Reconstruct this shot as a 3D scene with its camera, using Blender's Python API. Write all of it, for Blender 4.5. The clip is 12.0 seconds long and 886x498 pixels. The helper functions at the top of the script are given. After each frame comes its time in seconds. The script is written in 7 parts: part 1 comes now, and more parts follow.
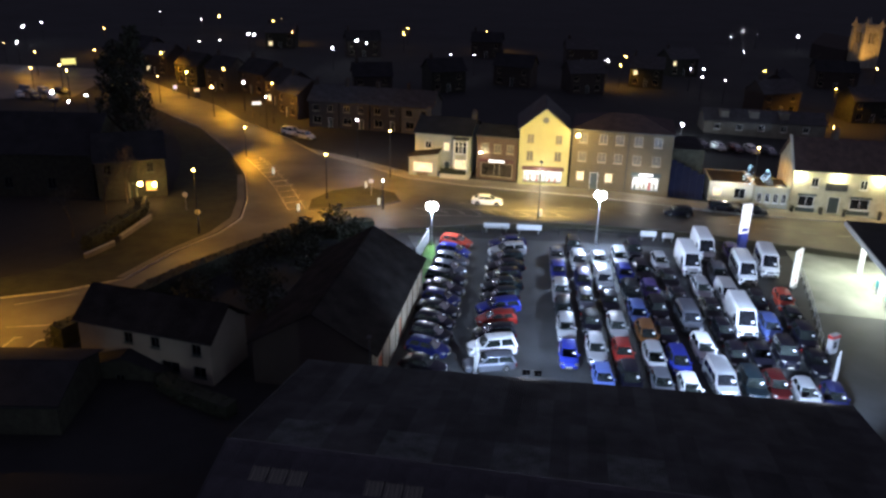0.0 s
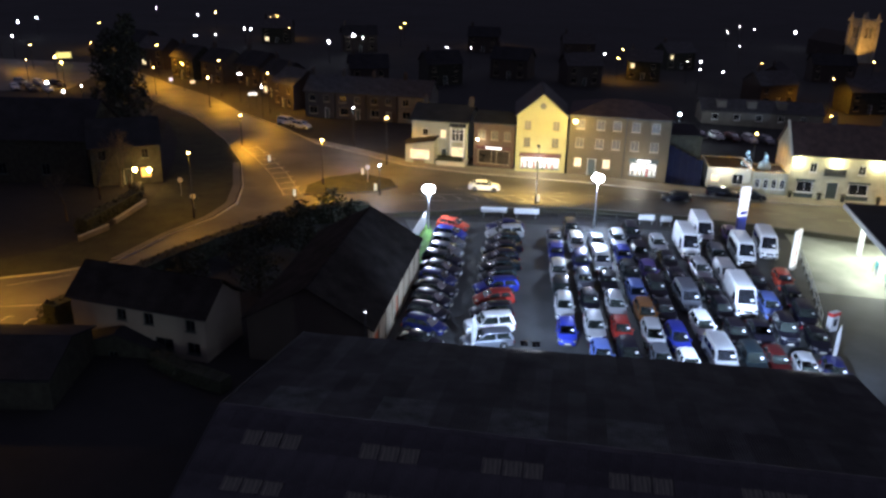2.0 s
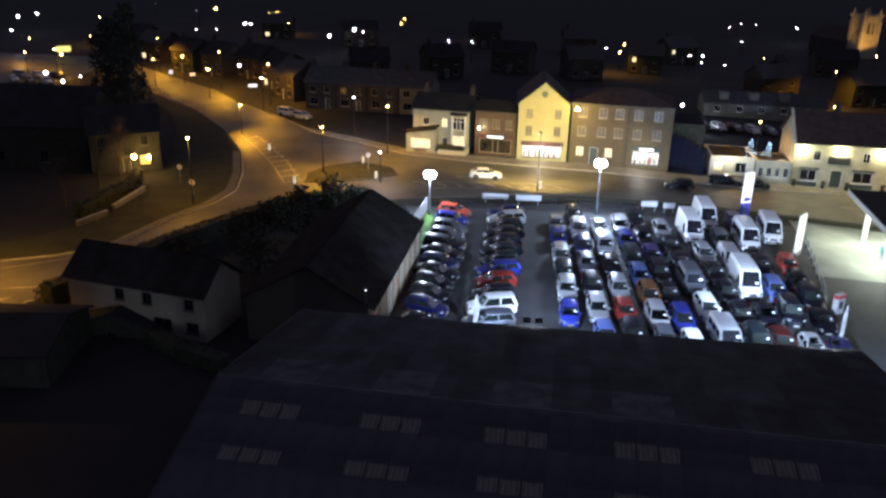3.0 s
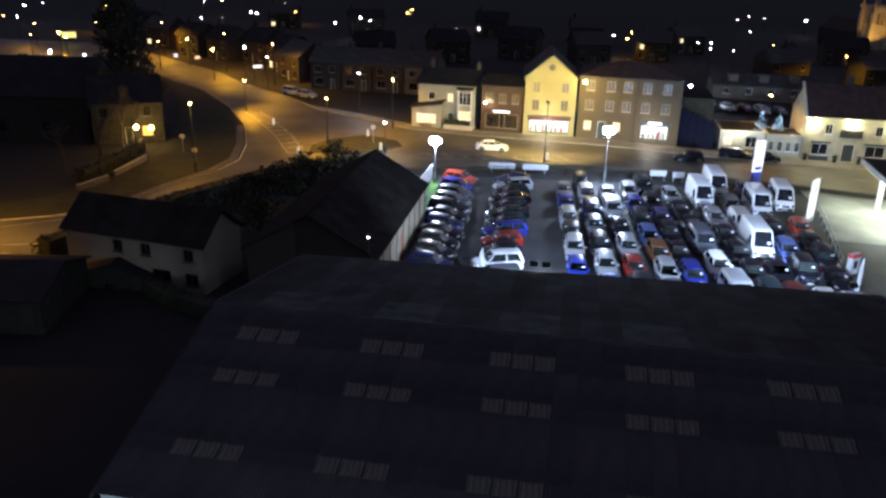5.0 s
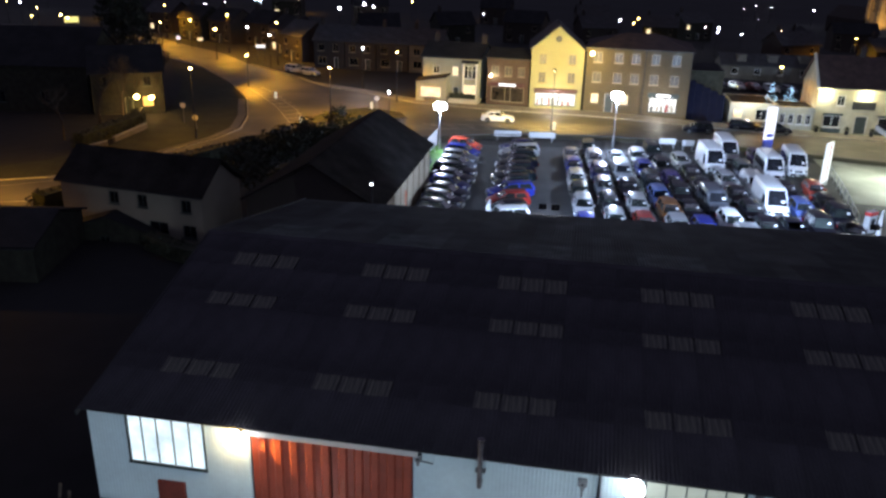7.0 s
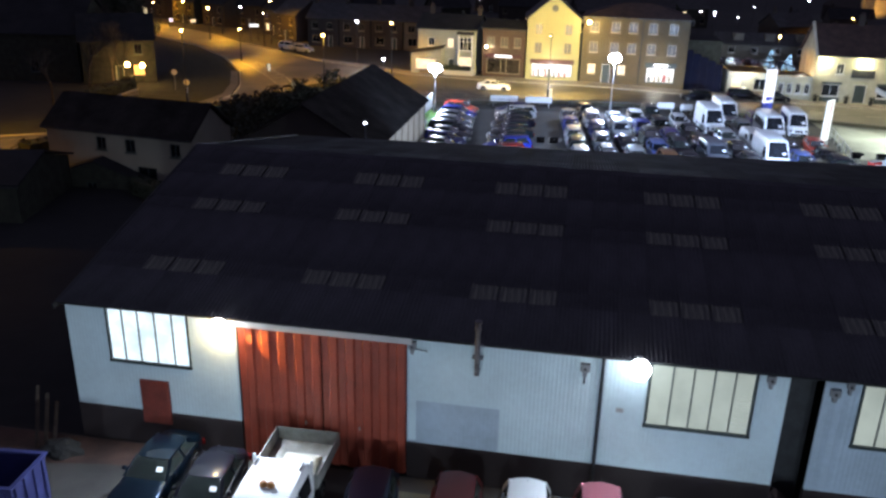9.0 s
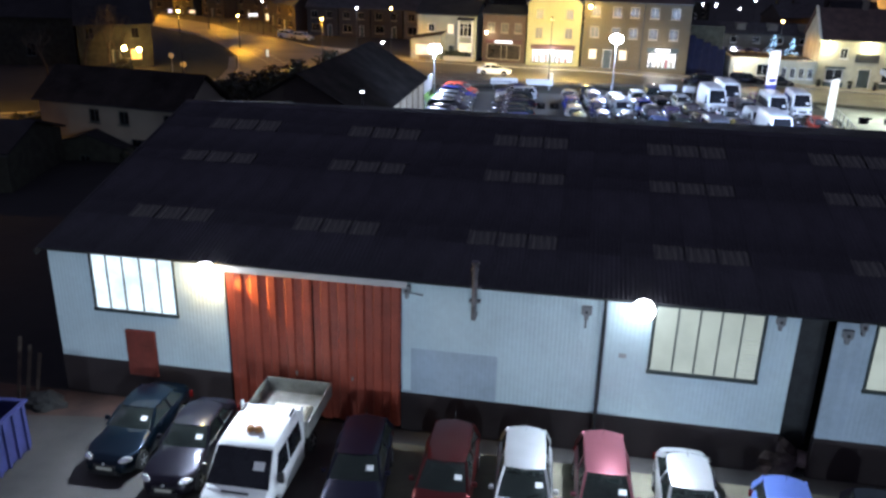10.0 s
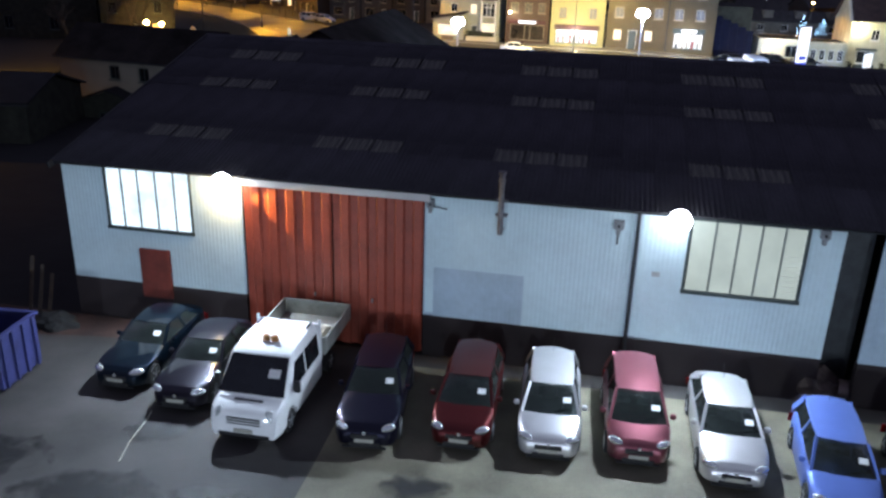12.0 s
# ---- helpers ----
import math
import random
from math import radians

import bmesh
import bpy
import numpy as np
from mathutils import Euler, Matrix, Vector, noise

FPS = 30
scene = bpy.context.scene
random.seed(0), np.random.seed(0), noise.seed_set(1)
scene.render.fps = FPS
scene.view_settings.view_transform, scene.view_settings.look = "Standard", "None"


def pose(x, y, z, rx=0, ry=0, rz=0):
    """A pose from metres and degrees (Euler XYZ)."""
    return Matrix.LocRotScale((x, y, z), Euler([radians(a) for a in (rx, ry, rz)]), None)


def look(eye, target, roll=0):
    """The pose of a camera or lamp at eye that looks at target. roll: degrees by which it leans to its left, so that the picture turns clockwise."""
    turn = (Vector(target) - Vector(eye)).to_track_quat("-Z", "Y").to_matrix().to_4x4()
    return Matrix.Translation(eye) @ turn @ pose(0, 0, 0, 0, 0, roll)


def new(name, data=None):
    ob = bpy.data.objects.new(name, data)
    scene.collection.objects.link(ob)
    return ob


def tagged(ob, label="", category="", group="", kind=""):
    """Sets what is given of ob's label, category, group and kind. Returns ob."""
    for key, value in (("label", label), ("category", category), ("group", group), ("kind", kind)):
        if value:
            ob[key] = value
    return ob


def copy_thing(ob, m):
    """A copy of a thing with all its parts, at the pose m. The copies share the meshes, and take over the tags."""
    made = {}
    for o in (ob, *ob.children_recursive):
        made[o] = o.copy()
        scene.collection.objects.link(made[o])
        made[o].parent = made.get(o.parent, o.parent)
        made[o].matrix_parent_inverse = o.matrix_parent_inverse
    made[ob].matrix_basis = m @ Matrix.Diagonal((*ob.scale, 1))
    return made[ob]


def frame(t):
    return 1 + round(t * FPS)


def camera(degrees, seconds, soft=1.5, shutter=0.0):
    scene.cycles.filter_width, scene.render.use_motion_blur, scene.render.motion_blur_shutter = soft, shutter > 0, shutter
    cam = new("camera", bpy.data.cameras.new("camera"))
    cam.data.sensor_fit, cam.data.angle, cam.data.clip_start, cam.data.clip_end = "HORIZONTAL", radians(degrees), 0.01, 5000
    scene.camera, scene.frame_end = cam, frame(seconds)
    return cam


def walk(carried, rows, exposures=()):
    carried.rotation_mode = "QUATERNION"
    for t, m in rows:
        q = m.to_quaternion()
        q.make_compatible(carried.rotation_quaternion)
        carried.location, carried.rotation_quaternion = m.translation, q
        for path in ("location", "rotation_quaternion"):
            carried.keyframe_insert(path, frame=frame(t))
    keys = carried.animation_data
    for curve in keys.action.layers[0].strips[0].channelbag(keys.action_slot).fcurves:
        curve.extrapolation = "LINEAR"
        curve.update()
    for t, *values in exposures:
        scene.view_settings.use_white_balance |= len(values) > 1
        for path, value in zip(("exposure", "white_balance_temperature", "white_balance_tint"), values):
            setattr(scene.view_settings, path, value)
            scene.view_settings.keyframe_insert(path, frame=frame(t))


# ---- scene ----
cam = camera(57.24, 12.0, soft=2.7)
METRES, EYE, TILT, LEAN, TURN = 22.0, 35.7, -21.4, -1.3, 0.0
ROWS = [
    (0.0, 0.0000, 0.0000, 0.0000, 0.000, 0.000, -0.000),
    (0.5, 0.0001, -0.0035, -0.0077, 0.064, 0.048, -0.040),
    (1.0, 0.0050, 0.0019, -0.0367, -0.048, 0.064, 0.030),
    (1.5, 0.0065, 0.0125, -0.0676, -0.216, 0.104, 0.140),
    (2.0, 0.0023, 0.0305, -0.1012, -0.184, 0.136, 0.120),
    (2.5, -0.0004, 0.0507, -0.1395, -0.144, 0.176, 0.110),
    (3.0, -0.0012, 0.0668, -0.1818, -0.144, 0.208, 0.090),
    (5.0, 0.0026, 0.1355, -0.3674, 0.272, 0.416, -0.110),
    (5.5, -0.0055, 0.1611, -0.4168, 0.376, 0.448, -0.180),
    (6.0, -0.0096, 0.1837, -0.4592, 0.504, 0.448, -0.220),
    (6.5, -0.0077, 0.2022, -0.4953, 0.552, 0.424, -0.210),
    (7.0, -0.0017, 0.2205, -0.5361, 0.552, 0.448, -0.200),
    (9.0, -0.0010, 0.2845, -0.7274, 0.256, 0.584, -0.050),
    (9.5, 0.0021, 0.3068, -0.7758, 0.312, 0.616, -0.070),
    (10.0, 0.0067, 0.3331, -0.8171, 0.328, 0.648, -0.070),
    (10.5, 0.0085, 0.3579, -0.8603, 0.320, 0.648, -0.100),
    (11.0, 0.0051, 0.3775, -0.9050, 0.320, 0.672, -0.150),
    (11.5, 0.0029, 0.3841, -0.9299, 0.280, 0.680, -0.180),
    (11.8, 0.0005, 0.3844, -0.9370, 0.336, 0.688, -0.200),
    (12.0, -0.0026, 0.3836, -0.9417, 1.592, 0.680, -0.930),
]
walk(cam, [(t, pose(0, 0, EYE, TILT, LEAN, TURN) @ pose(METRES * x, METRES * y, METRES * z, 90 + pitch, roll, yaw)) for t, x, y, z, yaw, pitch, roll in ROWS],
     exposures=[(0.0, 0.42, 6300, 10), (6.0, 0.42, 6200, 10), (9.0, 0.52, 6100, 11), (10.5, 0.66, 5950, 11.5), (12.0, 0.68, 5950, 11.5)])

# ---------------------------------------------------------------- world and large lights
world = bpy.data.worlds.new("night_sky")
scene.world = world
world.use_nodes = True
world.node_tree.nodes["Background"].inputs["Color"].default_value = (0.34, 0.325, 0.50, 1)
world.node_tree.nodes["Background"].inputs["Strength"].default_value = 0.18

SODIUM = (1.0, 0.45, 0.018)
COOL = (0.76, 0.89, 1.0)
WARM = (1.0, 0.74, 0.36)
LOTBLUE = (0.54, 0.70, 1.0)


def lamp(name, place, watts, colour, radius=0.15, aim=None, spot=None):
    kind = "SPOT" if spot else "POINT"
    data = bpy.data.lights.new(name, kind)
    data.energy, data.color, data.shadow_soft_size = watts, colour, radius
    if spot:
        data.spot_size, data.spot_blend = radians(spot), 0.5
    ob = new(name, data)
    ob.matrix_world = look(place, aim) if aim else Matrix.Translation(place)
    return ob


def area(name, place, aim, watts, colour, sx, sy):
    data = bpy.data.lights.new(name, "AREA")
    data.shape, data.size, data.size_y, data.energy, data.color = "RECTANGLE", sx, sy, watts, colour
    ob = new(name, data)
    ob.matrix_world = look(place, aim)
    return ob


# ---------------------------------------------------------------- lie of the land
def smooth(a, b, v):
    v = min(1.0, max(0.0, (v - a) / (b - a)))
    return v * v * (3 - 2 * v)


YARD = 0.3


def land(x, y):
    """Height of the ground."""
    far = 0.5 - 0.012 * min(max(y - 62, 0), 70) - 0.018 * min(max(y - 132, 0), 190) - 0.035 * min(max(0, x - 22), 80) * smooth(50, 70, y)
    k = smooth(48, 56, y)
    return YARD * (1 - k) + far * k


# ---------------------------------------------------------------- materials
def mat(name, colour, rough=0.7, metal=0.0, vary=0.25, scale=3.0, fine=40.0, bump=0.15, coat=0.0, random_by="", spec=0.5, dist=0.01, spread=0.25):
    """Base colour broken up at two scales, with fine relief."""
    m = bpy.data.materials.new(name)
    m.use_nodes = True
    nt = m.node_tree
    n, l = nt.nodes, nt.links
    b = n["Principled BSDF"]
    b.inputs["Roughness"].default_value, b.inputs["Metallic"].default_value = rough, metal
    b.inputs["Coat Weight"].default_value = coat
    b.inputs["Coat Roughness"].default_value = 0.05
    b.inputs["Specular IOR Level"].default_value = spec
    co = n.new("ShaderNodeTexCoord")
    big, small = n.new("ShaderNodeTexNoise"), n.new("ShaderNodeTexNoise")
    big.inputs["Scale"].default_value, small.inputs["Scale"].default_value = scale, fine
    big.inputs["Detail"].default_value, small.inputs["Detail"].default_value = 5, 3
    l.new(co.outputs["Object"], big.inputs["Vector"]), l.new(co.outputs["Object"], small.inputs["Vector"])
    add = n.new("ShaderNodeMath")
    add.operation = "MULTIPLY_ADD"
    l.new(small.outputs["Fac"], add.inputs[0]), l.new(big.outputs["Fac"], add.inputs[2])
    add.inputs[1].default_value = 0.45
    ramp = n.new("ShaderNodeMapRange")
    ramp.inputs["From Min"].default_value, ramp.inputs["From Max"].default_value = 0.52, 0.93
    ramp.inputs["To Min"].default_value, ramp.inputs["To Max"].default_value = 1 - vary, 1 + vary
    l.new(add.outputs[0], ramp.inputs["Value"])
    value = ramp.outputs["Result"]
    if random_by:
        info = n.new("ShaderNodeObjectInfo") if random_by == "object" else n.new("ShaderNodeNewGeometry")
        r2 = n.new("ShaderNodeMapRange")
        r2.inputs["To Min"].default_value, r2.inputs["To Max"].default_value = 1 - spread, 1 + spread
        l.new(info.outputs["Random" if random_by == "object" else "Random Per Island"], r2.inputs["Value"])
        mul = n.new("ShaderNodeMath")
        mul.operation = "MULTIPLY"
        l.new(value, mul.inputs[0]), l.new(r2.outputs["Result"], mul.inputs[1])
        value = mul.outputs[0]
    mix = n.new("ShaderNodeVectorMath")
    mix.operation = "SCALE"
    mix.inputs[0].default_value = colour[:3]
    l.new(value, mix.inputs["Scale"])
    l.new(mix.outputs[0], b.inputs["Base Color"])
    if bump:
        bp = n.new("ShaderNodeBump")
        bp.inputs["Strength"].default_value, bp.inputs["Distance"].default_value = bump, dist
        l.new(small.outputs["Fac"], bp.inputs["Height"]), l.new(bp.outputs[0], b.inputs["Normal"])
    return m


def glow(name, colour, strength, vary=0.0, scale=2.0):
    """A surface that gives off light, uneven if asked."""
    m = bpy.data.materials.new(name)
    m.use_nodes = True
    n, l = m.node_tree.nodes, m.node_tree.links
    b = n["Principled BSDF"]
    b.inputs["Base Color"].default_value = (*[c * 0.25 for c in colour], 1)
    b.inputs["Roughness"].default_value = 0.3
    b.inputs["Emission Color"].default_value = (*colour, 1)
    b.inputs["Emission Strength"].default_value = strength
    if vary:
        co, no, mr = n.new("ShaderNodeTexCoord"), n.new("ShaderNodeTexNoise"), n.new("ShaderNodeMapRange")
        no.inputs["Scale"].default_value, no.inputs["Detail"].default_value = scale, 4
        mr.inputs["From Min"].default_value, mr.inputs["From Max"].default_value = 0.35, 0.65
        mr.inputs["To Min"].default_value, mr.inputs["To Max"].default_value = strength * (1 - vary), strength * (1 + vary)
        l.new(co.outputs["Object"], no.inputs["Vector"]), l.new(no.outputs["Fac"], mr.inputs["Value"])
        l.new(mr.outputs["Result"], b.inputs["Emission Strength"])
    return m


def paint(name, colour, metal=0.35):
    return mat(name, colour, rough=0.34, metal=metal, vary=0.06, scale=1.5, fine=300, bump=0.0, coat=0.7, spec=0.08)


def glass_mat(name, tint, rough=0.03):
    m = bpy.data.materials.new(name)
    m.use_nodes = True
    b = m.node_tree.nodes["Principled BSDF"]
    b.inputs["Base Color"].default_value = (*tint, 1)
    b.inputs["Roughness"].default_value, b.inputs["IOR"].default_value = rough, 1.45
    b.inputs["Transmission Weight"].default_value = 0.9
    return m


def brick_mat(name, a, b2, mortar, scale=1.0):
    """Coursed brick, at real size, for walls that stay far off."""
    m = mat(name, a, rough=0.85, vary=0.3, scale=0.6, fine=25)
    n, l = m.node_tree.nodes, m.node_tree.links
    b = n["Principled BSDF"]
    old = b.inputs["Base Color"].links[0].from_socket
    co, sep, comb, br = n.new("ShaderNodeTexCoord"), n.new("ShaderNodeSeparateXYZ"), n.new("ShaderNodeCombineXYZ"), n.new("ShaderNodeTexBrick")
    l.new(co.outputs["Object"], sep.inputs[0])
    add = n.new("ShaderNodeMath")
    l.new(sep.outputs[0], add.inputs[0]), l.new(sep.outputs[1], add.inputs[1])
    l.new(add.outputs[0], comb.inputs[0]), l.new(sep.outputs[2], comb.inputs[1])
    l.new(comb.outputs[0], br.inputs["Vector"])
    br.inputs["Scale"].default_value = scale
    br.inputs["Brick Width"].default_value, br.inputs["Row Height"].default_value, br.inputs["Mortar Size"].default_value = 0.225, 0.075, 0.01
    br.inputs["Color1"].default_value, br.inputs["Color2"].default_value, br.inputs["Mortar"].default_value = (*a, 1), (*b2, 1), (*mortar, 1)
    mx = n.new("ShaderNodeMix")
    mx.data_type, mx.blend_type = "RGBA", "MIX"
    mx.inputs["Factor"].default_value = 0.6
    l.new(old, mx.inputs["A"]), l.new(br.outputs["Color"], mx.inputs["B"])
    l.new(mx.outputs["Result"], b.inputs["Base Color"])
    return m


M_ASPHALT = mat("asphalt", (0.074, 0.069, 0.060), 0.58, vary=0.5, scale=0.18, fine=14, bump=0.3)
M_LOT = mat("lot_asphalt", (0.029, 0.030, 0.031), 0.7, vary=0.4, scale=0.3, fine=9, bump=0.3)
M_YARD = mat("yard_asphalt", (0.041, 0.037, 0.035), 0.75, vary=0.55, scale=0.4, fine=30, bump=0.25)
M_SLAB = mat("yard_concrete", (0.140, 0.128, 0.088), 0.8, vary=0.45, scale=0.5, fine=30, bump=0.25)
M_LAWN = mat("lit_lawn", (0.07, 0.15, 0.025), 0.95, vary=0.4, scale=1.0, fine=25, bump=0.6, dist=0.04)
M_FORE = mat("forecourt_concrete", (0.20, 0.205, 0.17), 0.75, vary=0.4, scale=0.25, fine=10, bump=0.2)
M_PAVE = mat("paving", (0.17, 0.16, 0.145), 0.85, vary=0.25, scale=0.5, fine=9, bump=0.3)
M_GRASS = mat("grass", (0.020, 0.022, 0.009), 0.95, vary=0.5, scale=0.5, fine=18, bump=0.8, dist=0.05)
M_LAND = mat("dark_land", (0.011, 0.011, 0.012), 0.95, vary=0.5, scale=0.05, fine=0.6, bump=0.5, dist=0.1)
M_LINE = mat("road_paint", (0.30, 0.29, 0.26), 0.7, vary=0.6, scale=0.8, fine=30)
M_KERB = mat("kerb_stone", (0.30, 0.29, 0.27), 0.85, vary=0.25, scale=2, fine=30)
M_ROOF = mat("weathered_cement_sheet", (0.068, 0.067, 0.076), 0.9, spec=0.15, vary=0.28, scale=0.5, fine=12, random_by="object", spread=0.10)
M_ROOFDIM = mat("weathered_cement_sheet_dimmed", (0.046, 0.046, 0.050), 0.95, spec=0.1, vary=0.35, scale=0.5, fine=12, random_by="island")


def streaked(name, dark, pale, rough=0.5):
    """Dirty translucent sheet, streaked down its length; pale streaks paint the light coming through."""
    m = bpy.data.materials.new(name)
    m.use_nodes = True
    n, l = m.node_tree.nodes, m.node_tree.links
    b = n["Principled BSDF"]
    b.inputs["Roughness"].default_value = rough
    co, mp, ns, rp, mx = n.new("ShaderNodeTexCoord"), n.new("ShaderNodeMapping"), n.new("ShaderNodeTexNoise"), n.new("ShaderNodeMapRange"), n.new("ShaderNodeMix")
    mp.inputs["Scale"].default_value = (5.0, 0.35, 0.35)
    ns.inputs["Scale"].default_value, ns.inputs["Detail"].default_value = 1.6, 4
    l.new(co.outputs["Object"], mp.inputs["Vector"]), l.new(mp.outputs[0], ns.inputs["Vector"])
    rp.inputs["From Min"].default_value, rp.inputs["From Max"].default_value = 0.38, 0.66
    l.new(ns.outputs["Fac"], rp.inputs["Value"])
    mx.data_type = "RGBA"
    mx.inputs["A"].default_value, mx.inputs["B"].default_value = (*dark, 1), (*pale, 1)
    l.new(rp.outputs["Result"], mx.inputs["Factor"]), l.new(mx.outputs["Result"], b.inputs["Base Color"])
    return m


M_GRP = streaked("dirty_backlit_rooflight", (0.082, 0.082, 0.082), (0.225, 0.225, 0.180), 0.85)
M_GRPDIM = mat("dimmed_rooflight", (0.074, 0.080, 0.082), 0.95, spec=0.1, vary=0.45, scale=0.8, fine=6)
M_CLAD = mat("pale_blue_cladding", (0.57, 0.70, 0.735), 0.5, vary=0.08, scale=0.5, fine=5, bump=0.1)
M_CLADB = mat("blue_grey_cladding", (0.40, 0.50, 0.58), 0.5, vary=0.12, scale=0.6, fine=6, bump=0.1)
M_RED = mat("rust_red_door_paint", (0.27, 0.052, 0.028), 0.5, vary=0.22, scale=0.9, fine=7, bump=0.15)
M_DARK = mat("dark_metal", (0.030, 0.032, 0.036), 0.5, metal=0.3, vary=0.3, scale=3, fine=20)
M_BLACK = mat("black_plastic", (0.012, 0.012, 0.013), 0.45, vary=0.2, scale=4, fine=60, bump=0.05)
M_TYRE = mat("tyre_rubber", (0.018, 0.018, 0.018), 0.85, vary=0.2, scale=6, fine=60)
M_RIM = mat("alloy_rim", (0.45, 0.45, 0.46), 0.35, metal=0.8, vary=0.12, scale=6, fine=60, bump=0.0)
M_FLUE = mat("sooty_steel", (0.17, 0.16, 0.17), 0.45, metal=0.7, vary=0.4, scale=3, fine=30)
M_WALLBOX = mat("faded_grey_plastic", (0.20, 0.21, 0.22), 0.6, vary=0.2, scale=6, fine=40)
M_STEEL = mat("galvanised_steel", (0.40, 0.41, 0.42), 0.4, metal=0.8, vary=0.2, scale=3, fine=30)
M_WHITE = mat("white_board", (0.55, 0.55, 0.55), 0.5, vary=0.06, scale=2, fine=20, bump=0.05)
M_PLINTH = brick_mat("plinth_brick", (0.030, 0.020, 0.020), (0.024, 0.016, 0.018), (0.034, 0.03, 0.03))
M_BRICK = brick_mat("red_brick", (0.074, 0.056, 0.030), (0.090, 0.068, 0.036), (0.105, 0.096, 0.070))
M_BRICKR = brick_mat("dark_red_brick", (0.066, 0.037, 0.025), (0.082, 0.044, 0.029), (0.095, 0.08, 0.065))
# brick coloured darker to paint walls that lie in the dark
M_DIMBRICK = brick_mat("dimmed_brick", (0.034, 0.026, 0.022), (0.042, 0.030, 0.025), (0.055, 0.05, 0.046))
# pale render dimmed in colour for walls that get little light
M_DIMWALL = mat("dimmed_render", (0.13, 0.12, 0.105), 0.85, vary=0.25, scale=0.6, fine=18)
M_YELLOW = mat("yellow_render", (0.31, 0.29, 0.145), 0.85, vary=0.08, scale=0.6, fine=18, bump=0.15)
M_CREAM = mat("cream_render", (0.52, 0.50, 0.41), 0.85, vary=0.10, scale=0.6, fine=18, bump=0.15)
M_STONE = mat("pale_stone", (0.40, 0.385, 0.29), 0.85, vary=0.2, scale=0.8, fine=10, bump=0.3)
M_WHITEWALL = mat("whitewashed_wall", (0.24, 0.22, 0.18), 0.85, vary=0.12, scale=0.5, fine=15, bump=0.2)
M_BEIGE = mat("beige_sheeting", (0.46, 0.38, 0.27), 0.7, vary=0.2, scale=0.6, fine=8)
M_ORANGE = mat("orange_red_door", (0.55, 0.12, 0.04), 0.6, vary=0.15, scale=1, fine=10)
M_SLATE = mat("slate_roof", (0.042, 0.040, 0.043), 0.75, vary=0.4, scale=1.0, fine=6, bump=0.5, dist=0.03)
M_TILE = mat("clay_tile_roof", (0.048, 0.027, 0.023), 0.8, vary=0.4, scale=1.0, fine=6, bump=0.5, dist=0.03)
M_FRAME = mat("white_window_frame", (0.70, 0.70, 0.68), 0.5, vary=0.06, scale=3, fine=30, bump=0.05)
M_FRAMED = mat("dark_green_frame", (0.035, 0.050, 0.048), 0.5, vary=0.15, scale=3, fine=30, bump=0.05)
M_MULLION = mat("grey_green_mullion_paint", (0.15, 0.17, 0.16), 0.5, vary=0.15, scale=3, fine=30, bump=0.05)
M_WOOD = mat("weathered_timber", (0.20, 0.15, 0.10), 0.8, vary=0.35, scale=2, fine=25)
M_BARK = mat("bark", (0.055, 0.042, 0.032), 0.9, vary=0.4, scale=3, fine=25, bump=0.6)
M_LEAF = mat("dark_leaves", (0.022, 0.027, 0.015), 0.8, vary=0.4, scale=1, fine=8, random_by="island", bump=0.0)
M_SKIP = mat("blue_skip_paint", (0.024, 0.027, 0.10), 0.5, vary=0.3, scale=1.2, fine=9)
# near black; on house roofs the colour also stands in for want of light
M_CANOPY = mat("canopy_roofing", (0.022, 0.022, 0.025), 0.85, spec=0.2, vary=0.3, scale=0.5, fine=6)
M_BLUEBOARD = mat("blue_board", (0.05, 0.07, 0.42), 0.5, vary=0.1, scale=2, fine=20, bump=0.05)
M_REDBOARD = mat("red_board", (0.55, 0.05, 0.04), 0.5, vary=0.1, scale=2, fine=20, bump=0.05)
M_TEAL = mat("teal_panel", (0.05, 0.32, 0.36), 0.5, vary=0.1, scale=2, fine=20, bump=0.05)
M_LENS = mat("headlamp_lens", (0.72, 0.74, 0.76), 0.12, metal=0.85, vary=0.1, scale=9, fine=60, bump=0.0, coat=1.0)
M_TAIL = mat("tail_lamp_lens", (0.12, 0.006, 0.006), 0.2, vary=0.1, scale=9, fine=60, bump=0.0, coat=1.0)
M_PLATE = mat("plate_bar", (0.34, 0.33, 0.28), 0.5, vary=0.08, scale=9, fine=60, bump=0.0)
M_CARD = mat("price_card", (0.62, 0.62, 0.62), 0.5, vary=0.05, scale=9, fine=60, bump=0.0)
M_SEAT = mat("seat_cloth", (0.030, 0.030, 0.032), 0.9, vary=0.25, scale=5, fine=60, bump=0.1)
M_CARGLASS = glass_mat("car_glass", (0.13, 0.155, 0.145))
M_LENSD = mat("clouded_lens", (0.42, 0.44, 0.44), 0.25, metal=0.3, vary=0.3, scale=9, fine=60, bump=0.0, coat=0.6)
M_PANE = mat("dark_window_glass", (0.012, 0.013, 0.016), 0.06, vary=0.2, scale=1, fine=5, bump=0.0)
G_WIN = glow("lit_frosted_glazing", (0.78, 0.93, 1.0), 0.85, 0.22, 1.3)
M_SHOPDIM = mat("unlit_shop_window", (0.035, 0.028, 0.022), 0.12, vary=0.6, scale=0.9, fine=5, bump=0.0)
G_WIN2 = glow("lit_blinded_glazing", (0.84, 0.92, 0.78), 0.27, 0.15, 1.0)
G_SHOP = glow("lit_shop_interior", (1.0, 0.92, 0.84), 1.25, 0.5, 1.6)
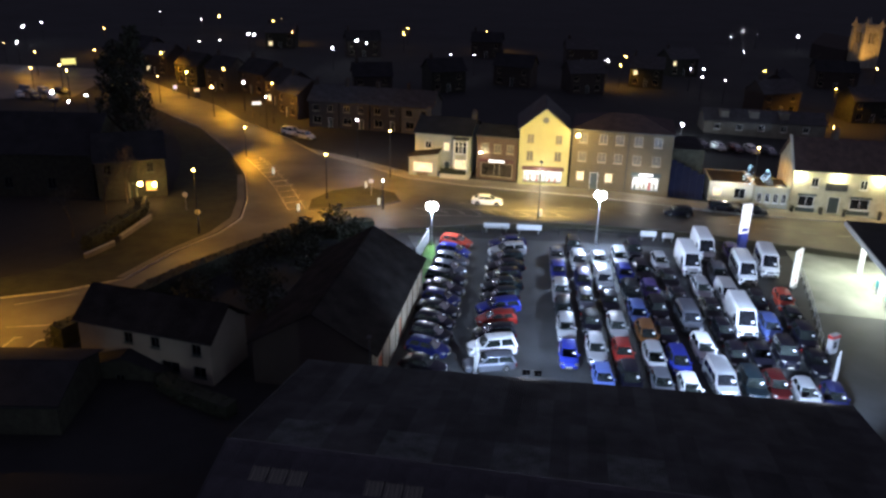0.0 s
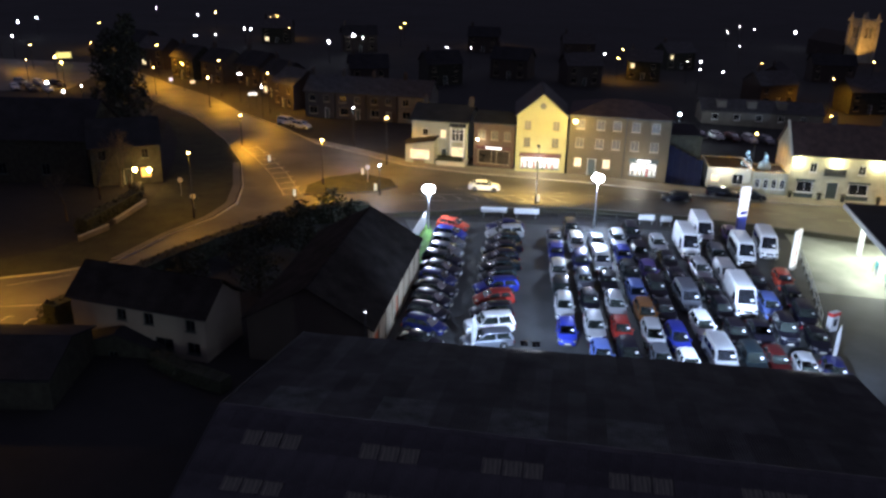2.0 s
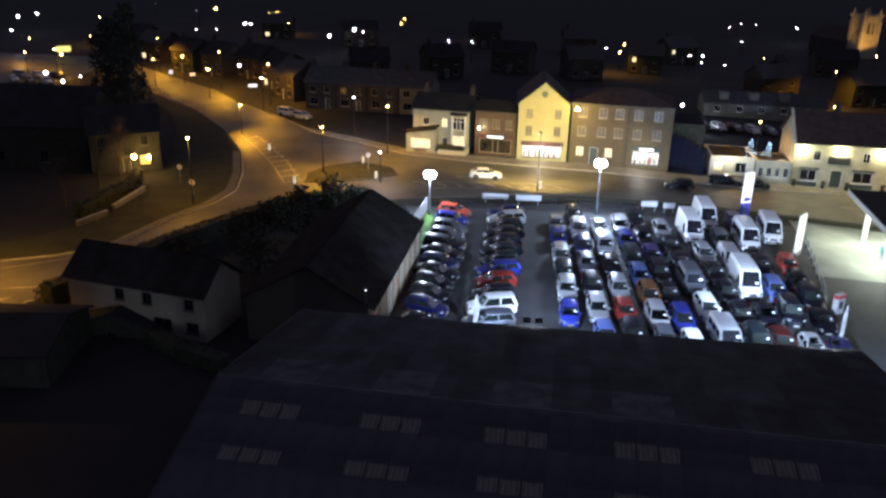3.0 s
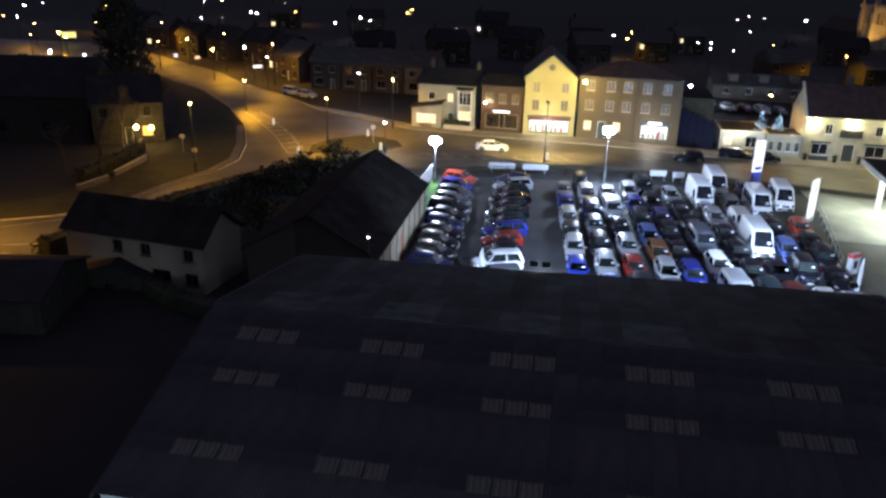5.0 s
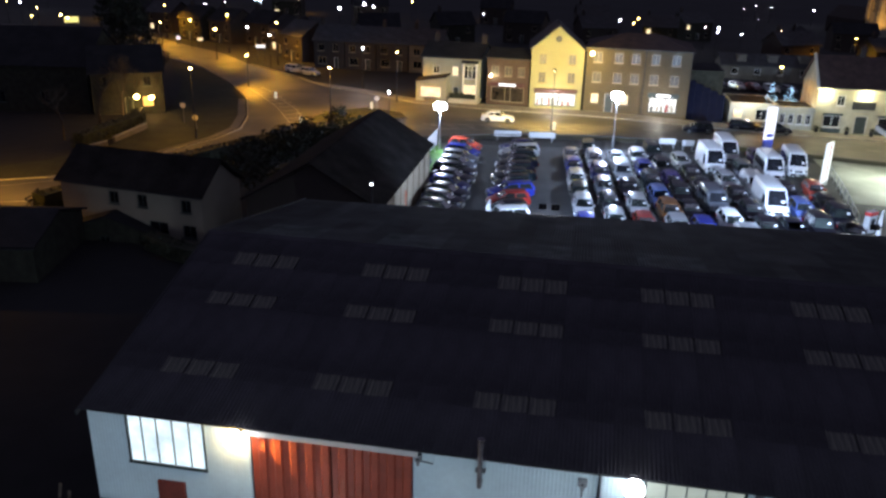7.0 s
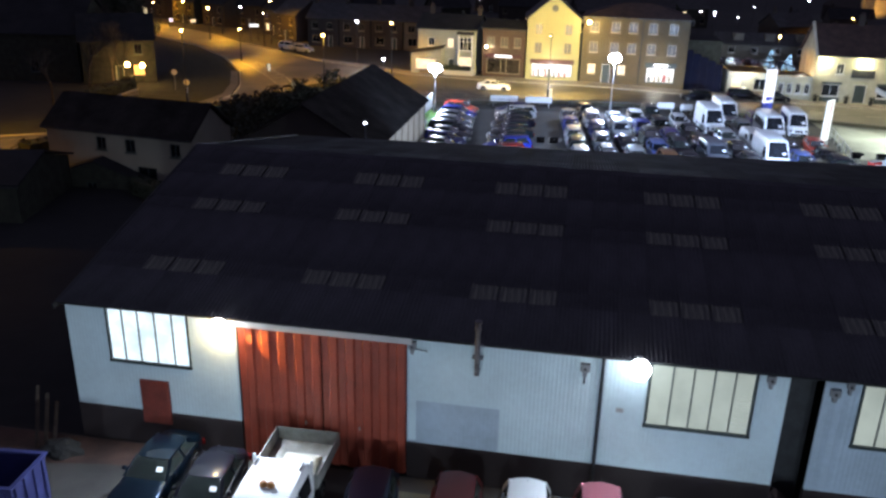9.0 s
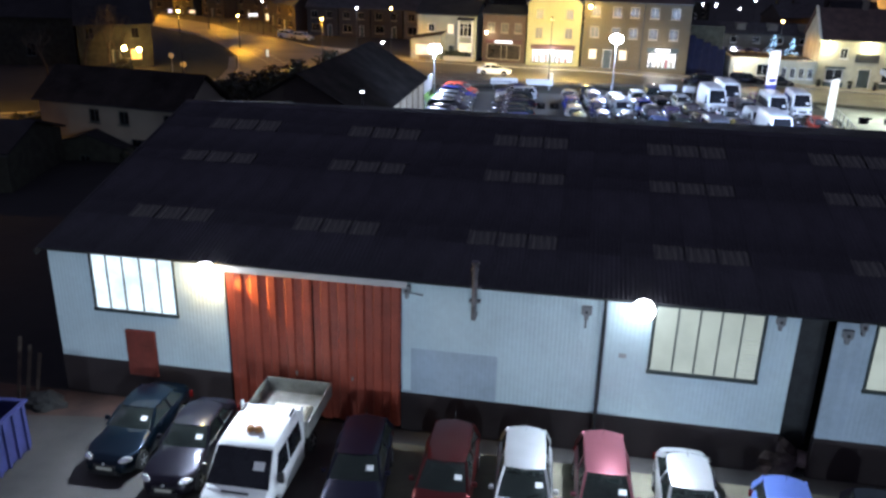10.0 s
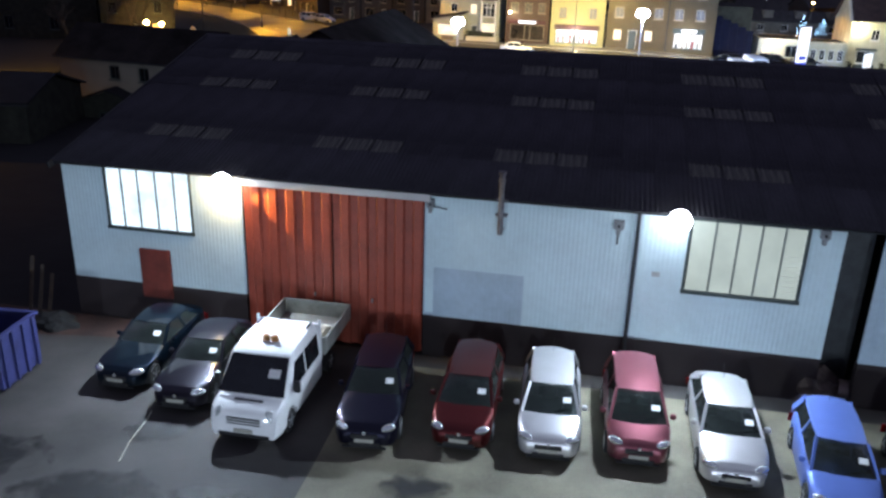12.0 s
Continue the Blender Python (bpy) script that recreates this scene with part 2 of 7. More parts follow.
M_SHOPGLASS = glass_mat("shop_glass", (0.92, 0.95, 0.95))
M_BLIND = mat("drawn_blind", (0.34, 0.28, 0.12), 0.8, vary=0.15, scale=2, fine=20)
M_NET = mat("net_curtained_pane", (0.080, 0.073, 0.050), 0.35, vary=0.35, scale=2.5, fine=14, bump=0.0)
M_FRAMEB = mat("beige_window_frame", (0.26, 0.22, 0.15), 0.6, vary=0.1, scale=3, fine=30, bump=0.05)
M_DULLWHITE = mat("dull_white_render", (0.36, 0.36, 0.28), 0.85, vary=0.12, scale=0.7, fine=18, bump=0.15)
# near-black wall colour that stands in for fronts no lamp reaches
M_UNLITWALL = mat("unlit_wall", (0.026, 0.027, 0.019), 0.9, vary=0.5, scale=1.5, fine=8, bump=0.6, dist=0.05)
G_ROOM = glow("lit_room", (1.0, 0.80, 0.45), 1.1, 0.25, 1.5)
G_HALL = glow("lit_orange_window", (1.0, 0.50, 0.10), 1.6, 0.25, 1.5)
G_SIGN = glow("lit_sign_face", (0.95, 0.95, 1.0), 1.8)
G_SODIUM = glow("sodium_lantern", (1.0, 0.60, 0.14), 48)
G_LOTLAMP = glow("lot_lamp_lens", (0.92, 0.96, 1.0), 45)
G_COOLLAMP = glow("white_lantern", (0.9, 0.95, 1.0), 70)
G_FLOOD = glow("flood_lens", (0.95, 0.97, 1.0), 140)
G_GLOBE = glow("yard_lamp_globe", (0.94, 0.97, 1.0), 12)
G_AMBER = glow("amber_bulb", (1.0, 0.62, 0.15), 6)
G_FAIRY = glow("fairy_lights", (0.40, 0.72, 1.0), 6.5)
G_WARM = glow("warm_wall_lamp", (1.0, 0.80, 0.45), 30)


# ---------------------------------------------------------------- shaping helpers
def part(name, bm, material, parent=None, label="", smooth_faces=False):
    """Links a bmesh as one mesh object under a thing or a part."""
    me = bpy.data.meshes.new(name)
    bmesh.ops.recalc_face_normals(bm, faces=bm.faces)
    if smooth_faces:
        for f in bm.faces:
            f.smooth = True
    bm.to_mesh(me)
    bm.free()
    me.materials.append(material)
    ob = new(name, me)
    if smooth_faces:
        me.set_sharp_from_angle(angle=radians(38))
    if parent:
        ob.parent = parent
    if label:
        ob["label"] = label
    return ob


def piece(name, mesh, parent, m):
    """An object of its own on shared mesh data."""
    ob = new(name, mesh)
    ob.parent = parent
    ob.matrix_basis = m
    return ob


def thing(name, m, label, category, group="", kind=""):
    e = new(name)
    e.empty_display_size = 0.3
    e.matrix_basis = m
    return tagged(e, label, category, group, kind)


def box(bm, x0, x1, y0, y1, z0, z1, bevel=0.0, m=None):
    vs = [bm.verts.new((x, y, z)) for z in (z0, z1) for x, y in ((x0, y0), (x1, y0), (x1, y1), (x0, y1))]
    fs = [bm.faces.new([vs[i] for i in q]) for q in ((3, 2, 1, 0), (4, 5, 6, 7), (0, 1, 5, 4), (1, 2, 6, 5), (2, 3, 7, 6), (3, 0, 4, 7))]
    if bevel:
        es = {e for f in fs for e in f.edges}
        out = bmesh.ops.bevel(bm, geom=list(es), offset=bevel, segments=1, affect="EDGES")
        vs = list({v for f in out["faces"] for v in f.verts} | {v for v in vs if v.is_valid})
    if m is not None:
        bmesh.ops.transform(bm, matrix=m, verts=[v for v in vs if v.is_valid])
    return bm


def B(*boxes, bevel=0.0):
    bm = bmesh.new()
    for b in boxes:
        box(bm, *b, bevel=bevel)
    return bm


def strut(bm, p, q, w, d):
    """A bar of section w x d from p to q."""
    p, q = Vector(p), Vector(q)
    z = (q - p).normalized()
    x = z.cross(Vector((0, 1, 0.01))).normalized()
    y = z.cross(x)
    vs = [bm.verts.new(c + x * sx * w / 2 + y * sy * d / 2) for c in (p, q) for sx, sy in ((-1, -1), (1, -1), (1, 1), (-1, 1))]
    for q4 in ((3, 2, 1, 0), (4, 5, 6, 7), (0, 1, 5, 4), (1, 2, 6, 5), (2, 3, 7, 6), (3, 0, 4, 7)):
        bm.faces.new([vs[i] for i in q4])
    return bm


def tube(bm, p, q, r0, r1=None, seg=10, caps=True):
    r1 = r0 if r1 is None else r1
    p, q = Vector(p), Vector(q)
    z = (q - p).normalized()
    x = z.cross(Vector((0.31, 1, 0.17))).normalized()
    y = z.cross(x)
    rings = []
    for c, r in ((p, r0), (q, r1)):
        rings.append([bm.verts.new(c + (x * math.cos(a) + y * math.sin(a)) * r) for a in (2 * math.pi * i / seg for i in range(seg))])
    for i in range(seg):
        bm.faces.new((rings[0][i], rings[0][(i + 1) % seg], rings[1][(i + 1) % seg], rings[1][i]))
    if caps:
        bm.faces.new(rings[0][::-1]), bm.faces.new(rings[1])
    return bm


def lathe(bm, profile, seg=20, axis="z", at=(0, 0, 0)):
    """Turns a profile of (radius, height) round an axis."""
    rings = []
    for r, h in profile:
        ring = []
        for i in range(seg):
            a = 2 * math.pi * i / seg
            c, s = r * math.cos(a), r * math.sin(a)
            v = {"z": (c, s, h), "x": (h, c, s), "y": (c, h, s)}[axis]
            ring.append(bm.verts.new(Vector(v) + Vector(at)))
        rings.append(ring)
    for a, b in zip(rings, rings[1:]):
        for i in range(seg):
            bm.faces.new((a[i], a[(i + 1) % seg], b[(i + 1) % seg], b[i]))
    bm.faces.new(rings[0][::-1]), bm.faces.new(rings[-1])
    return bm


def prism(bm, outline, y0, y1, plane="xz"):
    """A flat outline pushed through from y0 to y1."""
    def v(a, b, c):
        return {"xz": (a, c, b), "yz": (c, a, b), "xy": (a, b, c)}[plane]
    lo = [bm.verts.new(v(a, b, y0)) for a, b in outline]
    hi = [bm.verts.new(v(a, b, y1)) for a, b in outline]
    n = len(outline)
    bm.faces.new(lo[::-1]), bm.faces.new(hi)
    for i in range(n):
        bm.faces.new((lo[i], lo[(i + 1) % n], hi[(i + 1) % n], hi[i]))
    return bm


def slab(bm, quad, t):
    """A thin plate on four corners, thickened along its normal."""
    a, b, c, d = [Vector(p) for p in quad]
    n = (b - a).cross(d - a).normalized() * t
    vs = [bm.verts.new(p) for p in (a, b, c, d, a + n, b + n, c + n, d + n)]
    for q in ((3, 2, 1, 0), (4, 5, 6, 7), (0, 1, 5, 4), (1, 2, 6, 5), (2, 3, 7, 6), (3, 0, 4, 7)):
        bm.faces.new([vs[i] for i in q])
    return bm


def holed_wall(bm, w, z0, z1, t, holes, y=0.0):
    """A wall from x = 0 to w, front face at y, thickness t behind it, with openings (x0, x1, z0, z1) right through it."""
    xs = sorted({0.0, w, *[v for h in holes for v in h[:2]]})
    zs = sorted({z0, z1, *[v for h in holes for v in h[2:4]]})
    xs, zs = [v for v in xs if 0 <= v <= w], [v for v in zs if z0 <= v <= z1]
    def solid(i, j):
        if not (0 <= i < len(xs) - 1 and 0 <= j < len(zs) - 1):
            return False
        cx, cz = (xs[i] + xs[i + 1]) / 2, (zs[j] + zs[j + 1]) / 2
        return not any(h[0] < cx < h[1] and h[2] < cz < h[3] for h in holes)
    cache = {}
    def V(i, j, k):
        if (i, j, k) not in cache:
            cache[i, j, k] = bm.verts.new((xs[i], y + k * t, zs[j]))
        return cache[i, j, k]
    for i in range(len(xs) - 1):
        for j in range(len(zs) - 1):
            if not solid(i, j):
                continue
            bm.faces.new((V(i, j, 0), V(i + 1, j, 0), V(i + 1, j + 1, 0), V(i, j + 1, 0)))
            bm.faces.new((V(i, j + 1, 1), V(i + 1, j + 1, 1), V(i + 1, j, 1), V(i, j, 1)))
            if not solid(i - 1, j):
                bm.faces.new((V(i, j, 0), V(i, j + 1, 0), V(i, j + 1, 1), V(i, j, 1)))
            if not solid(i + 1, j):
                bm.faces.new((V(i + 1, j, 0), V(i + 1, j, 1), V(i + 1, j + 1, 1), V(i + 1, j + 1, 0)))
            if not solid(i, j - 1):
                bm.faces.new((V(i, j, 0), V(i, j, 1), V(i + 1, j, 1), V(i + 1, j, 0)))
            if not solid(i, j + 1):
                bm.faces.new((V(i, j + 1, 0), V(i + 1, j + 1, 0), V(i + 1, j + 1, 1), V(i, j + 1, 1)))
    return bm


def waves(bm, s0, s1, z0, z1, pitch=0.15, depth=0.03, y=0.0, square=False):
    """Upright ribbed sheet in the plane of y, ribs running up."""
    n = max(1, round((s1 - s0) / pitch))
    pts = []
    for i in range(n):
        a = s0 + (s1 - s0) * i / n
        p = (s1 - s0) / n
        shape = ((0, 0), (0.4, 0), (0.5, 1), (0.9, 1)) if square else ((0, 0), (0.25, 0.5), (0.5, 1), (0.75, 0.5))
        pts += [(a + p * f, y - depth * h) for f, h in shape]
    pts.append((s1, y))
    lo = [bm.verts.new((x, yy, z0)) for x, yy in pts]
    hi = [bm.verts.new((x, yy, z1)) for x, yy in pts]
    for i in range(len(pts) - 1):
        bm.faces.new((lo[i], lo[i + 1], hi[i + 1], hi[i]))
    return bm


def strip(name, left, right, lift, material, label, category="road", cuts=8, kind="structure"):
    """A sheet between two edge lines, laid on the land."""
    bm = bmesh.new()
    rows = []
    for (a, b) in zip(zip(left, left[1:]), zip(right, right[1:])):
        n = max(1, int(max(math.dist(*a), math.dist(*b)) / 3))
        for i in range(n + (a[1] == left[-1])):
            f = i / n
            p = Vector(a[0]).lerp(Vector(a[1]), f)
            q = Vector(b[0]).lerp(Vector(b[1]), f)
            rows.append([bm.verts.new((*(p.lerp(q, j / cuts)), land(*p.lerp(q, j / cuts)) + lift)) for j in range(cuts + 1)])
    for r0, r1 in zip(rows, rows[1:]):
        for j in range(cuts):
            bm.faces.new((r0[j], r0[j + 1], r1[j + 1], r1[j]))
    ob = part(name, bm, material)
    for poly in ob.data.polygons:
        if poly.normal.z < 0:
            poly.flip()
    return tagged(ob, label, category, kind=kind)


def kerb(name, line, width, height, label, material=None):
    """A kerb stone line that stands proud of the land."""
    bm = bmesh.new()
    pts = []
    for a, b in zip(line, line[1:]):
        n = max(1, int(math.dist(a, b) / 2.5))
        pts += [Vector(a).lerp(Vector(b), i / n) for i in range(n)]
    pts.append(Vector(line[-1]))
    rings = []
    for i, p in enumerate(pts):
        d = (pts[min(i + 1, len(pts) - 1)] - pts[max(i - 1, 0)]).normalized()
        s = Vector((-d.y, d.x)) * width / 2
        z = land(p.x, p.y)
        rings.append([bm.verts.new((*(p + s * k), z + h)) for k, h in ((-1, -0.1), (-1, height * 0.8), (-0.7, height), (1, height), (1, -0.1))])
    for a, b in zip(rings, rings[1:]):
        for j in range(4):
            bm.faces.new((a[j], a[j + 1], b[j + 1], b[j]))
    bm.faces.new(rings[0][::-1]), bm.faces.new(rings[-1])
    return tagged(part(name, bm, material or M_KERB), label, "kerb", kind="structure")


def ground_dash(bm, x0, y0, x1, y1, w, lift=0.045):
    d = Vector((x1 - x0, y1 - y0))
    n = Vector((-d.y, d.x)).normalized() * w / 2
    k = max(1, int(d.length / 3))
    for i in range(k):
        a, b = Vector((x0, y0)) + d * i / k, Vector((x0, y0)) + d * (i + 1) / k
        bm.faces.new([bm.verts.new((*p, land(*p) + lift)) for p in (a - n, b - n, b + n, a + n)])


# ---------------------------------------------------------------- ground, roads, kerbs
def build_ground():
    xs = [-2600, -1500, -900, -600, -400, -300, -240, -190, -150, -120, -100] + list(range(-84, 100, 4)) + [110, 130, 160, 200, 260, 340, 460, 700, 1100, 1800, 2600]
    ys = [-2000, -900, -400, -150, -60, -30] + list(range(-16, 150, 4)) + [156, 168, 182, 200, 220, 245, 275, 310, 350, 400, 460, 540, 650, 800, 1000, 1400, 2000, 3500]
    bm = bmesh.new()
    grid = [[bm.verts.new((x, y, land(x, y))) for x in xs] for y in ys]
    for j in range(len(ys) - 1):
        for i in range(len(xs) - 1):
            bm.faces.new((grid[j][i], grid[j][i + 1], grid[j + 1][i + 1], grid[j + 1][i]))
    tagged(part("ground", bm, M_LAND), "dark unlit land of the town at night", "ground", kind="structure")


build_ground()
FAR_KERB = [(95, 103), (57.8, 107.8), (42, 109), (33, 111.2), (18.8, 114.4), (4.7, 117.8), (-4.8, 121.5), (-11.3, 127.5), (-20.3, 135), (-28.3, 147.7), (-38.3, 160), (-48.3, 177), (-61, 192), (-88, 226)]
NEAR_KERB = [(95, 88), (57, 93.5), (45, 96.5), (32, 99.6), (17, 101.0), (5.7, 99.8), (-5, 97.5), (-25.5, 100.3), (-26.5, 108.3), (-29.6, 121), (-35.7, 136), (-45.4, 153.5), (-54, 164), (-84, 203)]
strip("road_main", FAR_KERB, NEAR_KERB, 0.03, M_ASPHALT, "dark asphalt main road lit by orange street lamps")
L_LEFT = [(-72, 44), (-46, 73), (-38, 76), (-33.1, 79.4), (-30.4, 87.8), (-26.9, 94.3), (-25.5, 100.3)]
L_RIGHT = [(-56, 36), (-37, 61), (-34.5, 67), (-28.2, 79), (-20, 91.6), (-13, 96), (-6, 98)]
strip("road_side", L_LEFT, L_RIGHT, 0.036, M_ASPHALT, "asphalt side road joining the main road")
strip("pavement_far", [(95, 107), (57.8, 111.5), (42, 113.4), (33, 115.4), (18.8, 118.6), (4.7, 121.6), (-4.8, 125), (-13, 132), (-23, 139.5), (-31.5, 151.5)],
      [(95, 103.1), (57.8, 107.9), (42, 109.1), (33, 111.3), (18.8, 114.5), (4.7, 117.9), (-4.8, 121.6), (-11.4, 127.6), (-20.4, 135.1), (-28.4, 147.8)], 0.12, M_PAVE, "paved footway before the shops", "pavement", 3)
strip("verge_near", [(57, 93.3), (45, 96.3), (32, 99.4), (17, 100.8), (5.7, 99.6), (-5, 97.3)],
      [(57, 91.0), (45, 94.2), (32, 97.4), (17, 98.6), (5.7, 97.6), (-5, 95.6)], 0.12, M_GRASS, "dark grass strip beside the sales lot", "verge", 3)
strip("verge_left", [(-46, 73.3), (-38.2, 76.2), (-33.3, 79.6), (-30.7, 87.9), (-27.2, 94.4), (-25.8, 100.3), (-26.8, 108.3), (-29.9, 121), (-36, 136), (-45.7, 153.5)],
      [(-49, 77), (-42, 82), (-39.5, 86), (-38, 90), (-37.3, 95), (-36.8, 100), (-37.5, 108), (-40, 121), (-44, 136), (-52, 155)], 0.10, M_GRASS, "rough grass verge beside the side road", "verge", 5)
strip("footpath_left", [(-34.2, 79.8), (-31.4, 88), (-28.2, 94.6), (-27, 100.4), (-28, 108.4), (-31, 121)],
      [(-33.4, 79.7), (-30.8, 88), (-27.3, 94.5), (-25.9, 100.4), (-26.9, 108.4), (-30, 121)], 0.125, M_ASPHALT, "narrow footway along the grass verge", "pavement", 2)
strip("car_park", [(-3.6, 95.2), (-1.0, 84), (-2.4, 72), (-5.0, 56), (-6.0, 50)], [(43.5, 92.5), (41.9, 85.3), (37.8, 72.2), (33.4, 58), (31.0, 48)], 0.03, M_LOT,
     "grey asphalt of the floodlit car sales lot", "car park", 12)
strip("forecourt", [(43.9, 95.2), (42.2, 85.3), (39.3, 76.0)], [(85, 87), (84, 78), (83, 70)], 0.03, M_FORE,
     "pale concrete forecourt of the filling station", "forecourt", 12)
strip("forecourt_drive", [(39.25, 75.9), (38.1, 72.2), (33.8, 58), (31.4, 48)], [(83, 69.9), (82, 66), (78, 52), (75, 40)], 0.03, M_LOT,
     "dark asphalt drive beside the forecourt", "drive", 12)
strip("lawn", [(-2.2, 93.4), (-1.3, 86), (-1.9, 79)], [(-0.3, 93.2), (0.0, 86), (-0.9, 79)], 0.05, M_LAWN, "strip of green grass beside the shed end", "lawn", 2)
strip("yard", [(-20, 27.8), (-20, 20), (-20, 4), (-20, -24)], [(40, 17.6), (40, 10), (40, 0), (40, -24)], 0.03, M_YARD, "dark worn asphalt yard before the workshop", "yard", 14)
strip("yard_slab", [(-2.6, 24.0), (-2.9, 20.2), (-3.3, 17.4), (-4.2, 12)], [(30, 18.4), (30, 14), (30, 10), (30, 4)], 0.042, M_SLAB, "pale concrete slab in the yard", "yard", 10)
M_SOIL = mat("rusty_earth", (0.050, 0.026, 0.020), 0.9, vary=0.5, scale=0.8, fine=14, bump=0.5, dist=0.03)
strip("earth", [(-19.5, 27.6), (-15.0, 26.9), (-12, 26.4), (-7.2, 25.6)], [(-19.5, 24.4), (-15.0, 24.9), (-12, 24.9), (-7.2, 24.6)], 0.05, M_SOIL, "reddish trodden earth along the workshop wall", "earth", 4)
kerb("kerb_left", [(-46, 73.1), (-38.1, 76.1), (-33.2, 79.5), (-30.5, 87.8), (-27, 94.3), (-25.6, 100.3), (-26.6, 108.3), (-29.7, 121), (-35.8, 136), (-45.5, 153.5), (-54.1, 164)], 0.16, 0.15, "pale kerb stones round the grass corner")
strip("yard_hill", [(-124, 232), (-116, 205), (-104, 178)], [(-86, 226), (-85, 205), (-83, 184)], 0.03, M_ASPHALT, "lit asphalt yard off the hill road", "yard", 6)
kerb("kerb_far", FAR_KERB[:11], 0.16, 0.15, "kerb before the shop footway")
kerb("kerb_near", NEAR_KERB[1:7], 0.16, 0.15, "asphalt-coloured kerb beside the sales lot", M_ASPHALT)
ISLAND = [(-17.5, 104.8), (-12.5, 105.3), (-8.3, 106.8), (-5.2, 109.4), (-6.2, 113.2), (-11, 116.2), (-15.4, 113.6), (-17.8, 109)]


def build_island():
    bm = bmesh.new()
    n = len(ISLAND)
    lo = [bm.verts.new((x, y, land(x, y) - 0.05)) for x, y in ISLAND]
    hi = [bm.verts.new((x, y, land(x, y) + 0.15)) for x, y in ISLAND]
    bm.faces.new(hi)
    for i in range(n):
        bm.faces.new((lo[i], lo[(i + 1) % n], hi[(i + 1) % n], hi[i]))
    tagged(part("traffic_island", bm, M_GRASS), "grassed traffic island in the junction", "island", kind="structure")
    kerb("kerb_island", ISLAND + ISLAND[:1], 0.16, 0.16, "asphalt-coloured kerb round the traffic island", M_ASPHALT)


build_island()


def build_markings():
    # hatched strip between the lanes that run up the hill
    bm = bmesh.new()
    spine = [(-19.2, 104.5), (-23.0, 115), (-27.6, 125), (-31.0, 131.5)]
    for (x0, y0), (x1, y1) in zip(spine, spine[1:]):
        ground_dash(bm, x0 - 1.0, y0, x1 - 1.0, y1, 0.18)
        ground_dash(bm, x0 + 1.2, y0 + 0.6, x1 + 1.2, y1 + 0.6, 0.18)
        for k in range(4):
            f = k / 4
            x, y = x0 + (x1 - x0) * f, y0 + (y1 - y0) * f
            ground_dash(bm, x - 1.0, y, x + 1.4, y + 1.6, 0.3)
    tagged(part("road_marking_hatch", bm, M_LINE), "white hatched lines in the middle of the road", "road marking", kind="structure")
    bm = bmesh.new()
    for i in range(20):
        x = 88 - i * 4.6
        y = np.interp(x, [-4, 5, 18, 33, 45, 58, 95], [110, 109, 108, 105.5, 103, 101, 96])
        y2 = np.interp(x - 2.2, [-4, 5, 18, 33, 45, 58, 95], [110, 109, 108, 105.5, 103, 101, 96])
        ground_dash(bm, x, y, x - 2.2, y2, 0.15)
    for i in range(9):
        x = 17 - i * 2.2
        ground_dash(bm, x, 104.2, x - 1.3, 105.8, 0.2)
    ground_dash(bm, 18, 103.9, -3, 103.2, 0.15), ground_dash(bm, 18, 106.4, -3, 106.2, 0.15)
    tagged(part("road_marking_centre", bm, M_LINE), "white dashed centre line of the main road", "road marking", kind="structure")
    bm = bmesh.new()
    for x, y in ((-26.7, 83.9), (-24.6, 86.4), (-22.6, 88.6), (-20.6, 91.0), (-18.4, 93.2), (-38.2, 63.6), (-35.9, 63.2), (-34.4, 66.2), (-30.6, 76.0), (-28.6, 79.8)):
        ground_dash(bm, x, y, x + 0.15, y + 1.9, 0.16)
        ground_dash(bm, x + 0.15, y + 1.9, x + 0.75, y + 2.1, 0.16)
    ground_dash(bm, -39.8, 67.6, -36.3, 68.2, 0.14), ground_dash(bm, -36.3, 68.2, -34.5, 70.2, 0.14), ground_dash(bm, -41.5, 72.5, -36.5, 75.5, 0.14)
    tagged(part("road_marking_side", bm, M_LINE), "white dashes along the side road", "road marking", kind="structure")


build_markings()

# ---------------------------------------------------------------- workshop
WA = -9.76                     # turn of the workshop's front
W0 = (-13.25, 26.75)           # its left corner
SHOP = pose(W0[0], W0[1], 0, 0, 0, WA)
EAVE, RIDGE, BACK = 6.06, 9.0, 6.45
DR, DB = 11.7, 25.6            # from the front wall to the ridge and to the back eave
WLEN = 37.5
SHEET = 1.05


def corrugated(name, length, rise, dx, material):
    """One roof sheet, ribs running up the slope; origin at its lower left corner."""
    bm = bmesh.new()
    n = 28
    lo, hi = [], []
    for i in range(n + 1):
        x = dx * i / n
        h = 0.028 * math.sin(2 * math.pi * i / 4)
        lo.append(bm.verts.new((x, 0, h + 0.012))), hi.append(bm.verts.new((x, length, rise + h)))
    for i in range(n):
        bm.faces.new((lo[i], lo[i + 1], hi[i + 1], hi[i]))
    me = bpy.data.meshes.new(name)
    bm.to_mesh(me), bm.free()
    me.materials.append(material)
    for p in me.polygons:
        p.use_smooth = True
    return me


M_HATCH = mat("brown_hatch_paint", (0.17, 0.034, 0.022), 0.55, vary=0.25, scale=1.2, fine=9)


